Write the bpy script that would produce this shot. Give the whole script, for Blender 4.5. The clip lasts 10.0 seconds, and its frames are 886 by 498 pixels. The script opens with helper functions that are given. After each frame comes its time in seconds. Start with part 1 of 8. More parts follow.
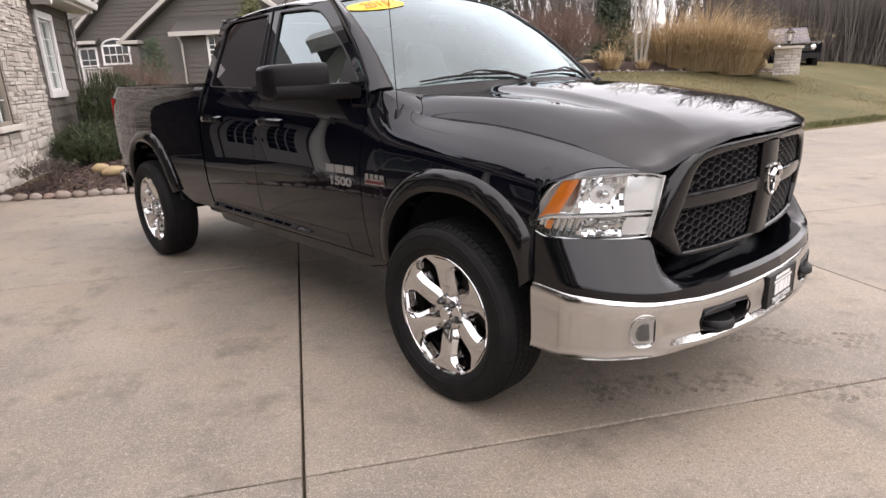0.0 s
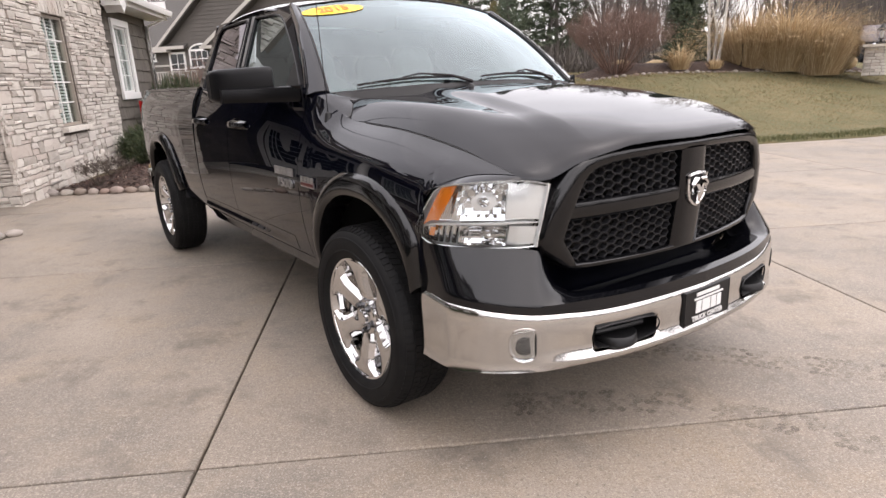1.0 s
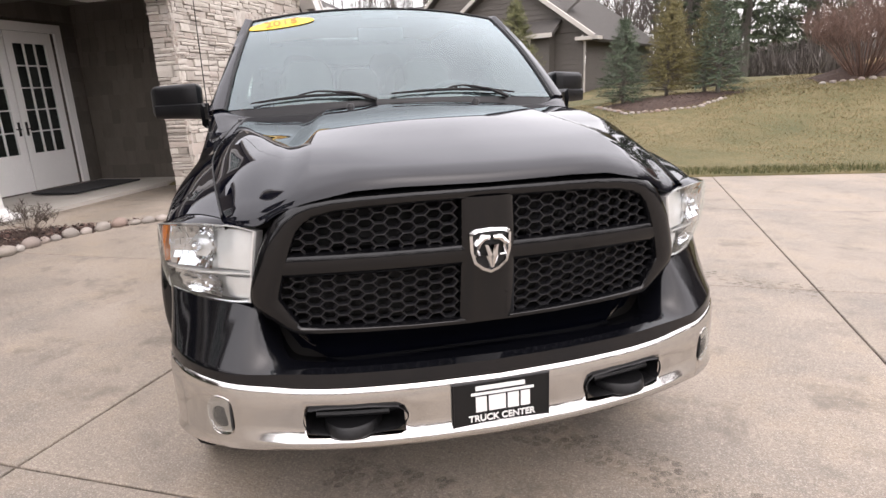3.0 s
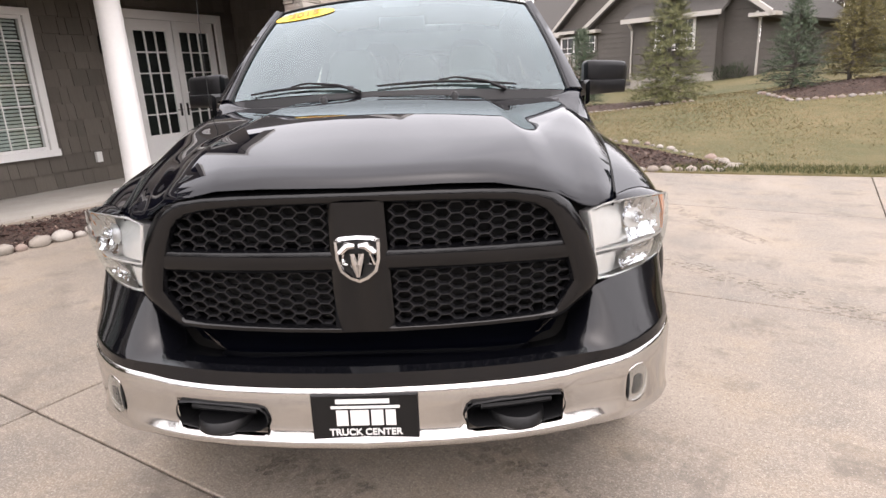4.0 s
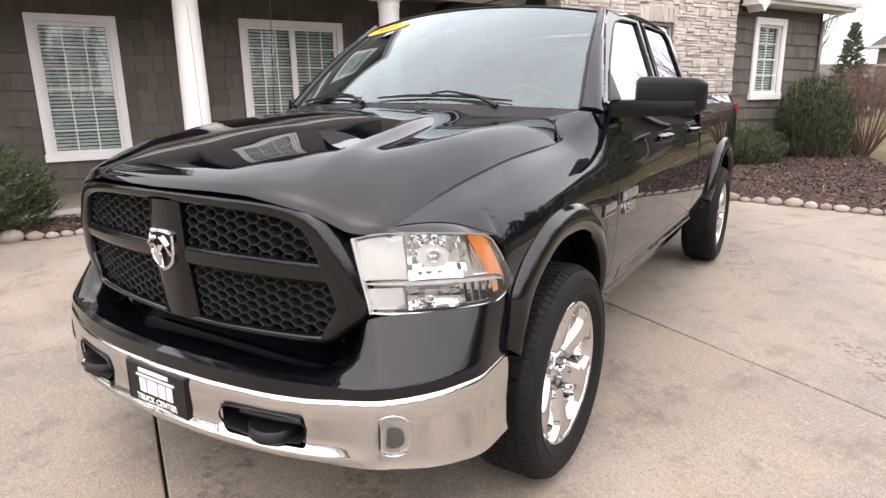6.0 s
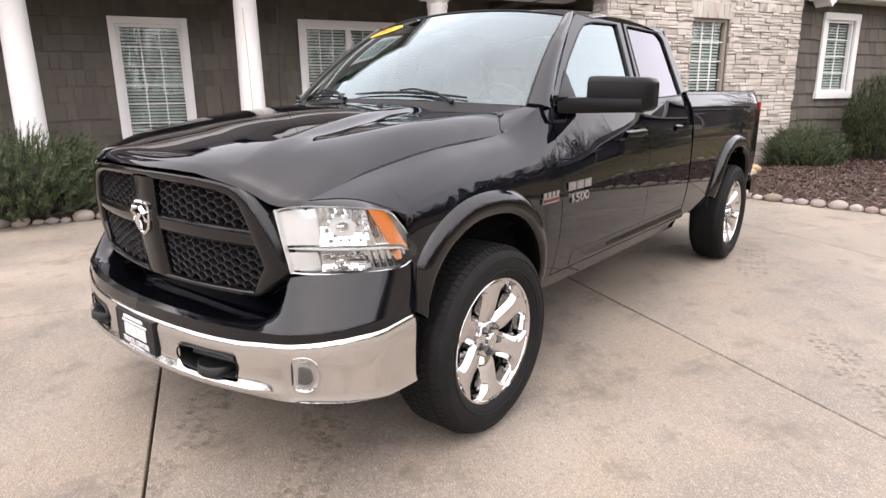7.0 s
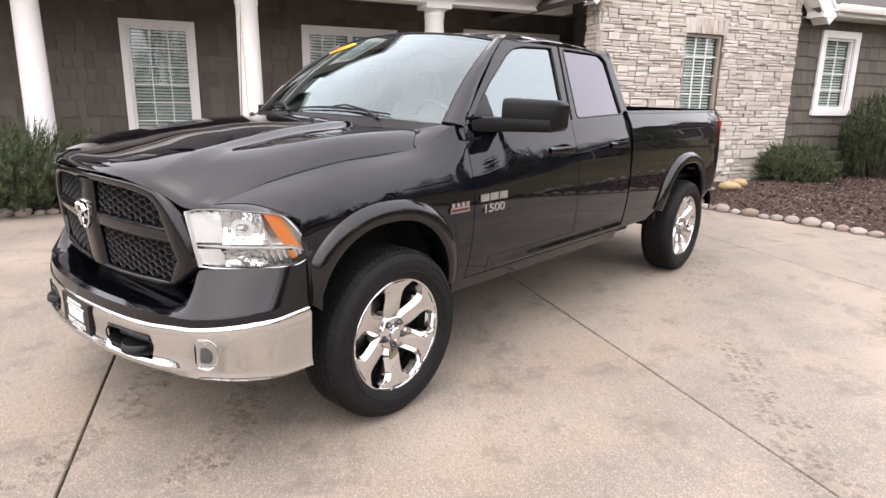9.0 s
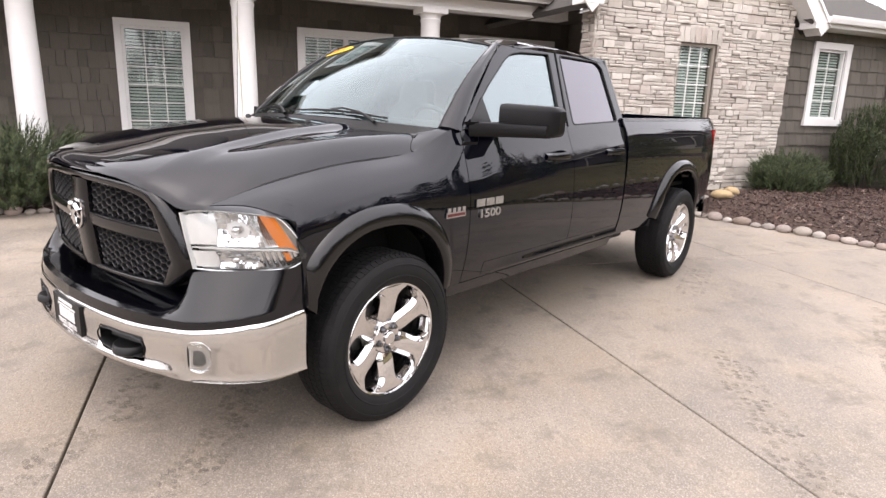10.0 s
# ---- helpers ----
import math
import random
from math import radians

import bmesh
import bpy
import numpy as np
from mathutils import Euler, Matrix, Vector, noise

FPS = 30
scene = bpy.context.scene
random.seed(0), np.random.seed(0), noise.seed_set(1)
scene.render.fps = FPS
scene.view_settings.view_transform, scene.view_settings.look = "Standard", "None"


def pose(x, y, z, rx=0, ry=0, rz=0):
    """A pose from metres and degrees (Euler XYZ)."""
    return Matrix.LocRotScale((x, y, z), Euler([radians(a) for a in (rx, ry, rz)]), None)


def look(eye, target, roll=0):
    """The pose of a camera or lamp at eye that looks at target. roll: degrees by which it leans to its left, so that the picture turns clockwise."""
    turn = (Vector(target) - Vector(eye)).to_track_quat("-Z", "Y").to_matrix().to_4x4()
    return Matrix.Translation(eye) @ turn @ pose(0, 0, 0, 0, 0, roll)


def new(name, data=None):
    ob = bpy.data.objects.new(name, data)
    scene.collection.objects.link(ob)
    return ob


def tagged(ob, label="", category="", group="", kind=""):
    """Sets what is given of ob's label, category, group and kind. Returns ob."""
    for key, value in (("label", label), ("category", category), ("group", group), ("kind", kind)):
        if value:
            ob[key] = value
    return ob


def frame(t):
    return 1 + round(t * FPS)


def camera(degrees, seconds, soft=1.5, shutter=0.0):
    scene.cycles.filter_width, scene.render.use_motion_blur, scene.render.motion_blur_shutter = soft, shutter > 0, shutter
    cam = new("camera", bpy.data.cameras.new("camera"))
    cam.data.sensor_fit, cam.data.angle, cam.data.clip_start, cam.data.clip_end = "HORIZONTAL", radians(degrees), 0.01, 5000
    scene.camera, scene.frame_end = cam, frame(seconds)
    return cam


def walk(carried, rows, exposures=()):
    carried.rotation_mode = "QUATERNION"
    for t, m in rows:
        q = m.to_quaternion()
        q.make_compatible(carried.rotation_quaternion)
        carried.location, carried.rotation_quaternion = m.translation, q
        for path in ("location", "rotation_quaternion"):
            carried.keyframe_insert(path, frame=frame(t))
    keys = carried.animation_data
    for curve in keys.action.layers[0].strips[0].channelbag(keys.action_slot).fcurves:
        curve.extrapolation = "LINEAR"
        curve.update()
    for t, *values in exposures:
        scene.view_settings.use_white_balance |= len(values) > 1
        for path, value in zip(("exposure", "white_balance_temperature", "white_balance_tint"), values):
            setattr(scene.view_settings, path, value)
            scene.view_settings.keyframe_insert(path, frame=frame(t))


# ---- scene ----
cam = camera(71.8, 10.0)
PATH = [
    (0, (1.814, -2.621, 1.385), (0.398, -1.318, 0.843), -2.1),
    (0.5, (1.985, -2.373, 1.355), (0.499, -1.151, 0.81), -2.2),
    (1, (2.224, -2.086, 1.369), (0.648, -0.973, 0.84), -2.3),
    (1.5, (2.305, -1.708, 1.391), (0.633, -0.732, 0.888), -2.3),
    (2, (2.438, -1.35, 1.374), (0.685, -0.52, 0.888), -2.3),
    (2.5, (2.56, -0.986, 1.4), (0.739, -0.316, 0.915), -2.4),
    (2.7, (2.551, -0.799, 1.387), (0.702, -0.214, 0.898), -2.3),
    (4, (2.51, 0.281, 1.404), (0.584, 0.219, 0.87), -2.2),
    (4.5, (2.385, 0.627, 1.431), (0.485, 0.307, 0.894), -1.7),
    (5, (2.352, 1.044, 1.422), (0.509, 0.471, 0.9), -1.3),
    (5.5, (2.185, 1.391, 1.422), (0.437, 0.562, 0.915), -0.9),
    (5.7, (2.103, 1.505, 1.413), (0.399, 0.587, 0.912), -0.6),
    (6.8, (1.94, 2.18, 1.395), (0.415, 0.983, 0.905), -0.0),
    (7, (1.969, 2.287, 1.402), (0.464, 1.069, 0.902), 0.0),
    (7.5, (1.881, 2.537, 1.415), (0.41, 1.279, 0.912), 0.0),
    (8, (1.762, 2.728, 1.405), (0.303, 1.458, 0.893), 0.3),
    (8.5, (1.824, 2.817, 1.437), (0.364, 1.549, 0.927), 0.8),
    (9, (1.868, 2.844, 1.486), (0.401, 1.577, 0.992), 1.6),
    (9.5, (1.869, 2.849, 1.488), (0.392, 1.591, 1.005), 2.1),
    (10, (1.873, 2.828, 1.485), (0.388, 1.578, 1.006), 2.5),
]
walk(cam, [(t, look(eye, target, roll)) for t, eye, target, roll in PATH], [(0, -.42, 6760, 18), (1.5, -.36, 6700, 18), (2.5, -.30, 6700, 18), (4, -.14, 6760, 18), (7, -.08, 6700, 18), (10, -.06, 6660, 18)])

# ---- light ----
SUN_EL, SUN_ROT = radians(62), radians(75)
world = bpy.data.worlds.new("overcast_sky")
scene.world = world
world.use_nodes = True
wn = world.node_tree.nodes
wl = world.node_tree.links
sky = wn.new("ShaderNodeTexSky")
sky.sky_type, sky.sun_disc, sky.sun_elevation, sky.sun_rotation = 'NISHITA', False, SUN_EL, SUN_ROT
sky.air_density, sky.dust_density, sky.ozone_density = 1.0, 4.0, 1.0
grey = wn.new("ShaderNodeHueSaturation")
grey.inputs["Saturation"].default_value = 0.35
grey.inputs["Value"].default_value = 1.0
even = wn.new("ShaderNodeGamma")
even.inputs["Gamma"].default_value = 0.32
wl.new(sky.outputs[0], even.inputs["Color"])
wl.new(even.outputs[0], grey.inputs["Color"])
cloud = wn.new("ShaderNodeTexNoise")
cloud.inputs["Scale"].default_value = 2.2
cloud.inputs["Detail"].default_value = 5.0
cramp = wn.new("ShaderNodeMapRange")
cramp.inputs["From Min"].default_value, cramp.inputs["From Max"].default_value = 0.3, 0.7
cramp.inputs["To Min"].default_value, cramp.inputs["To Max"].default_value = 0.86, 1.12
wco = wn.new("ShaderNodeTexCoord")
wl.new(wco.outputs["Generated"], cloud.inputs["Vector"])
wl.new(cloud.outputs["Fac"], cramp.inputs["Value"])
wmul = wn.new("ShaderNodeMixRGB")
wmul.blend_type = 'MULTIPLY'
wmul.inputs["Fac"].default_value = 1.0
wl.new(grey.outputs[0], wmul.inputs["Color1"])
wl.new(cramp.outputs[0], wmul.inputs["Color2"])
wsep = wn.new("ShaderNodeSeparateXYZ")
wup = wn.new("ShaderNodeMapRange")
wup.inputs["From Min"].default_value, wup.inputs["From Max"].default_value = 0.0, 1.0
wup.inputs["To Min"].default_value, wup.inputs["To Max"].default_value = 0.85, 1.16
wl.new(wco.outputs["Generated"], wsep.inputs[0])
wl.new(wsep.outputs["Z"], wup.inputs["Value"])
wgrad = wn.new("ShaderNodeMixRGB")
wgrad.blend_type = 'MULTIPLY'
wgrad.inputs["Fac"].default_value = 1.0
wl.new(wmul.outputs[0], wgrad.inputs["Color1"])
wl.new(wup.outputs[0], wgrad.inputs["Color2"])
wl.new(wgrad.outputs[0], wn["Background"].inputs["Color"])
wn["Background"].inputs["Strength"].default_value = 2.15
sun_data = bpy.data.lights.new("sun", 'SUN')
sun_data.energy, sun_data.angle, sun_data.color = .80, radians(150), (1.0, 0.97, 0.93)
sun = new("sun", sun_data)
sun.matrix_world = look((0, 0, 30), Vector((0, 0, 30)) - Vector((math.sin(SUN_ROT) * math.cos(SUN_EL), math.cos(SUN_ROT) * math.cos(SUN_EL), math.sin(SUN_EL))))

# ---- small tools ----
R = random.Random(7)


def pchip(xs, ys, x):
    """Smooth curve through points that never overshoots."""
    xs, ys = np.asarray(xs, float), np.asarray(ys, float)
    if xs[0] > xs[-1]:
        xs, ys = xs[::-1], ys[::-1]
    x = np.clip(x, xs[0], xs[-1])
    hh = np.diff(xs)
    dd = np.diff(ys) / hh
    m = np.zeros(len(xs))
    for i in range(1, len(xs) - 1):
        if dd[i - 1] * dd[i] > 0:
            w1, w2 = 2 * hh[i] + hh[i - 1], hh[i] + 2 * hh[i - 1]
            m[i] = (w1 + w2) / (w1 / dd[i - 1] + w2 / dd[i])
    m[0], m[-1] = dd[0], dd[-1]
    i = np.clip(np.searchsorted(xs, x) - 1, 0, len(hh) - 1)
    t = (x - xs[i]) / hh[i]
    return ((2 * t**3 - 3 * t**2 + 1) * ys[i] + (t**3 - 2 * t**2 + t) * hh[i] * m[i]
            + (3 * t**2 - 2 * t**3) * ys[i + 1] + (t**3 - t**2) * hh[i] * m[i + 1])


def smooth(v):
    v = min(max(v, 0.0), 1.0)
    return v * v * (3 - 2 * v)


class Shape:
    """Points and faces that become one mesh."""

    def __init__(self):
        self.v, self.f, self.m = [], [], []

    def grid(self, rows, flip=False, loop=False, mat=0):
        o, n = len(self.v), len(rows[0])
        for r in rows:
            self.v += [tuple(p) for p in r]
        for i in range(len(rows) - 1):
            for j in range(n if loop else n - 1):
                k = (j + 1) % n
                q = (o + i * n + j, o + i * n + k, o + (i + 1) * n + k, o + (i + 1) * n + j)
                self.f.append(q[::-1] if flip else q)
                self.m.append(mat)
        return self

    def face(self, pts, flip=False, mat=0):
        o = len(self.v)
        self.v += [tuple(p) for p in pts]
        q = tuple(range(o, o + len(pts)))
        self.f.append(q[::-1] if flip else q)
        self.m.append(mat)
        return self

    def box(self, c, s, m=None, mat=0, taper=1.0):
        """A box of size s round c, turned by m; taper narrows its top."""
        o = len(self.v)
        for k in range(8):
            t = taper if k & 4 else 1.0
            p = Vector(((k & 1) - .5) * s[i] * t if i == 0 else (((k >> i) & 1) - .5) * s[i] * (t if i < 2 else 1) for i in range(3))
            p = (m @ p if m is not None else p) + Vector(c)
            self.v.append(tuple(p))
        for q in ((0, 2, 3, 1), (4, 5, 7, 6), (0, 1, 5, 4), (2, 6, 7, 3), (0, 4, 6, 2), (1, 3, 7, 5)):
            self.f.append(tuple(o + i for i in q))
            self.m.append(mat)
        return self

    def tube(self, pts, rad, n=8, caps=True, mat=0, squash=1.0):
        """A round bar along pts; rad is one radius or one for each point."""
        pts = [Vector(p) for p in pts]
        rad = [rad] * len(pts) if not isinstance(rad, (list, tuple)) else rad
        rows = []
        up = Vector((0, 0, 1))
        for i, p in enumerate(pts):
            d = (pts[min(i + 1, len(pts) - 1)] - pts[max(i - 1, 0)]).normalized()
            a = d.cross(up)
            if a.length < 0.05:
                a = d.cross(Vector((1, 0, 0)))
            a.normalize()
            b = a.cross(d)
            rows.append([p + (a * math.cos(2 * math.pi * k / n) + b * squash * math.sin(2 * math.pi * k / n)) * rad[i] for k in range(n)])
        self.grid(rows, loop=True, mat=mat)
        if caps:
            self.face(rows[0], mat=mat)
            self.face(rows[-1][::-1], mat=mat)
        return self

    def lathe(self, profile, m, n=24, mat=0, a0=0.0, a1=2 * math.pi):
        """Turns (radius, height) points round the z axis of m."""
        full = abs(a1 - a0) > 6.28
        k = n if full else n + 1
        rows = []
        for r, h in profile:
            rows.append([m @ Vector((r * math.cos(a0 + (a1 - a0) * i / n), r * math.sin(a0 + (a1 - a0) * i / n), h)) for i in range(k)])
        self.grid(rows, loop=full, mat=mat)
        return self

    def mirrored(self):
        s = Shape()
        s.v = [(x, -y, z) for x, y, z in self.v]
        s.f = [q[::-1] for q in self.f]
        s.m = list(self.m)
        return s

    def moved(self, m):
        s = Shape()
        s.v = [tuple(m @ Vector(p)) for p in self.v]
        s.f, s.m = list(self.f), list(self.m)
        return s

    def add(self, other, mat=None):
        o = len(self.v)
        self.v += other.v
        self.f += [tuple(i + o for i in q) for q in other.f]
        self.m += other.m if mat is None else [mat] * len(other.f)
        return self


def mesh_of(name, shape, mats, angle=40):
    me = bpy.data.meshes.new(name)
    me.from_pydata(shape.v, [], shape.f)
    for mt in (mats if isinstance(mats, (list, tuple)) else [mats]):
        me.materials.append(mt)
    if len(me.materials) > 1:
        me.polygons.foreach_set("material_index", shape.m)
    me.validate()
    if angle:
        me.shade_smooth()
        me.set_sharp_from_angle(angle=radians(angle))
    me.update()
    return me


def outward(shape, ref=(-1.5, 0, .8)):
    """Turns a sheet's faces away from a point inside."""
    tot = 0.0
    ref = Vector(ref)
    for q in shape.f:
        p = [Vector(shape.v[i]) for i in q[:4]]
        nrm = (p[2] - p[0]).cross(p[-1] - p[1])
        tot += nrm.dot(sum(p, Vector()) / len(p) - ref)
    if tot < 0:
        shape.f = [q[::-1] for q in shape.f]
    return shape


def part(name, shape, mats, parent, label="", angle=40, thick=0.0):
    """One mesh object under a thing or a part. thick gives a sheet thickness inwards."""
    if thick and isinstance(shape, Shape) and parent.name == "pickup_truck":
        outward(shape)
    ob = new(name, shape if isinstance(shape, bpy.types.Mesh) else mesh_of(name, shape, mats, angle))
    ob.parent = parent
    if label:
        ob["label"] = label
    if thick:
        md = ob.modifiers.new("thickness", 'SOLIDIFY')
        md.thickness, md.offset = thick, -1
        es_ = ob.modifiers.new("crisp_edges", 'EDGE_SPLIT')
        es_.split_angle = radians(55)
    return ob


def thing(name, label, category, group="", kind="", at=(0, 0, 0), turn=0.0):
    e = new(name)
    e.matrix_basis = pose(*at, 0, 0, turn)
    e.empty_display_size = 0.1
    return tagged(e, label, category, group, kind)


def solo(name, shape, mats, label, category, group="", kind="", angle=40):
    return tagged(new(name, mesh_of(name, shape, mats, angle)), label, category, group, kind)


# ---- materials ----
class Mat:
    """A node material with a Principled shader and a few shorthands."""

    def __init__(self, name, color=(.5, .5, .5), rough=.5, metal=0.0, coat=0.0):
        self.m = bpy.data.materials.new(name)
        self.m.use_nodes = True
        self.n, self.l = self.m.node_tree.nodes, self.m.node_tree.links
        self.p = self.n["Principled BSDF"]
        self.p.inputs["Base Color"].default_value = (*color, 1)
        self.p.inputs["Roughness"].default_value = rough
        self.p.inputs["Metallic"].default_value = metal
        self.p.inputs["Coat Weight"].default_value = coat
        self.p.inputs["Coat Roughness"].default_value = 0.02
        self.co = None

    def coord(self, kind="Object"):
        if self.co is None:
            self.co = self.n.new("ShaderNodeTexCoord")
        return self.co.outputs[kind]

    def noise(self, scale, detail=4.0, rough=.55, stretch=None, kind="Object"):
        t = self.n.new("ShaderNodeTexNoise")
        t.inputs["Scale"].default_value, t.inputs["Detail"].default_value, t.inputs["Roughness"].default_value = scale, detail, rough
        src = self.coord(kind)
        if stretch:
            mp = self.n.new("ShaderNodeMapping")
            mp.inputs["Scale"].default_value = stretch
            self.l.new(src, mp.inputs["Vector"])
            src = mp.outputs[0]
        self.l.new(src, t.inputs["Vector"])
        return t.outputs["Fac"]

    def voronoi(self, scale, feature='F1', out="Distance", stretch=None):
        t = self.n.new("ShaderNodeTexVoronoi")
        t.feature = feature
        t.inputs["Scale"].default_value = scale
        src = self.coord()
        if stretch:
            mp = self.n.new("ShaderNodeMapping")
            mp.inputs["Scale"].default_value = stretch
            self.l.new(src, mp.inputs["Vector"])
            src = mp.outputs[0]
        self.l.new(src, t.inputs["Vector"])
        return t.outputs[out]

    def ramp(self, fac, stops):
        r = self.n.new("ShaderNodeValToRGB")
        e = r.color_ramp.elements
        while len(e) < len(stops):
            e.new(0.5)
        for el, (pos, c) in zip(e, stops):
            el.position, el.color = pos, (*c, 1) if len(c) == 3 else c
        self.l.new(fac, r.inputs["Fac"])
        return r.outputs["Color"]

    def mix(self, a, b, fac, mode='MIX'):
        x = self.n.new("ShaderNodeMixRGB")
        x.blend_type = mode
        for sock, val in ((x.inputs["Color1"], a), (x.inputs["Color2"], b), (x.inputs["Fac"], fac)):
            if isinstance(val, bpy.types.NodeSocket):
                self.l.new(val, sock)
            else:
                sock.default_value = val if isinstance(val, float) else (*val, 1)
        return x.outputs["Color"]

    def rng(self, fac, a, b, lo, hi):
        x = self.n.new("ShaderNodeMapRange")
        for k, val in (("From Min", a), ("From Max", b), ("To Min", lo), ("To Max", hi)):
            x.inputs[k].default_value = val
        self.l.new(fac, x.inputs["Value"])
        return x.outputs[0]

    def random(self, island=False):
        if island:
            return self.n.new("ShaderNodeNewGeometry").outputs["Random Per Island"]
        return self.n.new("ShaderNodeObjectInfo").outputs["Random"]

    def color(self, c):
        self.l.new(c, self.p.inputs["Base Color"])
        return self

    def rough(self, c):
        self.l.new(c, self.p.inputs["Roughness"])
        return self

    def bump(self, hgt, strength=.3, dist=.01):
        b = self.n.new("ShaderNodeBump")
        b.inputs["Strength"].default_value, b.inputs["Distance"].default_value = strength, dist
        self.l.new(hgt, b.inputs["Height"])
        if self.p.inputs["Normal"].is_linked:
            self.l.new(self.p.inputs["Normal"].links[0].from_socket, b.inputs["Normal"])
        self.l.new(b.outputs[0], self.p.inputs["Normal"])
        return self


def glass(name, tint, f0=.08, dirt=0.0, sheen=(.93, 1, 1)):
    """A thin pane: clear with a tint, and a mirror that strengthens at a grazing view."""
    m = bpy.data.materials.new(name)
    m.use_nodes = True
    n, l = m.node_tree.nodes, m.node_tree.links
    n.remove(n["Principled BSDF"])
    t, g, mx, lw = n.new("ShaderNodeBsdfTransparent"), n.new("ShaderNodeBsdfGlossy"), n.new("ShaderNodeMixShader"), n.new("ShaderNodeLayerWeight")
    t.inputs["Color"].default_value = (*tint, 1)
    g.inputs["Color"].default_value = (*sheen, 1)
    g.inputs["Roughness"].default_value = 0.01 + dirt
    lw.inputs["Blend"].default_value = 0.5
    pw, ma = n.new("ShaderNodeMath"), n.new("ShaderNodeMath")
    pw.operation, ma.operation = 'POWER', 'MULTIPLY_ADD'
    pw.inputs[1].default_value = 4.0
    ma.inputs[1].default_value, ma.inputs[2].default_value = 1 - f0, f0
    l.new(lw.outputs["Facing"], pw.inputs[0])
    l.new(pw.outputs[0], ma.inputs[0])
    l.new(ma.outputs[0], mx.inputs[0])
    l.new(t.outputs[0], mx.inputs[1])
    l.new(g.outputs[0], mx.inputs[2])
    l.new(mx.outputs[0], n["Material Output"].inputs[0])
    return m


def plain(name, color, rough=.5, metal=0.0, grain=60.0, amount=.12, bump=.08, coat=0.0):
    """A plain surface with fine uneven tone and relief."""
    a = Mat(name, color, rough, metal, coat)
    f = a.noise(grain)
    g = a.noise(grain * .07, 3.0)
    c = a.mix(tuple(x * (1 - amount) for x in color), tuple(min(1, x * (1 + amount)) for x in color), f)
    c = a.mix(c, tuple(x * (1 - amount * 1.5) for x in color), a.rng(g, .45, .75, 0, .6))
    a.color(c)
    if bump:
        a.bump(f, bump, .004)
    return a.m


# black paint: very dark base, clear coat, faint flake and dust
_p = Mat("black_paint", (.004, .004, .005), .28, 0.0, 1.0)
_p.p.inputs["Specular IOR Level"].default_value = 0.0
_p.p.inputs["Coat IOR"].default_value = 1.46
_d = _p.noise(9.0, 5.0)
_p.color(_p.mix((.0012, .0015, .0036), (.0026, .0030, .0054), _p.rng(_d, .45, .8, 0, 1)))
_p.l.new(_p.rng(_p.noise(3.0, 4.0), .4, .8, .002, .010), _p.p.inputs["Coat Roughness"])
PAINT = _p.m
SATIN = plain("satin_black_trim", (.003, .003, .0036), .11, 0, 90, .2, .02, 0.0)
SATIN.node_tree.nodes["Principled BSDF"].inputs["Specular IOR Level"].default_value = .42
COVER = plain("satin_black_cover", (.0024, .0026, .0036), .08, 0, 90, .2, .02, 0.0)
COVER.node_tree.nodes["Principled BSDF"].inputs["Specular IOR Level"].default_value = .46
FLARE = plain("gloss_black_plastic", (.003, .003, .0034), .10, 0, 90, .2, .015, 0.0)
PLASTIC = plain("black_plastic", (.0045, .0045, .005), .42, 0, 200, .2, .12)
PLASTIC.node_tree.nodes["Principled BSDF"].inputs["Specular IOR Level"].default_value = .32
MESHBLACK = plain("mesh_plastic", (.014, .014, .0155), .30, 0, 200, .2, .05)
MIRRORBLACK = plain("mirror_plastic", (.0030, .0030, .0036), .36, 0, 200, .2, .10)
MIRRORBLACK.node_tree.nodes["Principled BSDF"].inputs["Specular IOR Level"].default_value = .20
# near-black for black parts, and for shade coloured into recesses and gaps
DARK = plain("black_and_recess_shade", (.006, .006, .006), .8, 0, 40, .2, 0)
_r = Mat("tyre_rubber", (.018, .018, .018), .72)
_r.color(_r.mix((.0032, .0032, .0036), (.0075, .0073, .007), _r.rng(_r.noise(14, 5), .4, .75, 0, 1)))
_r.bump(_r.noise(160), .12, .003)
_r.p.inputs["Specular IOR Level"].default_value = .24
RUBBER = _r.m
_c = Mat("chrome", (.66, .655, .655), .05, 1.0)
_c.rough(_c.rng(_c.noise(30, 4), .4, .8, .03, .10))
CHROME = _c.m
LUG = plain("lug_steel", (.16, .16, .165), .25, 1.0, 60, .15, .05)
BADGE = plain("badge_metal", (.50, .50, .51), .34, 1.0, 60, .1, .05)
_c = Mat("bumper_chrome", (.57, .56, .55), .12, 1.0)
_c.rough(_c.rng(_c.noise(12, 5), .35, .8, .07, .18))
_c.bump(_c.noise(5.0, 3), .04, .02)
BUMPER = _c.m
REFLECTOR = plain("lamp_reflector", (.82, .82, .84), .12, 1.0, 40, .05, .1)
LAMPGREY = plain("lamp_housing_silver", (.74, .74, .73), .16, .55, 50, .08, .05)
LAMPCHROME = plain("lamp_bright_trim", (.70, .70, .71), .06, 1.0, 50, .06, .03)
AMBER = Mat("amber_lens", (.60, .15, .010), .12, 0, .6)
AMBER.p.inputs["Transmission Weight"].default_value = .25
AMBER.bump(AMBER.voronoi(90), .2, .003)
AMBER = AMBER.m
LENS = glass("headlight_lens", (.95, .97, .98), .05)
WINDSHIELD = glass("windshield_glass", (.40, .55, .55), .11, 0.0, (.86, .98, 1.0))
SIDEGLASS = glass("side_window_glass", (.17, .21, .205), .22, 0.0, (.86, .98, 1.0))
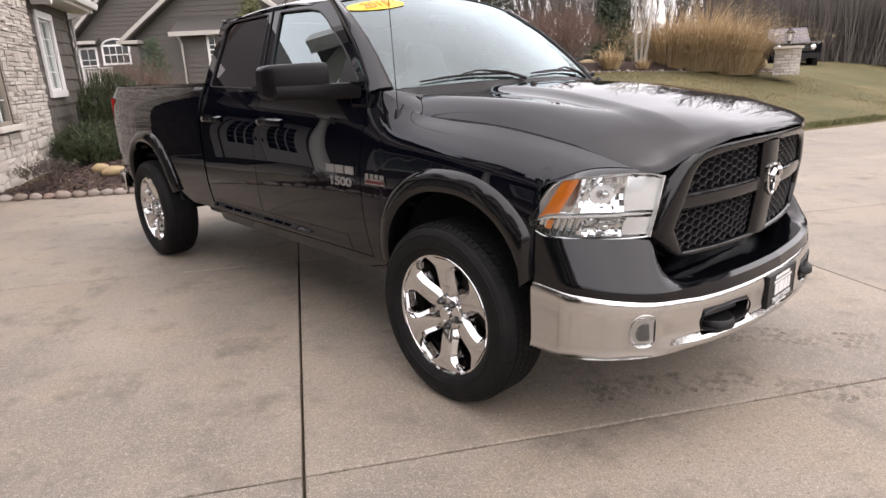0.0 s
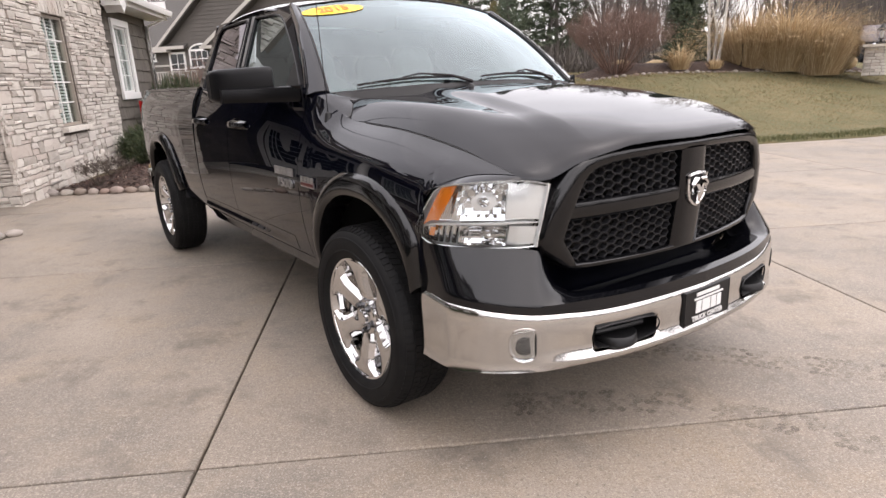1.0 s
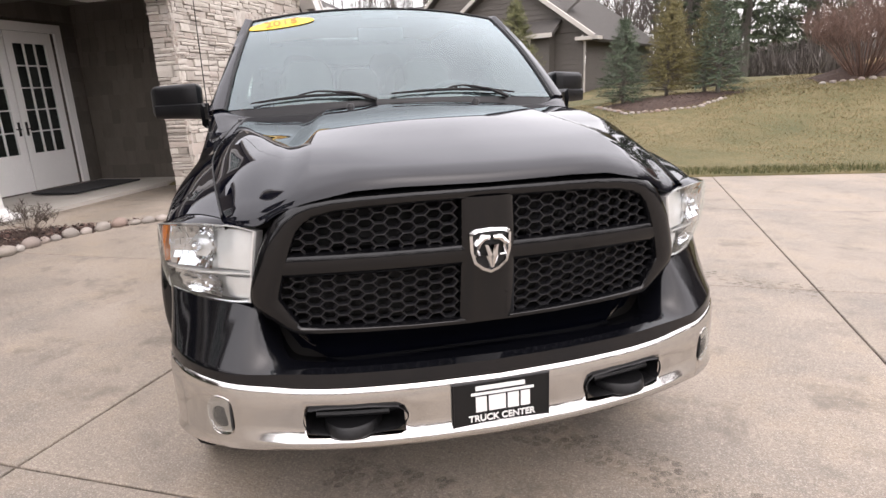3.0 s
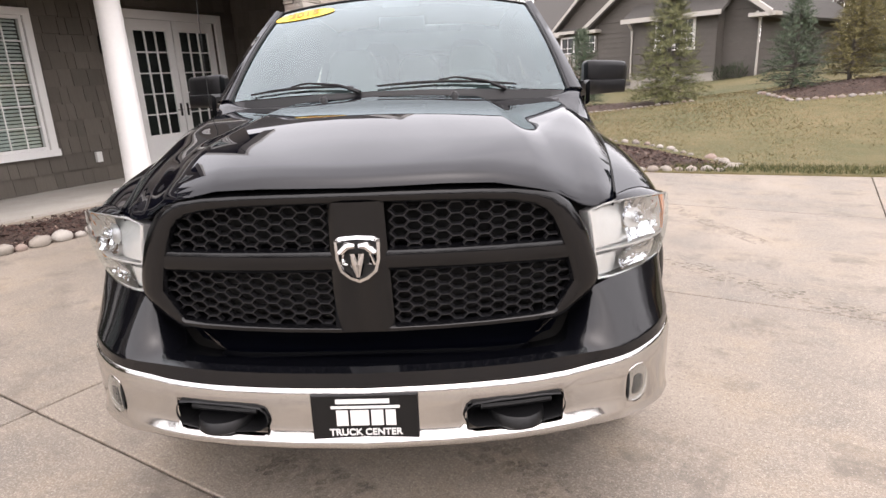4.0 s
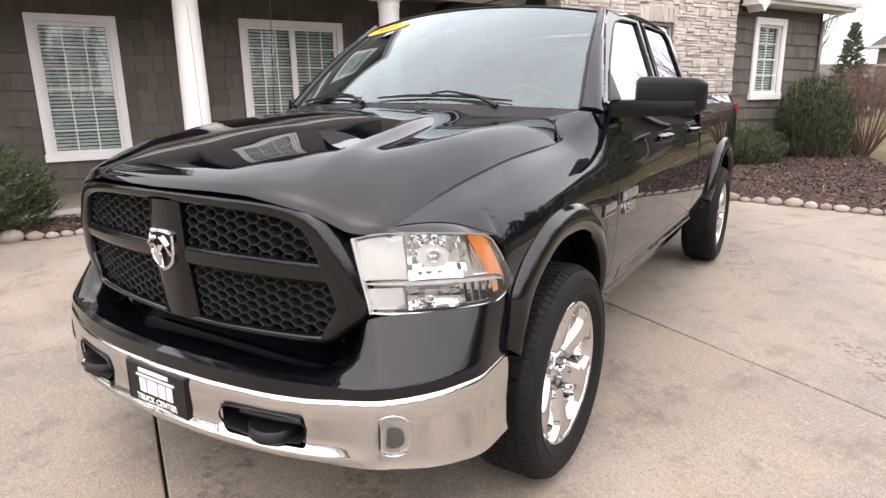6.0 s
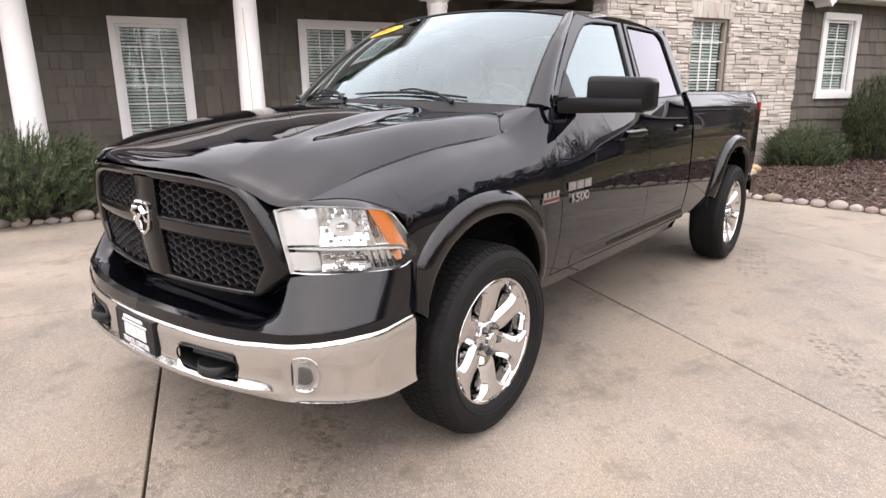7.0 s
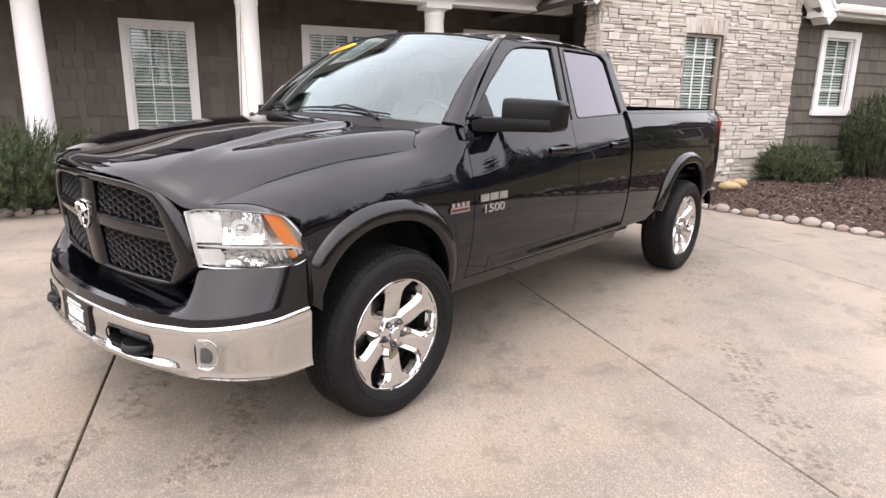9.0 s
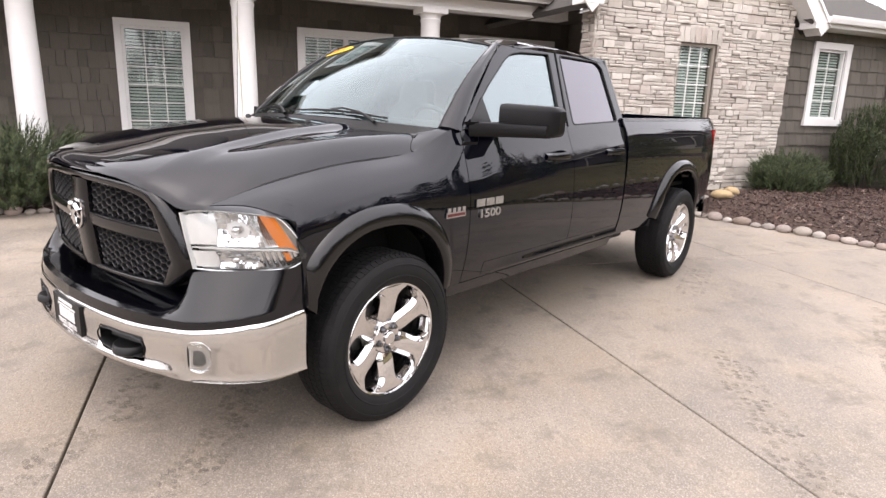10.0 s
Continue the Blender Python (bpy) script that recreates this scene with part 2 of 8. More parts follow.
TINTGLASS = glass("tinted_window_glass", (.030, .027, .040), .12, 0.0, (.96, .93, 1.0))
HOUSEGLASS = glass("house_window_glass", (.76, .84, .80), .10)
YELLOW = plain("yellow_vinyl", (.72, .46, .012), .4, 0, 40, .05, .02)
RED = plain("red_badge", (.07, .010, .010), .45)
INK = plain("orange_ink", (.50, .17, .012), .5)
WHITE = plain("white_paint", (.64, .64, .63), .45, 0, 30, .04, .05)
TAIL = plain("red_tail_lens", (.30, .012, .010), .12, 0, 60, .1, .05, .6)
SEAT = plain("grey_cloth", (.16, .155, .15), .9, 0, 300, .2, .2)
DASH = plain("dash_plastic", (.05, .05, .052), .7, 0, 150, .2, .1)
ROOFLINER = plain("headliner", (.42, .41, .39), .9, 0, 200, .1, .1)

# ---- the pickup truck: x ahead from the front axle, y to its left ----
truck = thing("pickup_truck", "glossy black four-door pickup truck parked on the concrete driveway", "pickup truck")

HUB_Z, AXLE_R, TYRE_R = 0.400, -3.56, 0.400
CAB_X = [-2.36, -1.6, -.9, -.55, -.23, .2, .5, .74]
CAB_Y = [[0.88, 0.88, 0.88, 0.88, 0.88, 0.89, 0.89, 0.87],
         [0.922, 0.922, 0.922, 0.922, 0.922, 0.93, 0.928, 0.895],
         [0.96, 0.96, 0.962, 0.962, 0.957, 0.962, 0.952, 0.91],
         [0.96, 0.96, 0.962, 0.961, 0.955, 0.962, 0.947, 0.9],
         [0.952, 0.949, 0.94, 0.928, 0.934, 0.943, 0.925, 0.86],
         [0.92, 0.916, 0.907, 0.894, 0.884, 0.882, 0.862, 0.8],
         [0.885, 0.885, 0.88, 0.864, 0.812, 0.8, 0.772, 0.735]]
CAB_Z = [[.47] * 8, [.57] * 8, [.80, .80, .80, .80, .80, .80, .80, .80], [1.0, 1.0, 1.0, 1.0, .985, .965, .945, .93],
         [1.14, 1.14, 1.14, 1.14, 1.10, 1.062, 1.03, 1.0], [1.25, 1.25, 1.25, 1.25, 1.175, 1.132, 1.092, 1.04],
         [1.34, 1.34, 1.340, 1.345, 1.222, 1.186, 1.132, 1.062]]
BED_X = [-4.46, -4.3, -3.9, -3.2, -2.37]
BED_Y = [[.84, .87, .880, .880, .880], [.875, .905, .922, .922, .922], [.905, .937, .955, .957, .957], [.905, .937, .957, .960, .959],
         [.902, .935, .954, .957, .955], [.892, .921, .939, .942, .941], [.838, .866, .880, .884, .883]]
BED_Z = [[.52, .50, .48, .47, .47], [.58] * 5, [.80] * 5, [1.0] * 5, [1.14] * 5, [1.27] * 5, [1.385] * 5]


def section(x, bed=False):
    xs, ys, zs = (BED_X, BED_Y, BED_Z) if bed else (CAB_X, CAB_Y, CAB_Z)
    y = [float(pchip(xs, r, x)) for r in ys]
    z = [float(pchip(xs, r, x)) for r in zs]
    k = np.arange(7.0)
    s = np.linspace(0, 6, 61)
    y, z = pchip(k, y, s), pchip(k, z, s)
    # one flowing curve from belt to sill on doors and bed
    w = smooth((-.12 - x) / .45)
    ys, zs = np.array(y), np.array(z)
    for _ in range(22):
        ys[1:-1] = (ys[:-2] + 2 * ys[1:-1] + ys[2:]) / 4
        zs[1:-1] = (zs[:-2] + 2 * zs[1:-1] + zs[2:]) / 4
    return y + (ys - y) * w, z + (zs - z) * w


def body_y(x, z):
    y, zz = section(x, x < -2.36)
    return float(np.interp(z, zz, y))


def skirt(x, zlow, n, bed=False, zhigh=None, shift=0.0):
    """Points up the body's side at x, from zlow to the top of the panel."""
    y, z = section(x, bed)
    s = np.linspace(0, 1, 61)
    s0 = float(np.interp(zlow, z, s))
    s1 = 1.0 if zhigh is None else float(np.interp(zhigh, z, s))
    ss = s0 + (s1 - s0) * np.linspace(0, 1, n)
    return [(x, float(np.interp(q, s, y)) + shift, float(np.interp(q, s, z))) for q in ss]


def arch(x, cx, a, b, cz=.45, p=2.4):
    d = abs(x - cx) / a
    return cz + b * (1 - d**p)**(1 / p) if d < 1 else cz


def both(name, shape, mats, parent, label="", angle=40, thick=0.0):
    return [part(name, sh, mats, parent, label, angle, thick) for sh in (shape, shape.mirrored())]


FA, RA = (.045, .46, .535), (-3.5, .50, .56)

# front fender, to the lamp's edge
rows = []
for i in range(57):
    u = i / 56
    row = []
    for j in range(23):
        v = j / 22
        xf = float(pchip([0, .35, .55, .75, 1], [.47, .50, .575, .64, .735], v))
        x = -.545 + u * (xf + .545)
        zl = max(.475, arch(x, *FA)) if -.42 < x < .5 else (.475 if x < 0 else .86)
        row.append(skirt(x, zl, 23)[j])
    rows.append(row)
fender_front = [Vector(q) for q in rows[-1]]
both("front_fender", Shape().grid(rows), PAINT, truck, thick=.012, angle=60)

# doors
def door_rows(x0, x1, lean0=0.0, lean1=0.0):
    rows = []
    for i in range(19):
        u = i / 18
        row = []
        for j in range(21):
            v = j / 20
            x = (x0 + lean0 * v) + ((x1 + lean1 * v) - (x0 + lean0 * v)) * u
            row.append(skirt(x, .545, 21)[j])
        rows.append(row)
    return Shape().grid(rows, flip=True)


doors = []
for nm, sh in (("front_door", door_rows(-.550, -1.626, 0, .05)), ("rear_door", door_rows(-1.631, -2.350, .05, .0))):
    doors.append(both(nm, sh, PAINT, truck, thick=.012, angle=60))
rk = Shape().grid([[(x, y, z) for x, y, z in skirt(x, .455, 7, zhigh=.54)] for x in np.linspace(-.47, -2.34, 20)], flip=True)
both("rocker_panel", rk, PAINT, truck, thick=.02, angle=60)

# narrow ledge pressed along the foot of the doors
rows = []
for i in range(30):
    x = -.72 - 1.62 * i / 29
    g = smooth((-.72 - x) / .55)
    rows.append([(x, body_y(x, z) + o * g + .0015, z) for z, o in ((.632, 0.0), (.616, .002), (.600, .008), (.586, .017), (.575, .0215), (.566, .0215), (.556, .010))])
both("sill_ledge", Shape().grid(rows, flip=True), PAINT, truck, thick=.004, angle=60)

# bed side with wheel opening
rows = []
for i in range(64):
    x = -2.380 - (4.46 - 2.380) * i / 63
    zl = max(.49, arch(x, *RA)) if abs(x - RA[0]) < RA[1] else (.545 if x > RA[0] else .49)
    rows.append(skirt(x, zl, 21, True))
both("bed_side", Shape().grid(rows, flip=True), PAINT, truck, thick=.012, angle=60)
# near-black sheet added just behind the panel gaps, standing for their shade
core = Shape()
core.grid([[(x, y - .03, z) for x, y, z in skirt(x, .50, 8)] for x in np.linspace(-.50, -2.36, 12)], flip=True)
core.grid([[(x, y - .03, z) for x, y, z in skirt(x, .50, 8, True)] for x in (-2.36, -2.42, -2.6)], flip=True)
both("body_core", core, DARK, truck)

# wheel-arch flares
def flare(cx, a, b, t0, t1, flr):
    rows = []
    for i in range(41):
        th = radians(t0 + (t1 - t0) * i / 40)
        e = 2 / 2.4
        c, s = math.cos(th), math.sin(th)
        cs, ss = math.copysign(abs(c)**e, c), math.copysign(abs(s)**e, s)
        O = (cx + (a + .05) * cs, .45 + (b + .045) * ss)
        I = (cx + (a - .045) * cs, .45 + (b - .05) * ss)
        if cx > 0 and c > 0:
            O, I = (min(O[0], .466), O[1]), (min(I[0], .428), I[1])
        yo = body_y(min(O[0], .5), min(O[1], 1.1))
        row = []
        for f, dy in ((0, -.004), (.06, .010), (.2, .028), (.45, .043), (.7, .048), (.92, .044), (1.0, .034), (1.02, -.02), (1.03, -.10)):
            row.append((O[0] + (I[0] - O[0]) * f, yo + dy * flr * (.80 if dy > 0 else 1), O[1] + (I[1] - O[1]) * f))
        rows.append(row)
    return Shape().grid(rows)


both("wheel_arch_flare", flare(*FA, 17, 171, .9), FLARE, truck, "satin black plastic wheel-arch flare", angle=50)
both("wheel_arch_flare", flare(*RA, 12, 178, 1.0), FLARE, truck, angle=50)
# inner wheel wells, with their deep shade put into a near-black colour
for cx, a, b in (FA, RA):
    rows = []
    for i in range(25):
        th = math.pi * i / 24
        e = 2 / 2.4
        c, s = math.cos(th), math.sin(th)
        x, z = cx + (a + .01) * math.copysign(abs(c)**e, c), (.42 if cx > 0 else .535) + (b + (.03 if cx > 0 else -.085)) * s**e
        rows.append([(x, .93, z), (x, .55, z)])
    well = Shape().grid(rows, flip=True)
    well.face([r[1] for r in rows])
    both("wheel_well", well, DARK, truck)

# hood
YG = ([-.42, -.24, .2, .5, .735, .95], [.800, .806, .797, .768, .732, .70])
ZE = ([-.42, -.24, .0, .2, .5, .735, .95], [1.240, 1.216, 1.204, 1.187, 1.134, 1.064, 1.03])
ZC = ([-.42, -.24, .1, .4, .65, .82, .93], [1.354, 1.351, 1.336, 1.299, 1.248, 1.205, 1.172])


def hood_edge(y):
    return float(pchip([0, .3, .5, .62, .68, .74], [.93, .918, .874, .815, .785, .735], y))


def hood_z(x, y):
    """Raised centre with a crisp flank, a flat valley beside it and a rounded shoulder."""
    y = abs(y)
    yg = float(pchip(*YG, x))
    t = min(y / yg, 1)
    b = .046 * smooth((.93 - x) / .55)
    yb = float(np.interp(x, [-.25, .2, .9], [.385, .45, .55]))
    ts = float(pchip([-.42, -.1, .25, .55, .9], [.86, .85, .81, .66, .36], x))
    q = float(pchip([-.42, .2, .6, .9], [1.75, 1.8, 2.1, 2.6], x))
    ze, zc = float(pchip(*ZE, x)), float(pchip(*ZC, x)) - b
    g = 1 - max(0.0, (t - ts) / (1 - ts))**q
    z = ze + (zc - ze) * g + b * smooth((yb + .048 - y) / .096) - .026 * (min(y, yb) / .5)**2 * smooth((.95 - x) / .6) * smooth((yb + .05 - y) / .10)
    xf = hood_edge(y)
    z -= max(0.0, (x - xf + .34) / .34)**2.2 * float(pchip([0, .28, .45, .55, .62, .66, .70, .74, .9], [0, 0, .018, .037, .050, .040, .018, .008, .0], y))
    z -= .014 * max(0.0, (x - xf + .06) / .06)**2
    return z


def hood_lines(x):
    yg = float(pchip(*YG, x)) - .003
    yb = float(np.interp(x, [-.25, .2, .9], [.385, .45, .55]))
    ts = float(pchip([-.42, -.1, .25, .55, .9], [.86, .85, .81, .66, .36], x))
    ys = max(ts * yg, yb + .06)
    return [0, yb - .054, yb - .040, yb + .040, yb + .054, ys, yg]


cols = [0, .25, .5, .75, 1, 1.5] + [2 + k / 8 for k in range(8)] + [3, 3.5] + [4 + k / 5 for k in range(5)] + [5 + k / 14 for k in range(15)]
cols = [-c for c in cols[:0:-1]] + cols
rows = []
for i in range(65):
    u = i / 64
    row = []
    for c in cols:
        y, x = abs(c) / 6 * .8, .2
        for _ in range(5):
            yg = float(pchip(*YG, x)) - .003
            v = min(y / yg, 1.0)
            xr = -.185 - .235 * v * v + .145 * smooth((v - .88) / .12)
            x = xr + (hood_edge(min(.74, y / yg * .74)) - xr) * u
            y = float(np.interp(abs(c), range(7), hood_lines(x)))
        row.append((x, math.copysign(y, c), hood_z(x, y)))
    rows.append(row)
hood_rear = [Vector(q) for q in rows[0]]
lip = [(x + .006, y * .999, z - .018) for x, y, z in rows[-1]]
hood = part("hood", Shape().grid(rows + [lip]), PAINT, truck, angle=75, thick=.012)
seam = [(float(x), float(pchip(*YG, x)) + .0005, float(pchip(*ZE, x)) - .0015) for x in np.linspace(-.27, .72, 34)]
seam = [(hood_rear[-1 - k].x - .003, hood_rear[-1 - k].y + .003, hood_rear[-1 - k].z - .003) for k in range(11, 0, -1)] + seam
# thin near-black tube draws the shade in the gap between hood and fender
both("hood_seam", Shape().tube(seam, .0035, 5), DARK, truck)
hb = Shape().grid([[(x - .03, y * .97, z - .035) for x, y, z in r[::5]] for r in rows[::8]])
part("hood_underside", hb, DARK, truck)
for s in (-1, 1):
    nz = Shape().lathe([(.0, .012), (.010, .011), (.014, .004), (.018, -.004)], pose(-.07, s * .27, hood_z(-.07, .27) + .004), 12)
    part("washer_nozzle", nz, PLASTIC, truck)

# grille
def gx(y, z):
    return .905 - .21 * y * y - .10 * max(0.0, .96 - z)


def chaikin(p, closed=False, n=2):
    for _ in range(n):
        q = [] if closed else [p[0]]
        for i in range(len(p) if closed else len(p) - 1):
            a, b = p[i], p[(i + 1) % len(p)]
            q += [tuple(.75 * s + .25 * t for s, t in zip(a, b)), tuple(.25 * s + .75 * t for s, t in zip(a, b))]
        if not closed:
            q.append(p[-1])
        p = q
    return p


def grille_bar(path, closed=False, proud=0.0, deep=.06):
    """path: (y, z, width); a rounded bar on the grille's face."""
    rows = []
    n = len(path)
    for i in range(n):
        a, b = (path[i - 1], path[(i + 1) % n]) if closed else (path[max(i - 1, 0)], path[min(i + 1, n - 1)])
        t = Vector((b[0] - a[0], b[1] - a[1])).normalized()
        nn = Vector((-t.y, t.x))
        y, z, w = path[i]
        row = []
        for o, d in ((-.5, -deep), (-.5, -.004), (-.40, .008), (-.2, .014), (.2, .014), (.40, .008), (.5, -.004), (.5, -deep)):
            py, pz = y + nn.x * o * w, z + nn.y * o * w
            row.append((gx(py, pz) + d + proud, py, pz))
        rows.append(row)
    if closed:
        rows.append(rows[0])
    return Shape().grid(rows, flip=True)


# the back plate is near-black, standing for the shade behind the mesh
grille = part("grille", Shape().face([(gx(y, z) - .13, y, z) for y, z in ((-.62, .72), (.62, .72), (.66, .9), (.56, 1.09), (-.56, 1.09), (-.66, .9))]), DARK, truck, "black honeycomb grille with four openings")
half = [(0, 1.113, .042), (.3, 1.110, .044), (.47, 1.098, .05), (.545, 1.066, .062), (.592, .985, .082), (.626, .88, .086), (.635, .838, .085), (.635, .828, .083), (.625, .812, .078), (.566, .746, .044), (.556, .736, .034), (.54, .730, .028), (.3, .725, .024), (0, .723, .024)]
ring = chaikin(half + [(-y, z, w) for y, z, w in half[-2:0:-1]], True, 1)
part("surround", grille_bar(ring, True, .004), SATIN, grille)
part("centre_bar", grille_bar([(0, 1.10 - .375 * k / 8, .150 + .02 * k / 8) for k in range(9)], False, .010), SATIN, grille)
for s in (1, -1):
    part("cross_bar", grille_bar([(s * (.07 + .53 * k / 10), .932 - .004 * k / 10, .072) for k in range(11)], False, -.002), SATIN, grille)


def in_opening(y, z):
    y = abs(y)
    ym = float(np.interp(z, [.735, .775, .82, .88, .98, 1.05, 1.09], [.54, .60, .615, .605, .572, .545, .49]))
    return .065 < y < ym and .735 < z < 1.093


for s in (1, -1):
    for z0, z1 in ((.955, 1.10), (.73, .905)):
        sh = Shape()
        a_, b_, h_ = .0265, .0120, .0158
        for c in range(-1, 16):
            for r in range(-1, 14):
                yc = .075 + c * (a_ + b_)
                zc = .738 + r * h_ * 2 + (h_ if c % 2 else 0)
                pts = [(yc - a_, zc), (yc - b_, zc + h_), (yc + b_, zc + h_), (yc + a_, zc)]
                for a, b in zip(pts, pts[1:]):
                    if all(in_opening(*p) and z0 < p[1] < z1 for p in (a, b)):
                        d = Vector((b[0] - a[0], b[1] - a[1]))
                        nn = Vector((-d.y, d.x)).normalized() * .0025
                        e = d.normalized() * .002
                        row0, row1 = [], []
                        for p, q in ((Vector(a) - e, row0), (Vector(b) + e, row1)):
                            for o, dx in ((-1, -.030), (-1, -.009), (-.4, -.005), (.4, -.005), (1, -.009), (1, -.030)):
                                py, pz = s * (p.x + nn.x * o), p.y + nn.y * o
                                q.append((gx(py, pz) + dx, py, pz))
                        sh.grid([row0, row1], flip=s < 0)
        part("honeycomb_mesh", sh, MESHBLACK, grille, "black honeycomb mesh", angle=30)

# shield on the grille, kept to plain shapes
emb = part("emblem", Shape(), CHROME, grille, "chrome shield emblem on black")
def shield(sc, dx, z0=.944):
    o = [(-.062, .056), (-.045, .064), (0, .067), (.045, .064), (.062, .056), (.060, .0), (.050, -.035), (.025, -.056), (0, -.066), (-.025, -.056), (-.050, -.035), (-.060, 0)]
    return [(gx(0, z0) + dx, y * sc, z0 + z * sc) for y, z in o]


es = Shape().grid([shield(1.0, .012), shield(1.0, .030), shield(.86, .033), shield(.80, .028)], loop=True)
emb.data = mesh_of("emblem", es, CHROME, 30)
part("emblem_field", Shape().face(shield(.82, .028)), DARK, emb)
horn = Shape()
for s in (1, -1):
    horn.tube([(gx(0, .944) + .036, s * .006, .985), (gx(0, .944) + .040, s * .026, .985), (gx(0, .944) + .038, s * .043, .966), (gx(0, .944) + .036, s * .040, .935), (gx(0, .944) + .034, s * .026, .932)], [.007, .011, .011, .009, .004], 8)
    horn.tube([(gx(0, .944) + .040, s * .010, .965), (gx(0, .944) + .042, s * .009, .935), (gx(0, .944) + .038, s * .003, .898)], [.010, .010, .005], 8)
part("emblem_relief", horn, CHROME, emb)

# gloss panel under the grille
rows = []
for i in range(41):
    v = -1 + i / 20
    row = []
    for q in range(9):
        t = q / 8
        w = .655 - .105 * t**1.2
        y = v * w
        x = (gx(y, .72) - .012) + (.752 - .03 * abs(v)**4 - gx(y, .72) + .012) * math.sin(math.pi / 2 * t)**.8
        z = .724 + .13 * smooth((abs(v) - .82) / .18) * (1 - t) + (.588 - .724 + .05 * smooth((abs(v) - .80) / .2)) * t
        row.append((x, y, z))
    row.append((.80 - .10 * abs(v)**3, v * .54, .590 + .05 * smooth((abs(v) - .80) / .2)))
    rows.append(row)
part("lower_grille_panel", Shape().grid(rows, flip=True), PAINT, truck, angle=60)

# near-black block added behind the mouth in place of its inner shade
part("mouth_back", Shape().box((.655, 0, .66), (.02, 1.30, .26)), DARK, truck)

# bumper: chrome face, black cover
BX = [1.0, .99, .965, .93, .90, .86, .80, .71, .60, .457]
BY = [0, .20, .40, .55, .64, .745, .83, .905, .945, .942]
BZ = [.592, .592, .592, .594, .600, .607, .617, .630, .640, .652]
UX = [.79, .79, .785, .772, .775, .785, .755, .655, .56, .455]
UY = [0, .20, .40, .555, .62, .665, .72, .845, .925, .951]
UZ = [.600, .600, .602, .622, .70, .797, .812, .822, .828, .865]
KK = list(range(10))


def bump(k):
    return [float(pchip(KK, a, k)) for a in (BX, BY, BZ, UX, UY, UZ)]


rows = []
for i in range(91):
    k = 9 * i / 90
    bx, by, bz, ux, uy, uz = bump(k)
    f = smooth((k - 2.9) / 1.9)
    A = [(bx - .002, by, bz), (bx - .008, by, bz + .044), (bx - .032, by * .995, bz + .053), ((bx + ux) / 2 - .01, (by + uy) / 2, (bz + .045 + uz) / 2 + .012), (ux, uy, uz)]
    b1 = (bx - .004, by - .002, bz + .034)
    B = [(bx - .002, by, bz), b1] + [tuple(b1[i] + ((ux, uy, uz)[i] - b1[i]) * t for i in range(3)) for t in (.12, .55)] + [(ux, uy, uz)]
    C = [tuple(a0 + (b0 - a0) * f for a0, b0 in zip(p_, q_)) for p_, q_ in zip(A, B)]
    row = [tuple(float(np.interp(j / 3, range(5), [c[i] for c in C])) for i in range(3)) for j in range(13)]
    rows.append([(row[0][0] - .02, row[0][1], row[0][2] + .002)] + row + [(row[-1][0] - .04, row[-1][1] - .03 * f, row[-1][2] - .006)])
bumper = part("front_bumper", Shape(), BUMPER, truck, "bright chrome front bumper face")
cover = Shape().grid(rows, flip=True)
cover.add(cover.mirrored())
part("bumper_cover", cover, COVER, bumper, "satin black bumper top cover", angle=28)
HOOK_K, FOG_K = (1.40, 3.05), (5.15, 5.95)
ks = sorted(set(list(np.linspace(0, 9, 91)) + list(HOOK_K) + list(FOG_K)))
PROF = [(-.016, 1.02), (-.004, 1.015), (.003, .985), (.005, .93), (.008, .85), (.008, .70), (.007, .56), (.006, .42), (.006, .28), (.022, .20), (.024, .13), (.012, .04), (-.016, 0), (-.08, -.03)]
ch = Shape()
rows = []
for k in ks:
    bx, by, bz, *_ = bump(k)
    zb = .404 - .016 * smooth((k - 5) / 4)
    tx, ty, _ = (np.array(bump(min(k + .01, 9))) - np.array(bump(max(k - .01, 0))))[:3]
    nrm = Vector((ty, -tx)).normalized() if k > 0.01 else Vector((1, 0))
    led = 1 - smooth((k - 3.5) / 2.0)
    rows.append([(bx + nrm.x * (d if d < .02 else .006 + (d - .006) * led), by + nrm.y * (d if d < .02 else .006 + (d - .006) * led), zb + (bz - zb) * f) for d, f in PROF])
o = 0
for i in range(len(rows) - 1):
    km = (ks[i] + ks[i + 1]) / 2
    for j in range(len(PROF) - 1):
        fm = (PROF[j][1] + PROF[j + 1][1]) / 2
        if HOOK_K[0] < km < HOOK_K[1] and .28 < fm < .70:
            continue
        ch.face([rows[i][j], rows[i][j + 1], rows[i + 1][j + 1], rows[i + 1][j]])
ch.add(ch.mirrored())
bmm = bmesh.new()
tmp = mesh_of("front_bumper", ch, BUMPER, 0)
bmm.from_mesh(tmp)
bmesh.ops.remove_doubles(bmm, verts=bmm.verts, dist=.0004)
bmm.to_mesh(tmp)
bmm.free()
tmp.shade_smooth()
tmp.set_sharp_from_angle(angle=radians(50))
bumper.data = tmp
sd = bumper.modifiers.new("thickness", 'SOLIDIFY')
sd.thickness, sd.offset = .006, -1


def on_bumper(k, z, d):
    bx, by, bz, *_ = bump(k)
    tx, ty, _ = (np.array(bump(min(k + .01, 9))) - np.array(bump(max(k - .01, 0))))[:3]
    nrm = Vector((ty, -tx)).normalized()
    return Vector((bx + nrm.x * d, by + nrm.y * d, z))


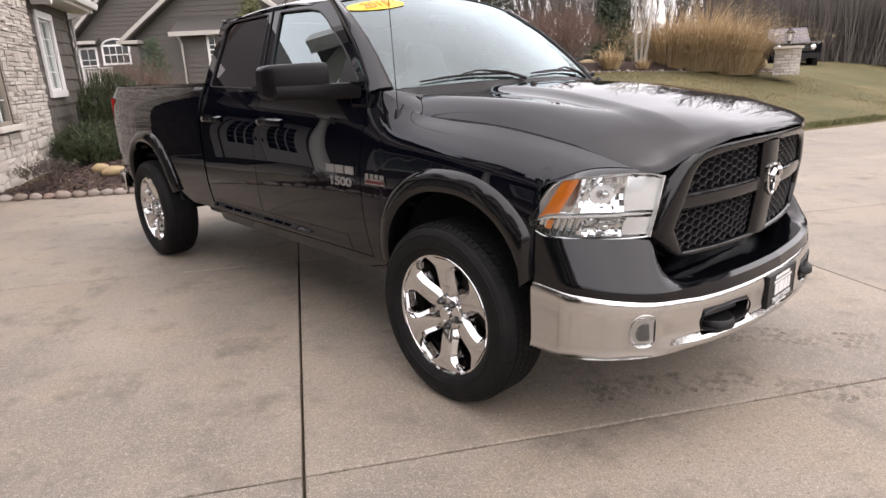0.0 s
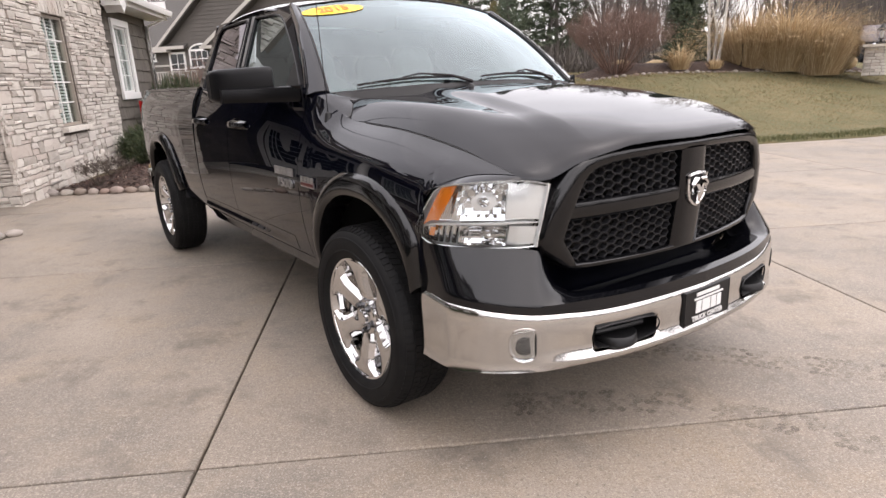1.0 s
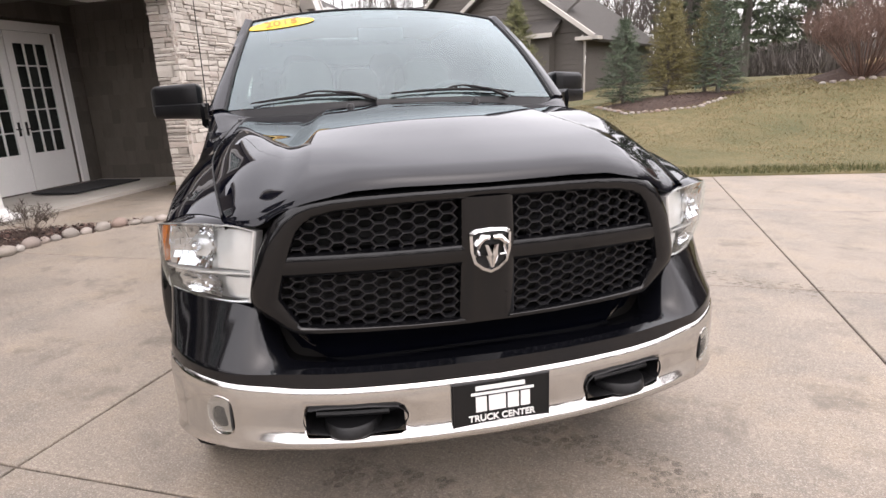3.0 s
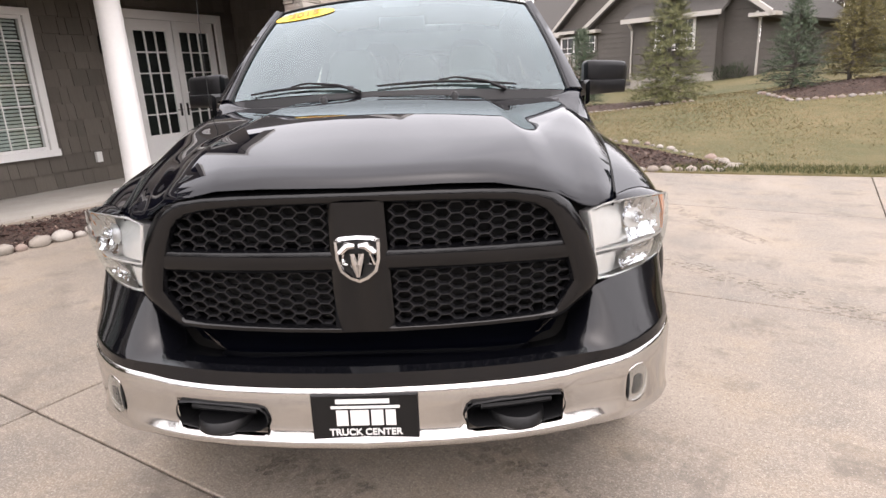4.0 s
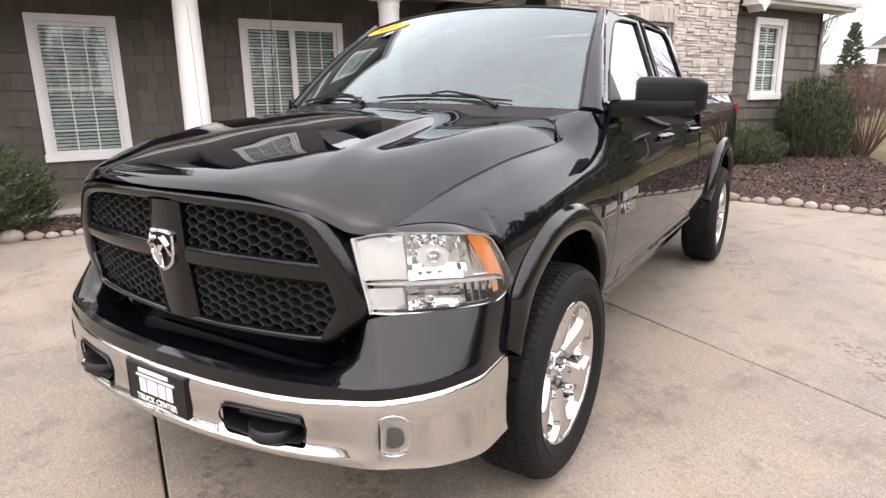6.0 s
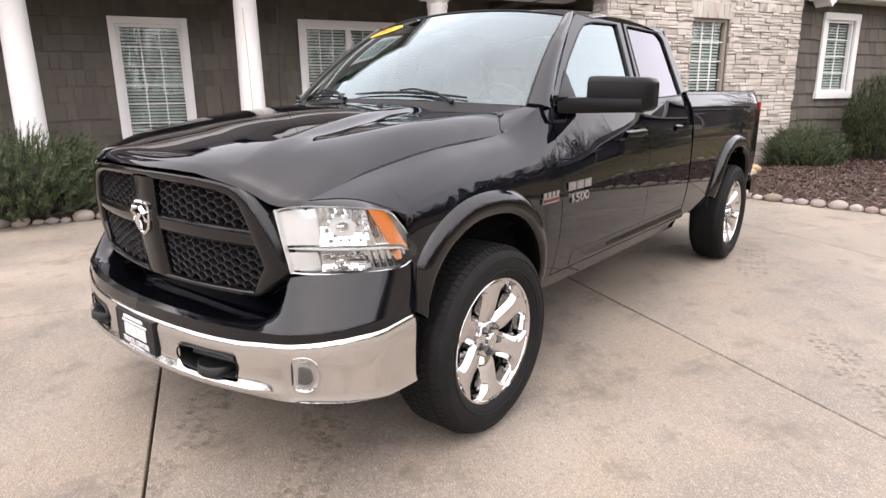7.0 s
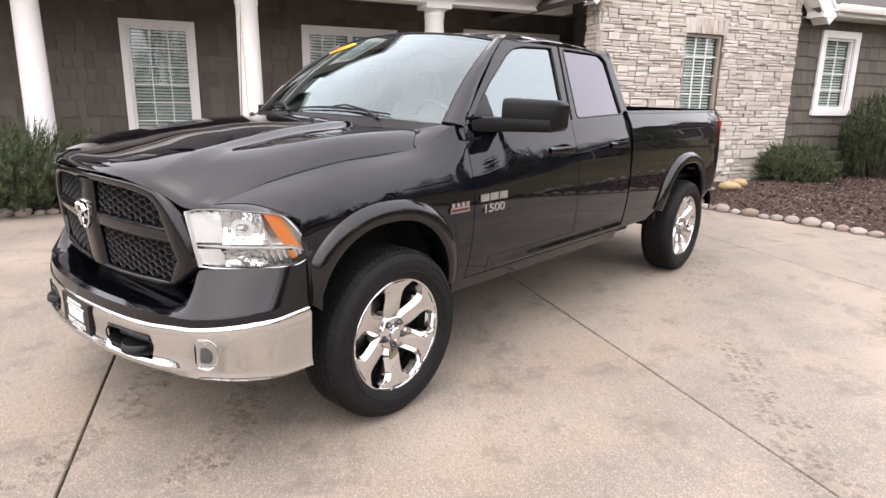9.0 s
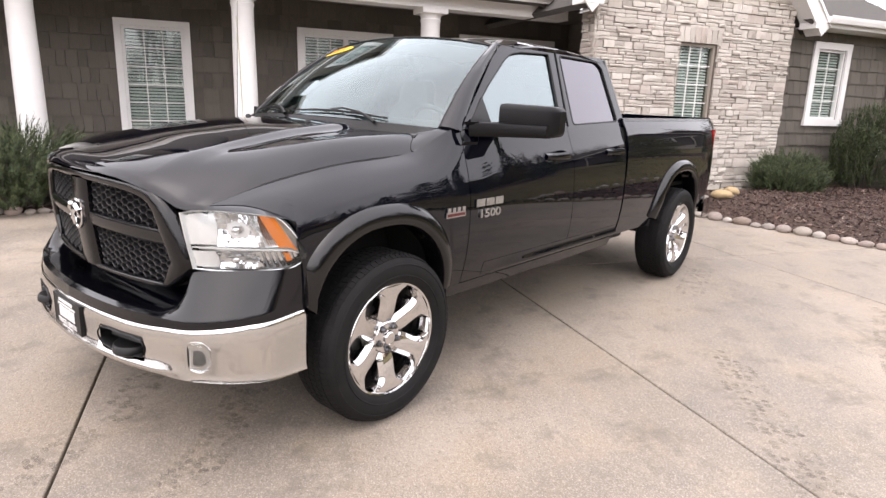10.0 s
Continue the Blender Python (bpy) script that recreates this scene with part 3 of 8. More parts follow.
# tow hooks in their openings, fog lamps
for s in (1, -1):
    bez = Shape()
    loop = [(1.36, .514), (1.52, .539), (2.93, .539), (3.09, .514), (3.09, .486), (2.9, .458), (1.55, .458), (1.36, .486)]
    ring0 = chaikin(loop, True, 1)
    bez.grid([[on_bumper(k, z, d) + (Vector((0, 0, (z - .498) * g))) for k, z in ring0] for d, g in ((.008, .10), (.013, .02), (.006, -.08), (-.09, -.12))], loop=True)
    bez.face([on_bumper(k, z, -.088) for k, z in ring0])
    hookp = Shape()
    rows = []
    for i in range(13):
        t = i / 12
        k = 1.72 + 1.0 * t
        d = -.05 + .085 * math.sin(math.pi * t)**.5
        rows.append([on_bumper(k, .488, d - .006), on_bumper(k, .482, d), on_bumper(k, .458, d + .004), on_bumper(k, .450, d - .004), on_bumper(k, .450, -.06)])
    hookp.grid(rows, flip=True)
    hookp.grid([[r[0] for r in rows], [on_bumper(1.72 + i / 12, .490, -.06) for i in range(13)]])
    hookp.tube([on_bumper(k, .505, -.03) for k in (1.6, 2.0, 2.4, 2.85)], .012, 8)
    def fog_at(a, r, d):
        # a rounded D: straight inner edge, curved outer edge
        ca, sa = math.cos(a), math.sin(a)
        kk = 5.50 + r * (.46 * ca if ca > 0 else -.34 * min(1.0, 1.6 * abs(ca)))
        return on_bumper(kk, .510 + r * .058 * math.copysign(abs(sa)**.8, sa), d)


    angs = [2 * math.pi * i / 40 for i in range(40)]
    fog = Shape().grid([[fog_at(a, r, d) for a in angs] for r, d in ((1.08, .0070), (1.05, .0092), (1.0, .0080), (.97, .002))], loop=True)
    fr2 = Shape().grid([[fog_at(a, r, d) for a in angs] for r, d in ((.98, .0085), (.86, .0060), (.72, .0050))], loop=True)
    # the centre stands proud; dark steel stands for the shade of a recessed bowl
    fb2 = Shape().grid([[fog_at(a, r, d) for a in angs] for r, d in ((.72, .0050), (.55, .0070), (.34, .0100), (.15, .0085), (.02, .0080))], loop=True)
    fl2 = Shape().grid([[fog_at(a, r, d) for a in angs] for r, d in ((.97, .0090), (.80, .0125), (.5, .0150), (.2, .0158), (.02, .016))], loop=True)
    # the slot is a raised near-black bar drawn as a shaded slit
    for shp, nm, mt, lb in ((bez, "hook_bezel", PLASTIC, ""), (hookp, "tow_hook", PLASTIC, "black steel tow hook"), (fog, "fog_pocket", BUMPER, ""), (fr2, "fog_reflector", LAMPCHROME, ""), (fb2, "fog_bowl", LUG, ""), (Shape().tube([on_bumper(5.50 - .37, z, .0095) for z in np.linspace(.468, .552, 7)], [.001, .003, .0035, .0035, .0035, .003, .001], 6), "fog_slot", DARK, ""), (fl2, "fog_lens", LENS, "clear fog lamp lens")):
        part(nm, shp if s > 0 else shp.mirrored(), mt, bumper, lb)

# dealer plate: black holder, plain white bars and one plain line of words
plate = part("front_plate", Shape(), PLASTIC, bumper, "black plate with white block letters")
pm = pose(1.004, 0, .508, 90, 0, 90) @ Matrix.Diagonal((.93, .93, 1, 1))
pl = Shape()
pl.grid([[pm @ Vector((x * sx, y * sy, d)) for x, y in ((-.160, -.080), (.160, -.080), (.160, .080), (-.160, .080))] for sx, sy, d in ((1, 1, -.012), (1, 1, .004), (.98, .965, .008), (.955, .92, .006))], loop=True)
pl.face([pm @ Vector((x, y, .006)) for x, y in ((-.1528, -.0736), (.1528, -.0736), (.1528, .0736), (-.1528, .0736))])
plate.data = mesh_of("front_plate", pl, PLASTIC, 25)
bars = Shape()


def pbar(sh, x0, y0, x1, y1, d=.0085):
    sh.box(pm @ Vector(((x0 + x1) / 2, (y0 + y1) / 2, d)), (abs(x1 - x0), abs(y1 - y0), .003), pm.to_3x3())


pbar(bars, -.085, .052, .075, .066)
pbar(bars, -.100, .036, .105, .044)
pbar(bars, -.085, -.020, -.050, .030)
pbar(bars, -.043, -.020, .012, .030)
pbar(bars, .019, -.020, .055, .030)
pbar(bars, .062, -.020, .092, .030)
pbar(bars, -.060, -.066, .060, -.060)
part("plate_lettering", bars, WHITE, plate, "white block lettering")


def lettering(text, size, m, mat, parent, label="", depth=.0012, bold=.0):
    cu = bpy.data.curves.new("lettering", 'FONT')
    cu.body, cu.size, cu.extrude, cu.align_x, cu.align_y, cu.offset = text, size, depth, 'CENTER', 'CENTER', bold
    tmp_ob = bpy.data.objects.new("lettering", cu)
    me = bpy.data.meshes.new_from_object(tmp_ob)
    bpy.data.objects.remove(tmp_ob)
    me.materials.clear()
    me.materials.append(mat)
    me.transform(m)
    ob = new("lettering", me)
    ob.parent = parent
    if label:
        ob["label"] = label
    return ob


lettering("TRUCK CENTER", .030, pm @ pose(.0, -.043, .009), WHITE, plate, "white words", bold=.0006)

# headlights
LB = [(.782, .675, .818), (.750, .730, .815), (.695, .800, .815), (.605, .885, .820), (.525, .940, .828), (.462, .951, .858)]
LT = [(.806, .640, 1.030), (.775, .705, 1.046), (.728, .790, 1.051), (.668, .872, 1.048), (.590, .932, 1.036), (.452, .953, .884)]


def lamp_point(p, q, d=0.0):
    k = list(range(6))
    b = Vector([float(pchip(k, [a[i] for a in LB], p * 5)) for i in range(3)])
    t = Vector([float(pchip(k, [a[i] for a in LT], p * 5)) for i in range(3)])
    n = Vector((1, .35 + .65 * p, .15)).normalized()
    return b.lerp(t, q) + n * (d + .020 * math.sin(math.pi * q) * math.sin(math.pi * min(p, .9) / 1.0 * .95 + .08))


def lamp_grid(d, p0=0.0, p1=1.0, q0=0.0, q1=1.0, n=25, m=13):
    return [[lamp_point(p0 + (p1 - p0) * i / (n - 1), q0 + (q1 - q0) * j / (m - 1), d) for j in range(m)] for i in range(n)]


for s in (1, -1):
    hl = part("headlight", Shape(), LAMPGREY, truck, "clear headlight with chrome reflectors and an amber strip")
    hs = Shape().grid([[lamp_point(p, q, d) for p, q in [(i / 20, 0) for i in range(21)] + [(1, 1)] + [(1 - i / 20, 1) for i in range(21)]] for d in (-.001, -.006, -.050)], loop=True, flip=True)
    hs.grid(lamp_grid(-.049))
    hl.data = mesh_of("headlight", hs if s > 0 else hs.mirrored(), LAMPGREY, 40)
    am = Shape().grid([[lamp_point(.92 - .13 * t + (-.16 + .05 * t) * (1 - i / 8), .42 + .55 * t, -.012) for t in np.linspace(0, 1, 9)] for i in range(9)])
    am.grid([[lamp_point(.76 - .08 * t, .42 + .55 * t, d) for t in np.linspace(0, 1, 5)] for d in (-.045, -.012)])
    pcs = [("lens", Shape().grid(lamp_grid(.002)), LENS, "clear plastic lens"),
           ("amber_marker", am, AMBER, "amber turn lens"),
           ("marker_bulb", Shape().grid(lamp_grid(-.0125, .775, .83, .15, .30, 5, 4)), AMBER, "")]
    div = Shape().grid([[lamp_point(p, .395 - .05 * p + o, d) for o, d in ((-.020, -.045), (-.012, -.016), (.012, -.016), (.020, -.045))] for p in np.linspace(.03, .93, 16)], flip=True)
    pcs.append(("divider", div, LAMPGREY, ""))
    # smooth bright inner panel, stepped towards the bowls
    inner = Shape().grid([[lamp_point(p, q, float(np.interp(p, [.02, .05, .20, .30, .345, .36], [-.008, -.016, -.020, -.028, -.034, -.055]))) for q in np.linspace(.44, .95, 9)] for p in np.linspace(.02, .36, 15)])
    inner.grid([[lamp_point(p, q, float(np.interp(p, [.02, .05, .22, .30, .32], [-.008, -.018, -.024, -.036, -.055]))) for q in np.linspace(.05, .33, 6)] for p in np.linspace(.02, .32, 13)])
    pcs.append(("inner_reflector", inner, LAMPGREY, "smooth silver reflector"))
    for p0, p1, q0, q1, nm, dep in ((.345, .665, .43, .96, "main_reflector", .050), (.315, .60, .05, .345, "low_reflector", .040)):
        b = Shape()
        nu, nv = (13, 6) if nm == "main_reflector" else (15, 9)
        for i in range(nu):
            for j in range(nv):
                # each facet of the bowl tips a little its own way
                cell = []
                tip = (.004 if nm == "main_reflector" else .0014) * math.sin(i * 2.3 + j * 4.1)
                for di, dj in ((0, 0), (1, 0), (1, 1), (0, 1)):
                    uu, vv = (i + di) / nu, (j + dj) / nv
                    r2 = min(1.0, ((uu - .42) / .58)**2 + ((vv - .5) / .55)**2 * .8)
                    cell.append(lamp_point(p0 + (p1 - p0) * uu, q0 + (q1 - q0) * vv, -.010 - dep * (1 - r2) + tip * (di - .5)))
                b.face(cell)
        pcs.append((nm, b, LAMPCHROME, "clear faceted reflector"))
        cb = lamp_point(p0 + (p1 - p0) * .42, (q0 + q1) / 2, -.030)
        mm = Matrix.Translation(cb) @ Vector((1, .30, .02)).to_track_quat('Z', 'Y').to_matrix().to_4x4()
        pcs.append(("bulb_shield", Shape().lathe([(.0, .016), (.009, .014), (.016, .004), (.018, -.006), (.018, -.030)], mm, 14), LAMPCHROME, "chrome bulb shield"))
    rim_ = Shape().grid([[lamp_point(.002 + .035 * i / 3, j / 10, (-.002, .003, .003, -.012)[i]) for j in range(11)] for i in range(4)])
    rim_.tube([lamp_point(i / 20, .012, -.006) for i in range(20)], .0022, 5).tube([lamp_point(i / 20, .988, -.006) for i in range(20)], .0022, 5)
    pcs.append(("lamp_trim", rim_, LAMPGREY, ""))
    fl_ = Shape()
    for k in range(7):
        p0 = .672 + k * .016
        fl_.tube([lamp_point(p0 - .06 * (q - .42), q, -.040) for q in (.43, .68, .95)], .0065, 6)
    for k in range(8):
        p0 = .58 + k * .045
        fl_.tube([lamp_point(p0, q, -.049) for q in (.06, .2, .34)], .010, 6)
    pcs.append(("fluted_panel", fl_, LAMPCHROME, ""))
    for nm, shp, mt, lb in pcs:
        part(nm, shp if s > 0 else shp.mirrored(), mt, hl, lb, angle=3 if nm in ("main_reflector", "low_reflector") else 25)

# painted edge of the fender down to the lamp
fy = [q.y for q in fender_front][::-1]
rows = []
for i in range(25):
    lp = lamp_point(.255 + .56 * i / 24, 1.0, -.003)
    fp = Vector([float(np.interp(lp.y, fy, [q[c] for q in fender_front][::-1])) for c in range(3)])
    rows.append([fp + Vector((-.004, 0, -.002)), fp.lerp(lp, .5) + Vector((.004, .002, .003)), lp])
both("fender_lip", Shape().grid(rows), PAINT, truck, angle=60)

# greenhouse: flat-sided frame with real openings
def side_y(z):
    return .885 - (z - 1.335) * (.885 - .688) / (1.80 - 1.335)


def round_poly(p, r=.03, n=4):
    out = []
    for i in range(len(p)):
        a, b, c = Vector(p[i - 1]), Vector(p[i]), Vector(p[(i + 1) % len(p)])
        p0, p1 = b + (a - b).normalized() * r, b + (c - b).normalized() * r
        for k in range(n + 1):
            t = k / n
            out.append(p0 * (1 - t)**2 + b * 2 * t * (1 - t) + p1 * t * t)
    return out


WF = [(-.625, 1.370), (-.845, 1.545), (-1.075, 1.700), (-1.165, 1.745), (-1.28, 1.765), (-1.60, 1.778), (-1.525, 1.354)]
WR = [(-1.675, 1.354), (-1.735, 1.780), (-2.24, 1.775), (-2.305, 1.735), (-2.325, 1.375)]
OUT = [(-.535, 1.338), (-1.03, 1.758), (-1.10, 1.790), (-1.27, 1.80), (-2.33, 1.805), (-2.40, 1.76), (-2.425, 1.41), (-2.43, 1.334)]


def framed(outer, holes, d=0.0):
    b = bmesh.new()
    for lp in [outer] + holes:
        vs = [b.verts.new((p[0], side_y(p[1]) + d, p[1])) for p in lp]
        for i in range(len(vs)):
            b.edges.new((vs[i - 1], vs[i]))
    bmesh.ops.triangle_fill(b, use_beauty=True, use_dissolve=False, edges=b.edges, normal=(0, 1, .4))
    me = bpy.data.meshes.new("cab_side_frame")
    bmesh.ops.recalc_face_normals(b, faces=b.faces)
    if sum(f.normal.y * f.calc_area() for f in b.faces) < 0:
        bmesh.ops.reverse_faces(b, faces=b.faces)
    b.verts.ensure_lookup_table()
    sh = Shape()
    b.verts.index_update()
    sh.v = [tuple(v.co) for v in b.verts]
    sh.f = [tuple(v.index for v in f.verts) for f in b.faces]
    sh.m = [0] * len(sh.f)
    b.free()
    return sh


holes = [round_poly(WF, .022), round_poly(WR, .03)]
both("cab_side_frame", framed(OUT, holes), PAINT, truck, thick=.035, angle=20)
for nm, w, mt, lb in (("front_side_window", WF, SIDEGLASS, "clear side window glass"), ("rear_side_window", WR, TINTGLASS, "dark tinted side window glass")):
    gl = Shape().face([(x, side_y(z) - .012, z) for x, z in round_poly(w, .022 if w is WF else .03)], flip=False)
    for ob in both(nm, gl, mt, truck, lb):
        ob.visible_shadow = False
    seal = Shape().tube([(x, side_y(z) - .002, z) for x, z in round_poly(w, .022 if w is WF else .03) + [round_poly(w, .022 if w is WF else .03)[0]]], .006, 6, False)
    both("window_seal", seal, PLASTIC, truck)
# small quarter pane divider ahead of the mirror
sail = Shape().grid([[(x, side_y(z) + d, z) for x, z in ((-.628, 1.372), (-.700, 1.435), (-.775, 1.500), (-.785, 1.440), (-.795, 1.372))] for d in (-.010, .004, .006)], loop=True)
sail.face([(x, side_y(z) + .006, z) for x, z in ((-.628, 1.372), (-.700, 1.435), (-.775, 1.500), (-.785, 1.440), (-.795, 1.372))])
both("mirror_sail", sail, PLASTIC, truck)
# near-black tube over the uncut pillar, drawn as the door gap's shade
both("pillar_gap", Shape().tube([(x, side_y(z) + .004, z) for x, z in ((-1.600, 1.345), (-1.645, 1.57), (-1.688, 1.795))], .004, 5), DARK, truck)


# roof
def ws_top(v):
    return (-.985 - .06 * abs(v)**2, .665 * v, 1.835 - .055 * abs(v)**2.2)


def ws_bot(v):
    return (-.235 - .235 * abs(v)**2, .80 * v, 1.365 - .028 * abs(v)**2)


rows = []
for i in range(31):
    u = i / 30
    row = []
    for j in range(33):
        v = -1 + j / 16
        fx, fy, fz = ws_top(v)
        x = fx + (-2.38 - fx) * u
        crown = 1.835 + .052 * math.sin(math.pi * min(1, .10 + u * .8)) - .016 * u
        zz = crown - .060 * abs(v)**3.2
        z = fz + (zz - fz) * smooth(u / .35)
        row.append((x, fy * (1 + .035 * smooth(u / .2)), z))
    rows.append(row)
roof_rows = rows
part("roof", Shape().grid(rows), PAINT, truck, thick=.03, angle=60)
rail = Shape().grid([[(r[-1][0], r[-1][1], r[-1][2]), (r[-1][0], r[-1][1] + .012, r[-1][2] - .008), (r[-1][0] - .004, side_y(1.795) + .004, 1.792 - .0 * k)] for k, r in enumerate(rows)], flip=True)
both("roof_rail", rail, PAINT, truck, angle=60)


def ws_at(v, t, d=0.0):
    b, a = Vector(ws_bot(v)), Vector(ws_top(v))
    p = b.lerp(a, t)
    return p + Vector((.53, .0, .85)) * (d + .030 * math.sin(math.pi * t))


# A-pillars between windshield and side frame
rows = []
for i in range(13):
    t = i / 12
    p = ws_at(1, t)
    z = 1.328 + (1.795 - 1.328) * t
    q = Vector((-.535 - .565 * t + .04 * math.sin(math.pi * t), side_y(z), z))
    rows.append([p + Vector((0, -.006, -.004)), p + Vector((.006, .010, .012)), p.lerp(q, .5) + Vector((.020, .018, .012)), q + Vector((.004, .002, 0)), q])
both("a_pillar", Shape().grid(rows, flip=True), PAINT, truck, thick=.03, angle=60)

gl = Shape().grid([[ws_at(-1 + i / 12, j / 14) for i in range(25)] for j in range(15)])
wso = part("windshield", gl, WINDSHIELD, truck, "windshield glass reflecting the bright sky", angle=70)
wso.visible_shadow = False
edge = Shape().tube([ws_at(-1 + i / 12, 1.0, .002) for i in range(25)], .005, 6)
edge.tube([ws_at(-1, j / 12, .004) for j in range(13)], .007, 6).tube([ws_at(1, j / 12, .004) for j in range(13)], .007, 6)
part("windshield_seal", edge, PLASTIC, truck)
part("windshield_shade_band", Shape().grid([[ws_at(x, t, -.008) for x in np.linspace(-.14, .14, 9)] for t in (.86, .90, .97)]), PLASTIC, truck, "dark sensor patch at the top of the windshield")
cowl = Shape().grid([[Vector(ws_bot(q.y / .80)) + Vector((.004, 0, -.003)), Vector(ws_bot(q.y / .80)).lerp(q, .5) + Vector((0, 0, -.020)), q + Vector((.02, 0, -.012))] for q in hood_rear[3:-3]])
part("cowl", cowl, PLASTIC, truck, thick=.01)
# painted corner between hood, windshield and door
edge_pts = [q for q in hood_rear if q.y > .70][::-1]
edge_pts = [q + Vector((-.003, .003, .001)) for q in edge_pts]
n_e = len(edge_pts)
inner_pts = edge_pts + [edge_pts[-1].lerp(ws_at(1, .0), k / 4) for k in range(1, 5)] + [ws_at(1, .02)]
rows = []
for i, I in enumerate(inner_pts):
    t = i / (len(inner_pts) - 1)
    xo = -.262 - .283 * t
    yo, zo = section(xo)
    O = Vector((xo, float(yo[-1]), float(zo[-1])))
    rows.append([O.lerp(I, q / 6) + Vector((0, .005, .005)) * math.sin(math.pi * q / 6) * smooth(1.6 * t) for q in range(7)])
both("cowl_corner", Shape().grid(rows), PAINT, truck, thick=.008, angle=60)

# yellow year sticker on the windshield

def on_ws(yv, t, d):
    v = yv / (.80 + (.665 - .80) * t)
    return ws_at(v, t, d)


rows = [[on_ws(-.515 + .168 * math.cos(a) * k, .868 + .066 * math.sin(a) * k, .004) for a in [2 * math.pi * i / 36 for i in range(36)]] for k in (1.0, .55, .02)]
stick = part("year_sticker", Shape().grid(rows, loop=True), YELLOW, wso, "yellow oval sticker with a year")
c0, cx1, cy1 = on_ws(-.515, .868, .007), on_ws(-.50, .868, .007), on_ws(-.515, .90, .007)
ex = (cx1 - c0).normalized()
ey = (cy1 - c0).normalized()
ez = ex.cross(ey)
tm = Matrix((ex, ey, ez)).transposed().to_4x4()
tm.translation = c0
lettering("2015", .088, tm @ pose(0, 0, 0, 0, 0, 3), INK, stick, "dark brown figures", depth=.0006, bold=.002)

# wipers
for piv, y0, y1, jn in ((.50, -.07, .55, .20), (-.14, -.68, -.17, -.47)):
    wsh = Shape()
    wsh.tube([on_ws(y0 + (y1 - y0) * k, .020 + .022 * math.sin(math.pi * k), .012) for k in (0, .25, .5, .75, 1.0)], [.003, .0045, .005, .0045, .003], 6, squash=1.5)
    wsh.tube([on_ws(piv, -.02, .012), on_ws(piv + (jn - piv) * .3, .030, .020), on_ws(piv + (jn - piv) * .75, .056, .024), on_ws(jn, .048, .016)], [.010, .007, .005, .004], 6)
    part("wiper", wsh, PLASTIC, truck, "black windshield wiper")

# door mirrors
def mirror_shape():
    rows = []
    ts = [0, .02, .06, .14, .3, .5, .7, .86, .94, .98, 1.0]
    for t in ts:
        y = .935 + .262 * t
        xf = -.745 - .17 * t**1.3
        k = 1 - .55 * (1 - min(1, t / .10))**2 - .55 * (1 - min(1, (1 - t) / .12))**2
        z0, z1 = 1.306, 1.474 - .010 * t
        dep = .15 - .02 * t
        row = []
        for a in range(20):
            th = 2 * math.pi * a / 20
            c, s = math.cos(th), math.sin(th)
            e = .38
            row.append((xf - dep / 2 + dep / 2 * k * math.copysign(abs(c)**e, c), y, (z0 + z1) / 2 + (z1 - z0) / 2 * (k * .5 + .5) * math.copysign(abs(s)**e, s)))
        rows.append(row)
    sh = Shape().grid(rows, loop=True, flip=True)
    sh.face(rows[0])
    sh.face(rows[-1][::-1])
    return sh


def arm_x(y):
    return float(pchip([.885, .95, 1.02, 1.10, 1.17], [-.625, -.715, -.790, -.847, -.898], y))


arm = Shape()
sec = [(-.6, -1), (.5, -1), (.9, -.75), (1, -.3), (1, .4), (.85, .85), (.4, 1), (-.6, 1)]
arm.grid([[(arm_x(.885 + .285 * t) + .030 * c, .885 + .285 * t, 1.338 + .033 * s * (1 + .15 * (1 - t))) for c, s in sec] for t in np.linspace(0, 1, 9)], loop=True, flip=True)
arm.face([(arm_x(1.17) + .030 * c, 1.17, 1.338 + .033 * s) for c, s in sec])
arm.grid([[(-.590 - .06 * c - .02 * q, .905 - .02 * q, 1.318 + .050 * s - .02 * q) for c, s in ((-1, -1), (1, -1), (1.1, 0), (1, 1), (-1, 1), (-1.1, 0))] for q in (-.4, .0, .4)], loop=True)
for s in (1, -1):
    ar = part("mirror_arm", arm if s > 0 else arm.mirrored(), MIRRORBLACK, truck, angle=40)
    mh = part("door_mirror", mirror_shape() if s > 0 else mirror_shape().mirrored(), MIRRORBLACK, truck, "black plastic folding door mirror", angle=45)
    ml = Shape().face([(-.935, .985, 1.345), (-1.005, 1.165, 1.345), (-1.005, 1.165, 1.445), (-.935, .985, 1.445)], flip=s < 0)
    part("mirror_glass", ml if s > 0 else Shape().face([(x, -y, z) for x, y, z in ml.v]), CHROME, mh)

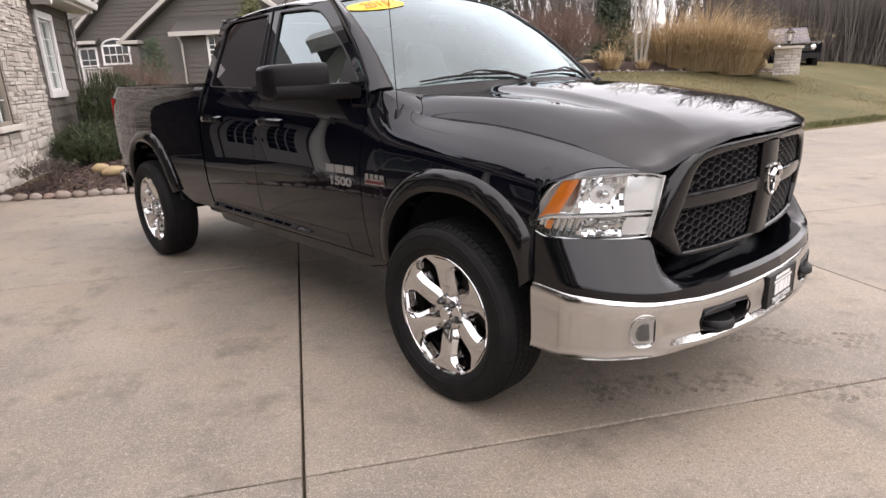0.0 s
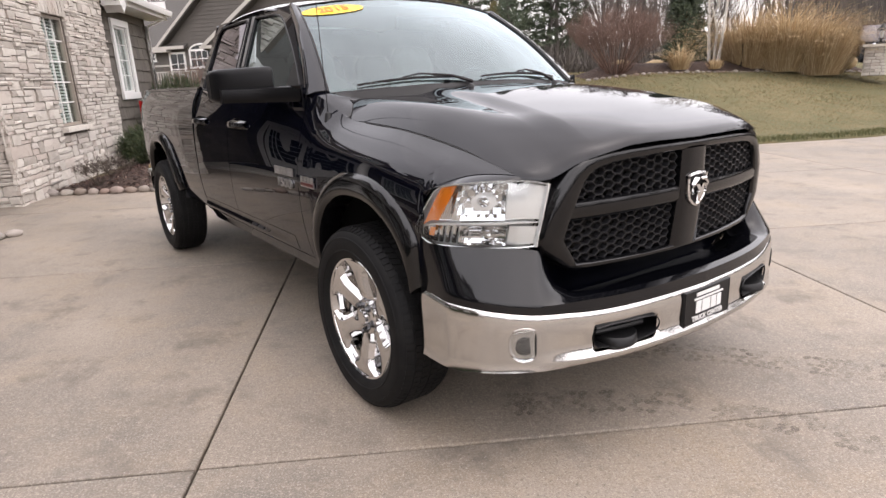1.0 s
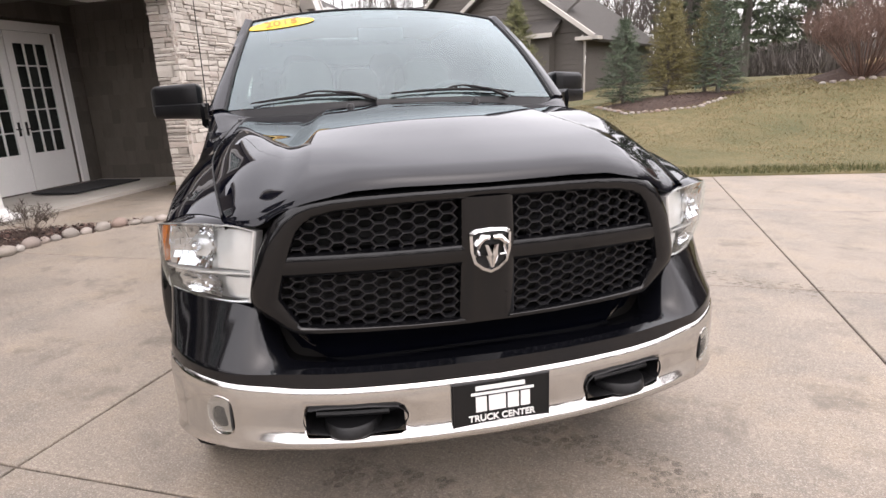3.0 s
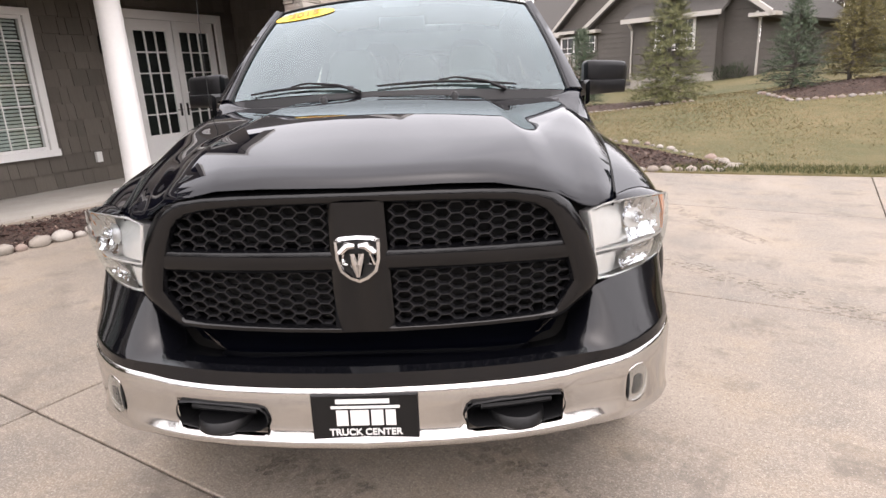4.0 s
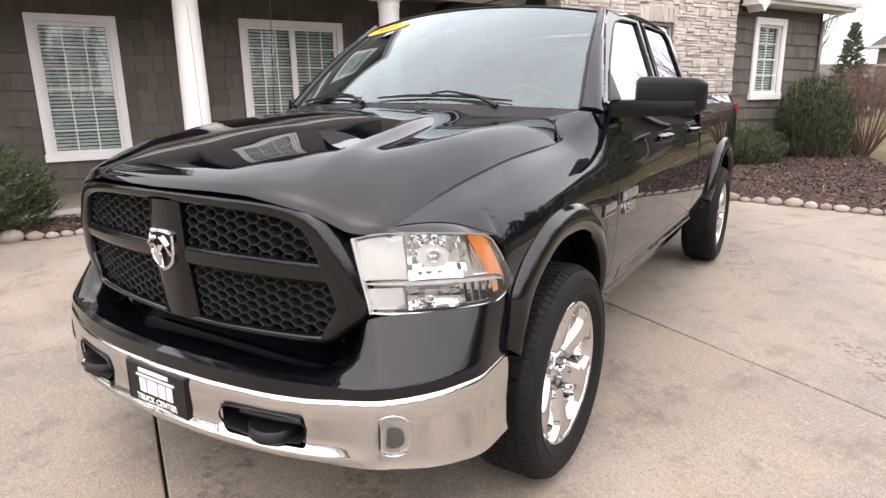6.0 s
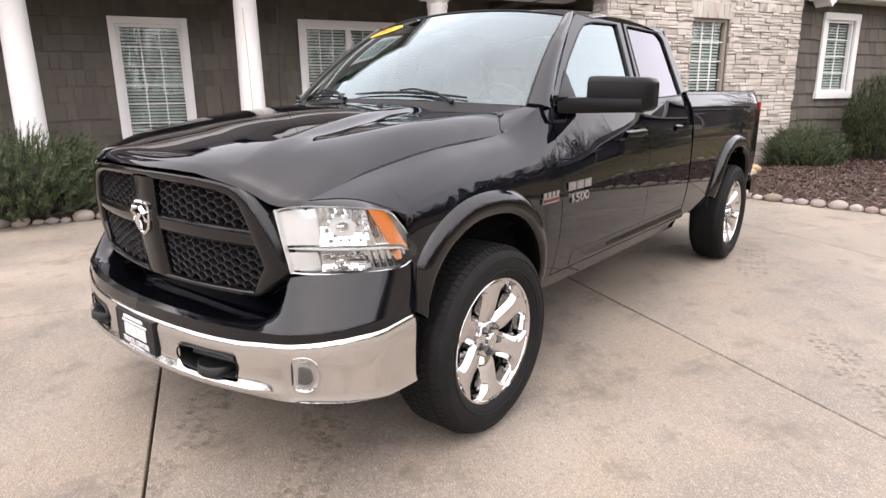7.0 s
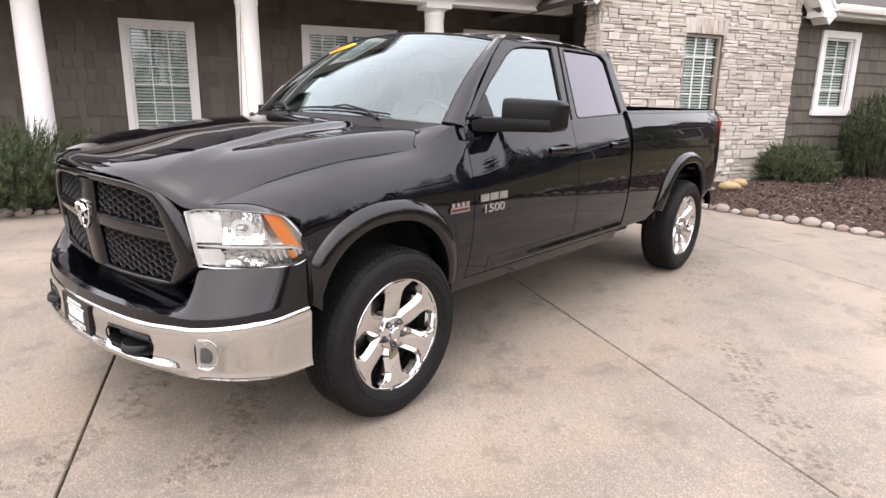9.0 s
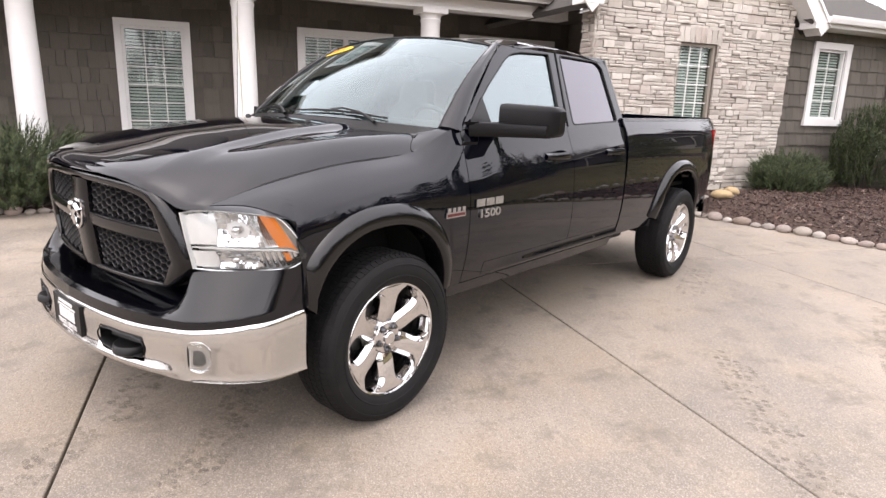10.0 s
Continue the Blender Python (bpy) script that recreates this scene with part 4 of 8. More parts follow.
# door handles and badges
for s in (1, -1):
    for x0, d in ((-1.42, 0), (-2.19, 1)):
        yb = body_y(x0, 1.17)
        hd = Shape()
        rows = []
        for i in range(11):
            t = i / 10
            x = x0 - .14 + .28 * t
            out = .008 + .035 * math.sin(math.pi * t)**.5
            hgt = .020 + .006 * math.sin(math.pi * t)
            rows.append([(x, yb - .01 + out * .4, 1.172 - hgt), (x, yb + out, 1.172 - hgt * .6), (x, yb + out + .004, 1.172), (x, yb + out, 1.172 + hgt * .6), (x, yb - .01 + out * .4, 1.172 + hgt)])
        hd.grid(rows, flip=True)
        cup = Shape().lathe([(.0, -.004), (.5, -.002), (.8, .001), (1.0, .0035)], Matrix.Translation((x0, yb, 1.172)) @ Euler((-math.pi / 2, 0, 0)).to_matrix().to_4x4() @ Matrix.Diagonal((.115, .036, 1, 1)), 24)
        dr = doors[d][0 if s > 0 else 1]
        part("door_handle", hd if s > 0 else hd.mirrored(), COVER, dr, "black painted pull handle")
        part("handle_cup", cup if s > 0 else cup.mirrored(), PAINT, dr)


def badge_m(x, z, s):
    y = body_y(x, z) + .004
    return pose(x, s * y, z, 90, 0, 180 if s > 0 else 0)


for s in (1, -1):
    f = doors[0][0 if s > 0 else 1]
    m = badge_m(-.705, .942, s) @ Matrix.Diagonal((.92, .84, 1, 1))
    bs = Shape()
    # three plain chrome blocks in the upper line
    for k in (-1, 0, 1):
        bs.box(m @ Vector((k * .088, .034, .002)), (.076, .046, .005), m.to_3x3())
        bs.box(m @ Vector((k * .088 + .004, .030, .005)), (.040, .012, .006), m.to_3x3())
    bd = part("door_badge", bs, BADGE, f, "chrome block badge with figures")
    lettering("1500", .088, m @ pose(0, -.038, .002) @ Matrix.Diagonal((1.18, .80, 1, 1)), BADGE, bd, "chrome figures", depth=.004, bold=.002)
    m2 = badge_m(-.43, .945, s)
    hs2 = Shape()
    for k in range(4):
        hs2.box(m2 @ Vector((-.055 + k * .037, .012, .003)), (.024, .020, .005), m2.to_3x3())
    hb1 = part("fender_badge", hs2, BADGE, truck, "small chrome and red fender badge")
    part("badge_red_bar", Shape().box(m2 @ Vector((0, -.014, .003)), (.132, .014, .006), m2.to_3x3()), RED, hb1)
    part("badge_chrome_rim", Shape().box(m2 @ Vector((0, -.014, .001)), (.146, .026, .005), m2.to_3x3()), BADGE, hb1)

# antenna on the right fender
an = Shape().lathe([(.0, .03), (.012, .026), (.018, .0), (.024, -.02)], pose(-.36, -.862, 1.225), 12)
ant = part("antenna_base", an, PLASTIC, truck)
part("antenna_mast", Shape().tube([(-.36, -.862, 1.24), (-.375, -.865, 1.60), (-.395, -.868, 2.02)], [.0024, .0020, .0014], 6), PLASTIC, truck, "thin black whip antenna")

# bed: rails, inner walls, floor, tailgate, lamps, rear bumper
capr = Shape().grid([[(x, body_y(x, 1.38) + .004, 1.378), (x, body_y(x, 1.38) - .004, 1.396), (x, .848, 1.398), (x, .835, 1.385), (x, .835, .82)] for x in np.linspace(-2.38, -4.44, 20)], flip=True)
both("bed_rail_cap", capr, SATIN, truck, "black bed rail cap", angle=40)
bedf = Shape().box((-3.4, 0, .82), (2.05, 1.68, .03)).box((-2.385, 0, 1.09), (.03, 1.70, .55))
part("bed_floor", bedf, PLASTIC, truck)
tg = Shape()
tg.grid([[(-4.47 + .012 * math.sin(math.pi * q), y, .80 + .58 * q) for q in np.linspace(0, 1, 9)] for y in np.linspace(-.80, .80, 9)], flip=True)
tg.box((-4.435, 0, 1.372), (.06, 1.60, .03))
part("tailgate", tg, PAINT, truck, thick=.03)
tl = Shape().grid([[(x, y, z) for z in np.linspace(.90, 1.30, 9)] for x, y in ((-4.35, .928), (-4.40, .918), (-4.45, .897), (-4.475, .86), (-4.478, .80))], flip=True)
both("tail_light", tl, TAIL, truck, "red tail light", thick=.02)
rb = Shape().grid([[(x + d, y, z) for z, d in ((.64, .0), (.60, -.02), (.52, -.03), (.46, -.01))] for x, y in ((-4.28, .935), (-4.45, .93), (-4.56, .88), (-4.60, .70), (-4.61, .30), (-4.61, -.30), (-4.60, -.70), (-4.56, -.88), (-4.45, -.93), (-4.28, -.935))])
rb.grid([[(x, y, .64), (x + (.12 if abs(y) < .9 else .0), y * .93, .645)] for x, y in ((-4.28, .935), (-4.45, .93), (-4.56, .88), (-4.60, .70), (-4.61, .30), (-4.61, -.30), (-4.60, -.70), (-4.56, -.88), (-4.45, -.93), (-4.28, -.935))], flip=True)
part("rear_bumper", rb, BUMPER, truck, "chrome rear bumper", thick=.01)
rw = Shape().face([(-2.395, -.60, 1.76), (-2.395, .60, 1.76), (-2.425, .74, 1.40), (-2.425, -.74, 1.40)])
part("rear_window", rw, TINTGLASS, truck).visible_shadow = False
bw = Shape().grid([[(-2.378, .70 * v, 1.80), (-2.396, .68 * v, 1.76)] for v in np.linspace(-1, 1, 9)]).grid([[(-2.424, .80 * v, 1.41), (-2.425, .82 * v, 1.36), (-2.375, .84 * v, 1.30), (-2.36, .84 * v, .80)] for v in np.linspace(-1, 1, 9)])
bw.grid([[(-2.385, s, 1.79), (-2.42, s * 1.12, 1.40)] for s in (.60, .70)]).grid([[(-2.385, s, 1.79), (-2.42, s * 1.12, 1.40)] for s in (-.70, -.60)])
part("cab_back", bw, PAINT, truck, thick=.02)

# underbody, frame rails, axles; shade under the truck is in their near-black colour
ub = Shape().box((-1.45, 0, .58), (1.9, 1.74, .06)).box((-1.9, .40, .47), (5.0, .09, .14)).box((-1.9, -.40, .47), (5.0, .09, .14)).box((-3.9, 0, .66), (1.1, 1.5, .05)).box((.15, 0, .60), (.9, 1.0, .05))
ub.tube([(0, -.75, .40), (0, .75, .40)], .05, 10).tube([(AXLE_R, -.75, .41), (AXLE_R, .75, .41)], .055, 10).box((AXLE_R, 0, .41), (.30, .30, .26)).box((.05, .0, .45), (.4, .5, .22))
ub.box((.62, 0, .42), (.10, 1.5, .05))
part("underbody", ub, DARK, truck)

# cabin
cab = Shape().grid([[(-.30 - .05 * abs(v), .74 * v, 1.30), (-.52, .74 * v, 1.335), (-.72, .74 * v, 1.31), (-.80, .74 * v, 1.20), (-.80, .74 * v, .8)] for v in np.linspace(-1, 1, 13)], flip=True)
cab.box((-1.5, 0, .72), (1.7, 1.6, .05)).box((-.62, .38, 1.335), (.22, .40, .05))
part("dashboard", cab, DASH, truck, thick=.01)
st = Shape().lathe([(.185 + .014 * math.cos(a), .014 * math.sin(a)) for a in [2 * math.pi * i / 10 for i in range(11)]], pose(-.93, .38, 1.27, 0, -62, 0), 28)
st.box((-.93, .38, 1.27), (.03, .34, .05), Euler((0, radians(-62), 0)).to_matrix()).box((-.90, .38, 1.25), (.08, .12, .12), Euler((0, radians(-62), 0)).to_matrix())
part("steering_wheel", st, DASH, truck)


def seat_shape():
    sh = Shape()
    rows = []
    for i in range(15):
        t = i / 14
        z = .82 + .78 * t
        w = .26 * (1 - .15 * t) if t < .74 else (.10 if t < .78 else .15 - .05 * max(0, (t - .92) / .08))
        dpt = .075 if t < .74 else (.025 if t < .78 else .06)
        x = -1.42 - .16 * t
        rows.append([(x + dpt * math.copysign(abs(math.cos(a))**.6, math.cos(a)), w * math.copysign(abs(math.sin(a))**.5, math.sin(a)), z) for a in [2 * math.pi * k / 16 for k in range(16)]])
    sh.grid(rows, loop=True, flip=True)
    sh.face(rows[-1])
    sh.box((-1.18, 0, .90), (.50, .50, .16))
    return sh


for y, x in ((.38, 0), (-.38, 0)):
    part("front_seat", seat_shape().moved(pose(x, y, 0)), SEAT, truck)
for y in (.42, 0, -.42):
    part("rear_seat", seat_shape().moved(pose(-.62, y, -.03)), SEAT, truck)
part("headliner", Shape().grid([[(x, y, z - .034) for x, y, z in r[2:-2:4]] for r in roof_rows[1:-1:4]], flip=True), ROOFLINER, truck)
rv = Shape().box((-.92, 0, 1.695), (.03, .24, .07))
part("rear_view_mirror", rv, PLASTIC, truck)


# wheels
def wheel(cx, cy):
    s = 1 if cy > 0 else -1
    w = part("wheel", Shape(), CHROME, truck, "chrome six-spoke wheel with a black tyre")
    m = Matrix.Translation((cx, cy, HUB_Z)) @ Euler((-math.pi / 2, 0, 0)).to_matrix().to_4x4()
    prof = [(.262, .070), (.270, .098), (.272, .104), (.266, .110), (.258, .106), (.250, .085), (.243, .045), (.232, .01), (.228, -.04), (.252, -.10)]
    rim = Shape().lathe(prof, m, 56)
    w.data = mesh_of("wheel", rim if s > 0 else rim.moved(Matrix.Translation((0, 2 * cy, 0)) @ Matrix.Diagonal((1, -1, 1, 1))), CHROME, 35)
    fix = (lambda sh: sh) if s > 0 else (lambda sh: Shape.moved(sh, Matrix.Translation((0, 2 * cy, 0)) @ Matrix.Diagonal((1, -1, 1, 1))))
    T = TYRE_R
    tp = [(.262, .098), (.272, .112), (.292, .124), (.318, .130), (.342, .130), (.360, .126), (.374, .118), (.384, .108), (T - .009, .094), (T - .005, .075), (T - .004, .0), (T - .005, -.085), (.384, -.112), (.36, -.128), (.31, -.13), (.26, -.098)]
    part("tyre", fix(Shape().lathe(tp, m, 72)), RUBBER, w, "black all-terrain tyre", angle=30)
    # tread blocks
    tb = Shape()
    for k in range(84):
        a = 2 * math.pi * k / 84
        for off, wd, lean, ln in ((.096, .030, .0, .021), (.058, .034, .2, .025), (.020, .034, -.2, .025), (-.020, .034, .2, .025), (-.058, .034, -.2, .025), (-.096, .030, 0, .021)):
            aa = a + (.5 * 2 * math.pi / 84 if abs(off) in (.058, .022) else 0)
            r = T - (.011 if abs(off) > .09 else .003)
            c = m @ Vector((r * math.cos(aa), r * math.sin(aa), off))
            rot = m.to_3x3() @ Euler((0, 0, aa)).to_matrix() @ Euler((lean, -.40 if off > .09 else (.40 if off < -.09 else 0), 0)).to_matrix()
            tb.box(c, (.006, ln, wd), rot)
    part("tread", fix(tb), RUBBER, w, angle=0)
    # rings of relief on the sidewall
    part("sidewall_ridge", fix(Shape().lathe([(.300, .1262), (.302, .1295), (.305, .1300), (.307, .1275)], m, 56).lathe([(.352, .1278), (.354, .1305), (.358, .1295), (.360, .126)], m, 56)), RUBBER, w)
    # spokes
    for k in range(6):
        a = math.pi / 2 + k * math.pi / 3
        rot = m @ pose(0, 0, 0, 0, 0, math.degrees(a))
        sp = Shape()
        st_ = [(.060, .034, .064), (.085, .041, .072), (.105, .044, .079), (.140, .043, .087), (.175, .043, .094), (.200, .047, .098), (.214, .056, .100), (.226, .076, .101), (.236, .100, .102), (.252, .124, .103)]
        rows = []
        for r, hw, zz in st_:
            prof_ = ((hw + .014, zz - .062), (hw + .007, zz - .022), (hw - .001, zz - .013), (hw - .012, zz - .001), (hw * .4, zz + .001))
            rows.append([rot @ Vector((r, -h, z)) for h, z in prof_] + [rot @ Vector((r, h, z)) for h, z in prof_[::-1]])
        sp.grid(rows, flip=True)
        part("spoke", fix(sp), CHROME, w, angle=18)
    hubs = Shape().lathe([(.0, .094), (.026, .095), (.031, .091), (.033, .078), (.040, .074), (.072, .073), (.080, .066), (.083, .030), (.083, .0)], m, 30)
    part("hub_cap", fix(hubs), CHROME, w, angle=30)
    for k in range(5):
        a = 2 * math.pi * k / 5 + .3
        lug = Shape().lathe([(.0, .098), (.009, .096), (.0120, .088), (.0130, .055)], m @ pose(.058 * math.cos(a), .058 * math.sin(a), 0), 6)
        part("lug_nut", fix(lug), LUG, w, angle=30)
        part("lug_pocket", fix(Shape().lathe([(.0, .0745), (.015, .0745), (.017, .0760), (.019, .070)], m @ pose(.058 * math.cos(a), .058 * math.sin(a), 0), 14)), LUG, w)
    disc = Shape().lathe([(.02, .01), (.165, .01), (.168, -.01)], m, 32)
    part("brake_disc", fix(disc), plain_steel, w)
    # near-black disc added behind the spokes so the openings read as shaded
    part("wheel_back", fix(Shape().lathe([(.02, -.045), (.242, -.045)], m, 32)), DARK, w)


plain_steel = plain("brake_steel", (.10, .095, .09), .5, .8, 60, .3, .1)
for cx, cy in ((0, .866), (0, -.866), (AXLE_R, .866), (AXLE_R, -.866)):
    wheel(cx, cy)

# ---- ground ----
EDGE_Y = [-3.0, -.6, 0, 2.2, 3.6, 5.6, 7.6, 8.9, 11.6, 15, 22, 40, 90]
EDGE_X = [-9.0, -7.7, -7.2, -6.75, -6.1, -5.35, -4.6, -4.0, -2.7, -1.8, -.5, 3, 14]


def edge_x(y):
    return float(np.interp(y, EDGE_Y, EDGE_X))


def lawn_z(x, y):
    d = (edge_x(y) - x) * .89
    return smooth(d / 8.0) * min(max(.12 * (y - 2.2), 0), 1.42)


_g = Mat("concrete", (.288, .252, .2088), .85)
_n1, _n2, _n3 = _g.noise(.9, 5, .6), _g.noise(7, 6, .65), _g.noise(120, 3)
_cc = _g.ramp(_n1, [(.32, (.168, .143, .117)), (.48, (.236, .199, .163)), (.66, (.302, .258, .214))])
_cc = _g.mix(_cc, (.285, .222, .152), _g.rng(_g.noise(1.7, 6, .7), .47, .68, 0, .62))
_cc = _g.mix(_cc, (.1872, .162, .1368), _g.rng(_n2, .55, .78, 0, .50))
_cc = _g.mix(_cc, (.144, .1296, .1138), _g.rng(_g.noise(.55, 6, .72), .47, .62, 0, .80))
_cc = _g.mix(_cc, (.3744, .3276, .27), _g.rng(_g.noise(42, 3, .6), .52, .70, 0, .55))
_cc = _g.mix(_cc, (.1224, .1044, .085), _g.rng(_g.noise(55, 3, .65), .54, .70, 0, .72))
_cc = _g.mix(_cc, (.432, .3816, .324), _g.rng(_n3, .50, .72, 0, .75))
_cc = _g.mix(_cc, (.1152, .0972, .0792), _g.rng(_g.noise(190, 2), .55, .72, 0, .80))
_cc = _g.mix(_cc, (.1224, .1044, .0864), _g.rng(_g.noise(2.6, 8, .75), .52, .66, 0, .72))
_cc = _g.mix(_cc, _g.mix((.81, .80, .785), (.92, .905, .885), _g.random()), 1.0, 'MULTIPLY')
_sp = _g.voronoi(46)
_cc = _g.mix(_cc, (.504, .4752, .432), _g.rng(_sp, .02, .16, .55, 0))
_g.color(_cc)
_g.rough(_g.rng(_n1, .3, .7, .55, .85))
_g.bump(_n3, .55, .005).bump(_n2, .35, .006)
CONCRETE = _g.m
_g = Mat("soil", (.0432, .0324, .0216), .95)
_g.color(_g.mix((.036, .0252, .0158), (.0792, .0612, .036), _g.noise(3, 6)))
SOIL = _g.m
_g = Mat("dormant_lawn", (.108, .0936, .036), .95)
_l1, _l2, _l3 = _g.noise(.45, 5, .6), _g.noise(34, 6, .8), _g.noise(2.4, 6, .75)
_cc = _g.ramp(_l1, [(.30, (.0612, .0612, .0202)), (.5, (.1152, .09, .0346)), (.70, (.1728, .1296, .0612))])
_cc = _g.mix(_cc, (.036, .0396, .013), _g.rng(_l2, .40, .68, 0, .62))
_cc = _g.mix(_cc, (.2376, .1836, .1008), _g.rng(_g.noise(60, 3, .6, (1, 1, 1)), .55, .8, 0, .5))
_cc = _g.mix(_cc, (.060, .066, .022), _g.rng(_l3, .42, .64, 0, .60))
_g.color(_cc)
_g.bump(_l2, .5, .03)
LAWN = _g.m

# bare earth under everything, to the horizon
solo("ground", Shape().grid([[(x, y, -.22) for x in (-400, 0, 400)] for y in (-400, 0, 400)], flip=True), SOIL, "bare earth round the driveway", "ground", kind="structure")

# driveway slabs: joints at 60 and 150 degrees
drive = thing("driveway", "pale tan poured concrete driveway with sawn joints and stains", "driveway", kind="structure")
SA, SB = 2.86, 3.57
a_dir, b_dir = Vector((math.cos(radians(60)), math.sin(radians(60)), 0)), Vector((math.cos(radians(150)), math.sin(radians(150)), 0))


def slab_mesh():
    w, l, g, c = SB, SA, .0055, .006
    rows = []
    for ins, z in ((0, -.16), (0, -c), (c * .4, -c * .3), (c, 0)):
        x0, x1, y0, y1 = g + ins, w - g - ins, g + ins, l - g - ins
        rows.append([(x0, y0, z), (x1, y0, z), (x1, y1, z), (x0, y1, z)])
    sh = Shape().grid(rows, loop=True)
    sh.face(rows[-1])
    return mesh_of("slab", sh, CONCRETE, 25)


SLAB = slab_mesh()
for i in range(-3, 6):
    for j in range(-7, 4):
        org = a_dir * (-1.466 + SB * i) + b_dir * (-.881 + SA * j)
        ctr = org + a_dir * SB / 2 + b_dir * SA / 2
        if ctr.x < edge_x(ctr.y) - 3.4 or ctr.length > 22:
            continue
        ob = part("slab", SLAB, None, drive)
        ob.matrix_basis = Matrix.Translation(org) @ pose(0, 0, 0, 0, 0, 60)
# joint bottoms stay dark and dirty
solo("driveway_base", Shape().grid([[(x, y, -.035) for x in (-11, 25)] for y in (-25, 30)], flip=True), SOIL, "dirt in the joints under the driveway slabs", "driveway base", kind="structure")
far = Shape()
far.grid([[(x, y, -.012) for x in (-3.0 + .25 * (y - 12), 40)] for y in (9, 16, 30, 60)], flip=True)
far.grid([[(x, y, -.0125) for x in (12, 60)] for y in (-40, 9)], flip=True)
solo("driveway_far", far, CONCRETE, "pale concrete drive running on to the road", "driveway", kind="structure")

# tyre marks pressed and dried on the slabs
_g = Mat("dried_mud", (.0936, .0828, .072), .9)
_g.p.inputs["Alpha"].default_value = 1.0
_g.color(_g.mix((.1152, .0972, .0792), (.1872, .1548, .1224), _g.noise(30, 4)))
_g.l.new(_g.rng(_g.noise(7, 6, .75), 0.38, .66, 0, .42), _g.p.inputs["Alpha"])
MUD = _g.m


def tyre_mark(path, width, label):
    sh = Shape()
    rnd = random.Random(len(path) + int(width * 100))
    P = [Vector((x, y, .0015)) for x, y in path]
    for a, b in zip(P, P[1:]):
        d = (b - a)
        n = int(d.length / .042)
        t = d.normalized()
        s = Vector((-t.y, t.x, 0))
        for k in range(n):
            if rnd.random() < .10:
                continue
            for lane in range(-2, 3):
                if rnd.random() < .30:
                    continue
                c = a + d * ((k + .5 * (lane % 2)) / n) + s * (lane * width / 4.6) + t * rnd.uniform(-.004, .004)
                w, l = .013 + rnd.random() * .006, .021 + rnd.random() * .006
                q = Euler((0, 0, math.atan2(t.y, t.x) + 1.2 + (.35 if lane % 2 else -.35))).to_matrix()
                sh.face([c + q @ Vector((x, y, 0)) for x, y in ((-l, -w * .3), (-l * .5, -w), (l * .6, -w), (l, w * .2), (l * .5, w), (-l * .6, w))])
    solo("tyre_mark", sh, MUD, label, "tyre mark", "tyre marks", "stuff", 0)


tyre_mark([(.42, -.50), (.72, -.08), (.93, .10), (1.28, .28), (1.9, .50)], .17, "dried muddy tyre print across the concrete slabs")
tyre_mark([(.31, .26), (.70, .62), (1.02, .82), (1.32, 1.02), (1.9, 1.35)], .19, "dried muddy tyre print beside the first")
tyre_mark([(-4.0, 1.08), (-3.55, 1.18), (-3.1, 1.29)], .22, "brown dried tyre print behind the rear wheel")
tyre_mark([(-2.05, 1.86), (-1.54, 2.17), (-1.06, 2.46), (-.6, 2.80)], .24, "dark smudged tyre print across the slab joint")
tyre_mark([(-3.95, 2.54), (-3.2, 2.63), (-2.4, 2.77)], .16, "faint dried tyre print on the concrete")

# lawn rising to the trees
ys = sorted(set(list(np.linspace(-3, 24, 110)) + list(np.linspace(24, 90, 30))))
ds = [-.01, 0, .04, .12, .3, .6, 1, 1.5, 2.2, 3, 4, 5, 6, 7, 8, 9.5, 12, 16, 22, 30, 45, 70, 120, 220]
rows = []
for y in ys:
    row = []
    for d in ds:
        x = edge_x(y) - d / .89
        if d < 0:
            z = -.10
        else:
            z = .012 + .028 * smooth(d / .12) + lawn_z(x, y) + .02 * noise.noise((x * .7, y * .7, 0))*smooth(d)
        row.append((x, y, z))
    rows.append(row)
solo("lawn", Shape().grid(rows), LAWN, "dormant brown-green lawn sloping up from the driveway", "lawn", kind="structure", angle=80)

BLADE = Mat("dry_grass_blades", (.144, .1152, .0504), .9)
BLADE.color(BLADE.ramp(BLADE.random(True), [(0, (.095, .088, .034)), (.35, (.155, .125, .052)), (.7, (.22, .172, .085)), (1, (.29, .235, .14))]))
BLADE = BLADE.m
GREENB = Mat("green_grass_blades", (.0432, .0648, .0144), .9)
GREENB.color(GREENB.ramp(GREENB.random(True), [(0, (.036, .0468, .013)), (.6, (.072, .0792, .0252)), (1, (.144, .1224, .0504))]))
GREENB = GREENB.m


def blades(rnd, n, ylo, yhi, dlo, dhi, hmin, hmax, power=1.0):
    sh = Shape()
    for _ in range(n):
        y = rnd.uniform(ylo, yhi)
        d = dlo + (dhi - dlo) * rnd.random()**power
        x = edge_x(y) - d / .89
        z = .03 + lawn_z(x, y)
        for _k in range(2):
            a, hgt, w = rnd.uniform(0, 6.28), rnd.uniform(hmin, hmax), rnd.uniform(.004, .009) * (1 + d * .06)
            px, py = x + rnd.uniform(-.04, .04), y + rnd.uniform(-.04, .04)
            lx, ly = rnd.uniform(-.05, .05), rnd.uniform(-.05, .05)
            sh.face([(px - w * math.cos(a), py - w * math.sin(a), z), (px + w * math.cos(a), py + w * math.sin(a), z), (px + lx, py + ly, z + hgt)])
    return sh


rg = random.Random(3)
bl = blades(rg, 70000, 3.0, 22, .02, 10, .014, .045, .8)
solo("lawn_grass", bl, BLADE, "short dry blades of dormant grass over the lawn", "grass", kind="stuff", angle=0)
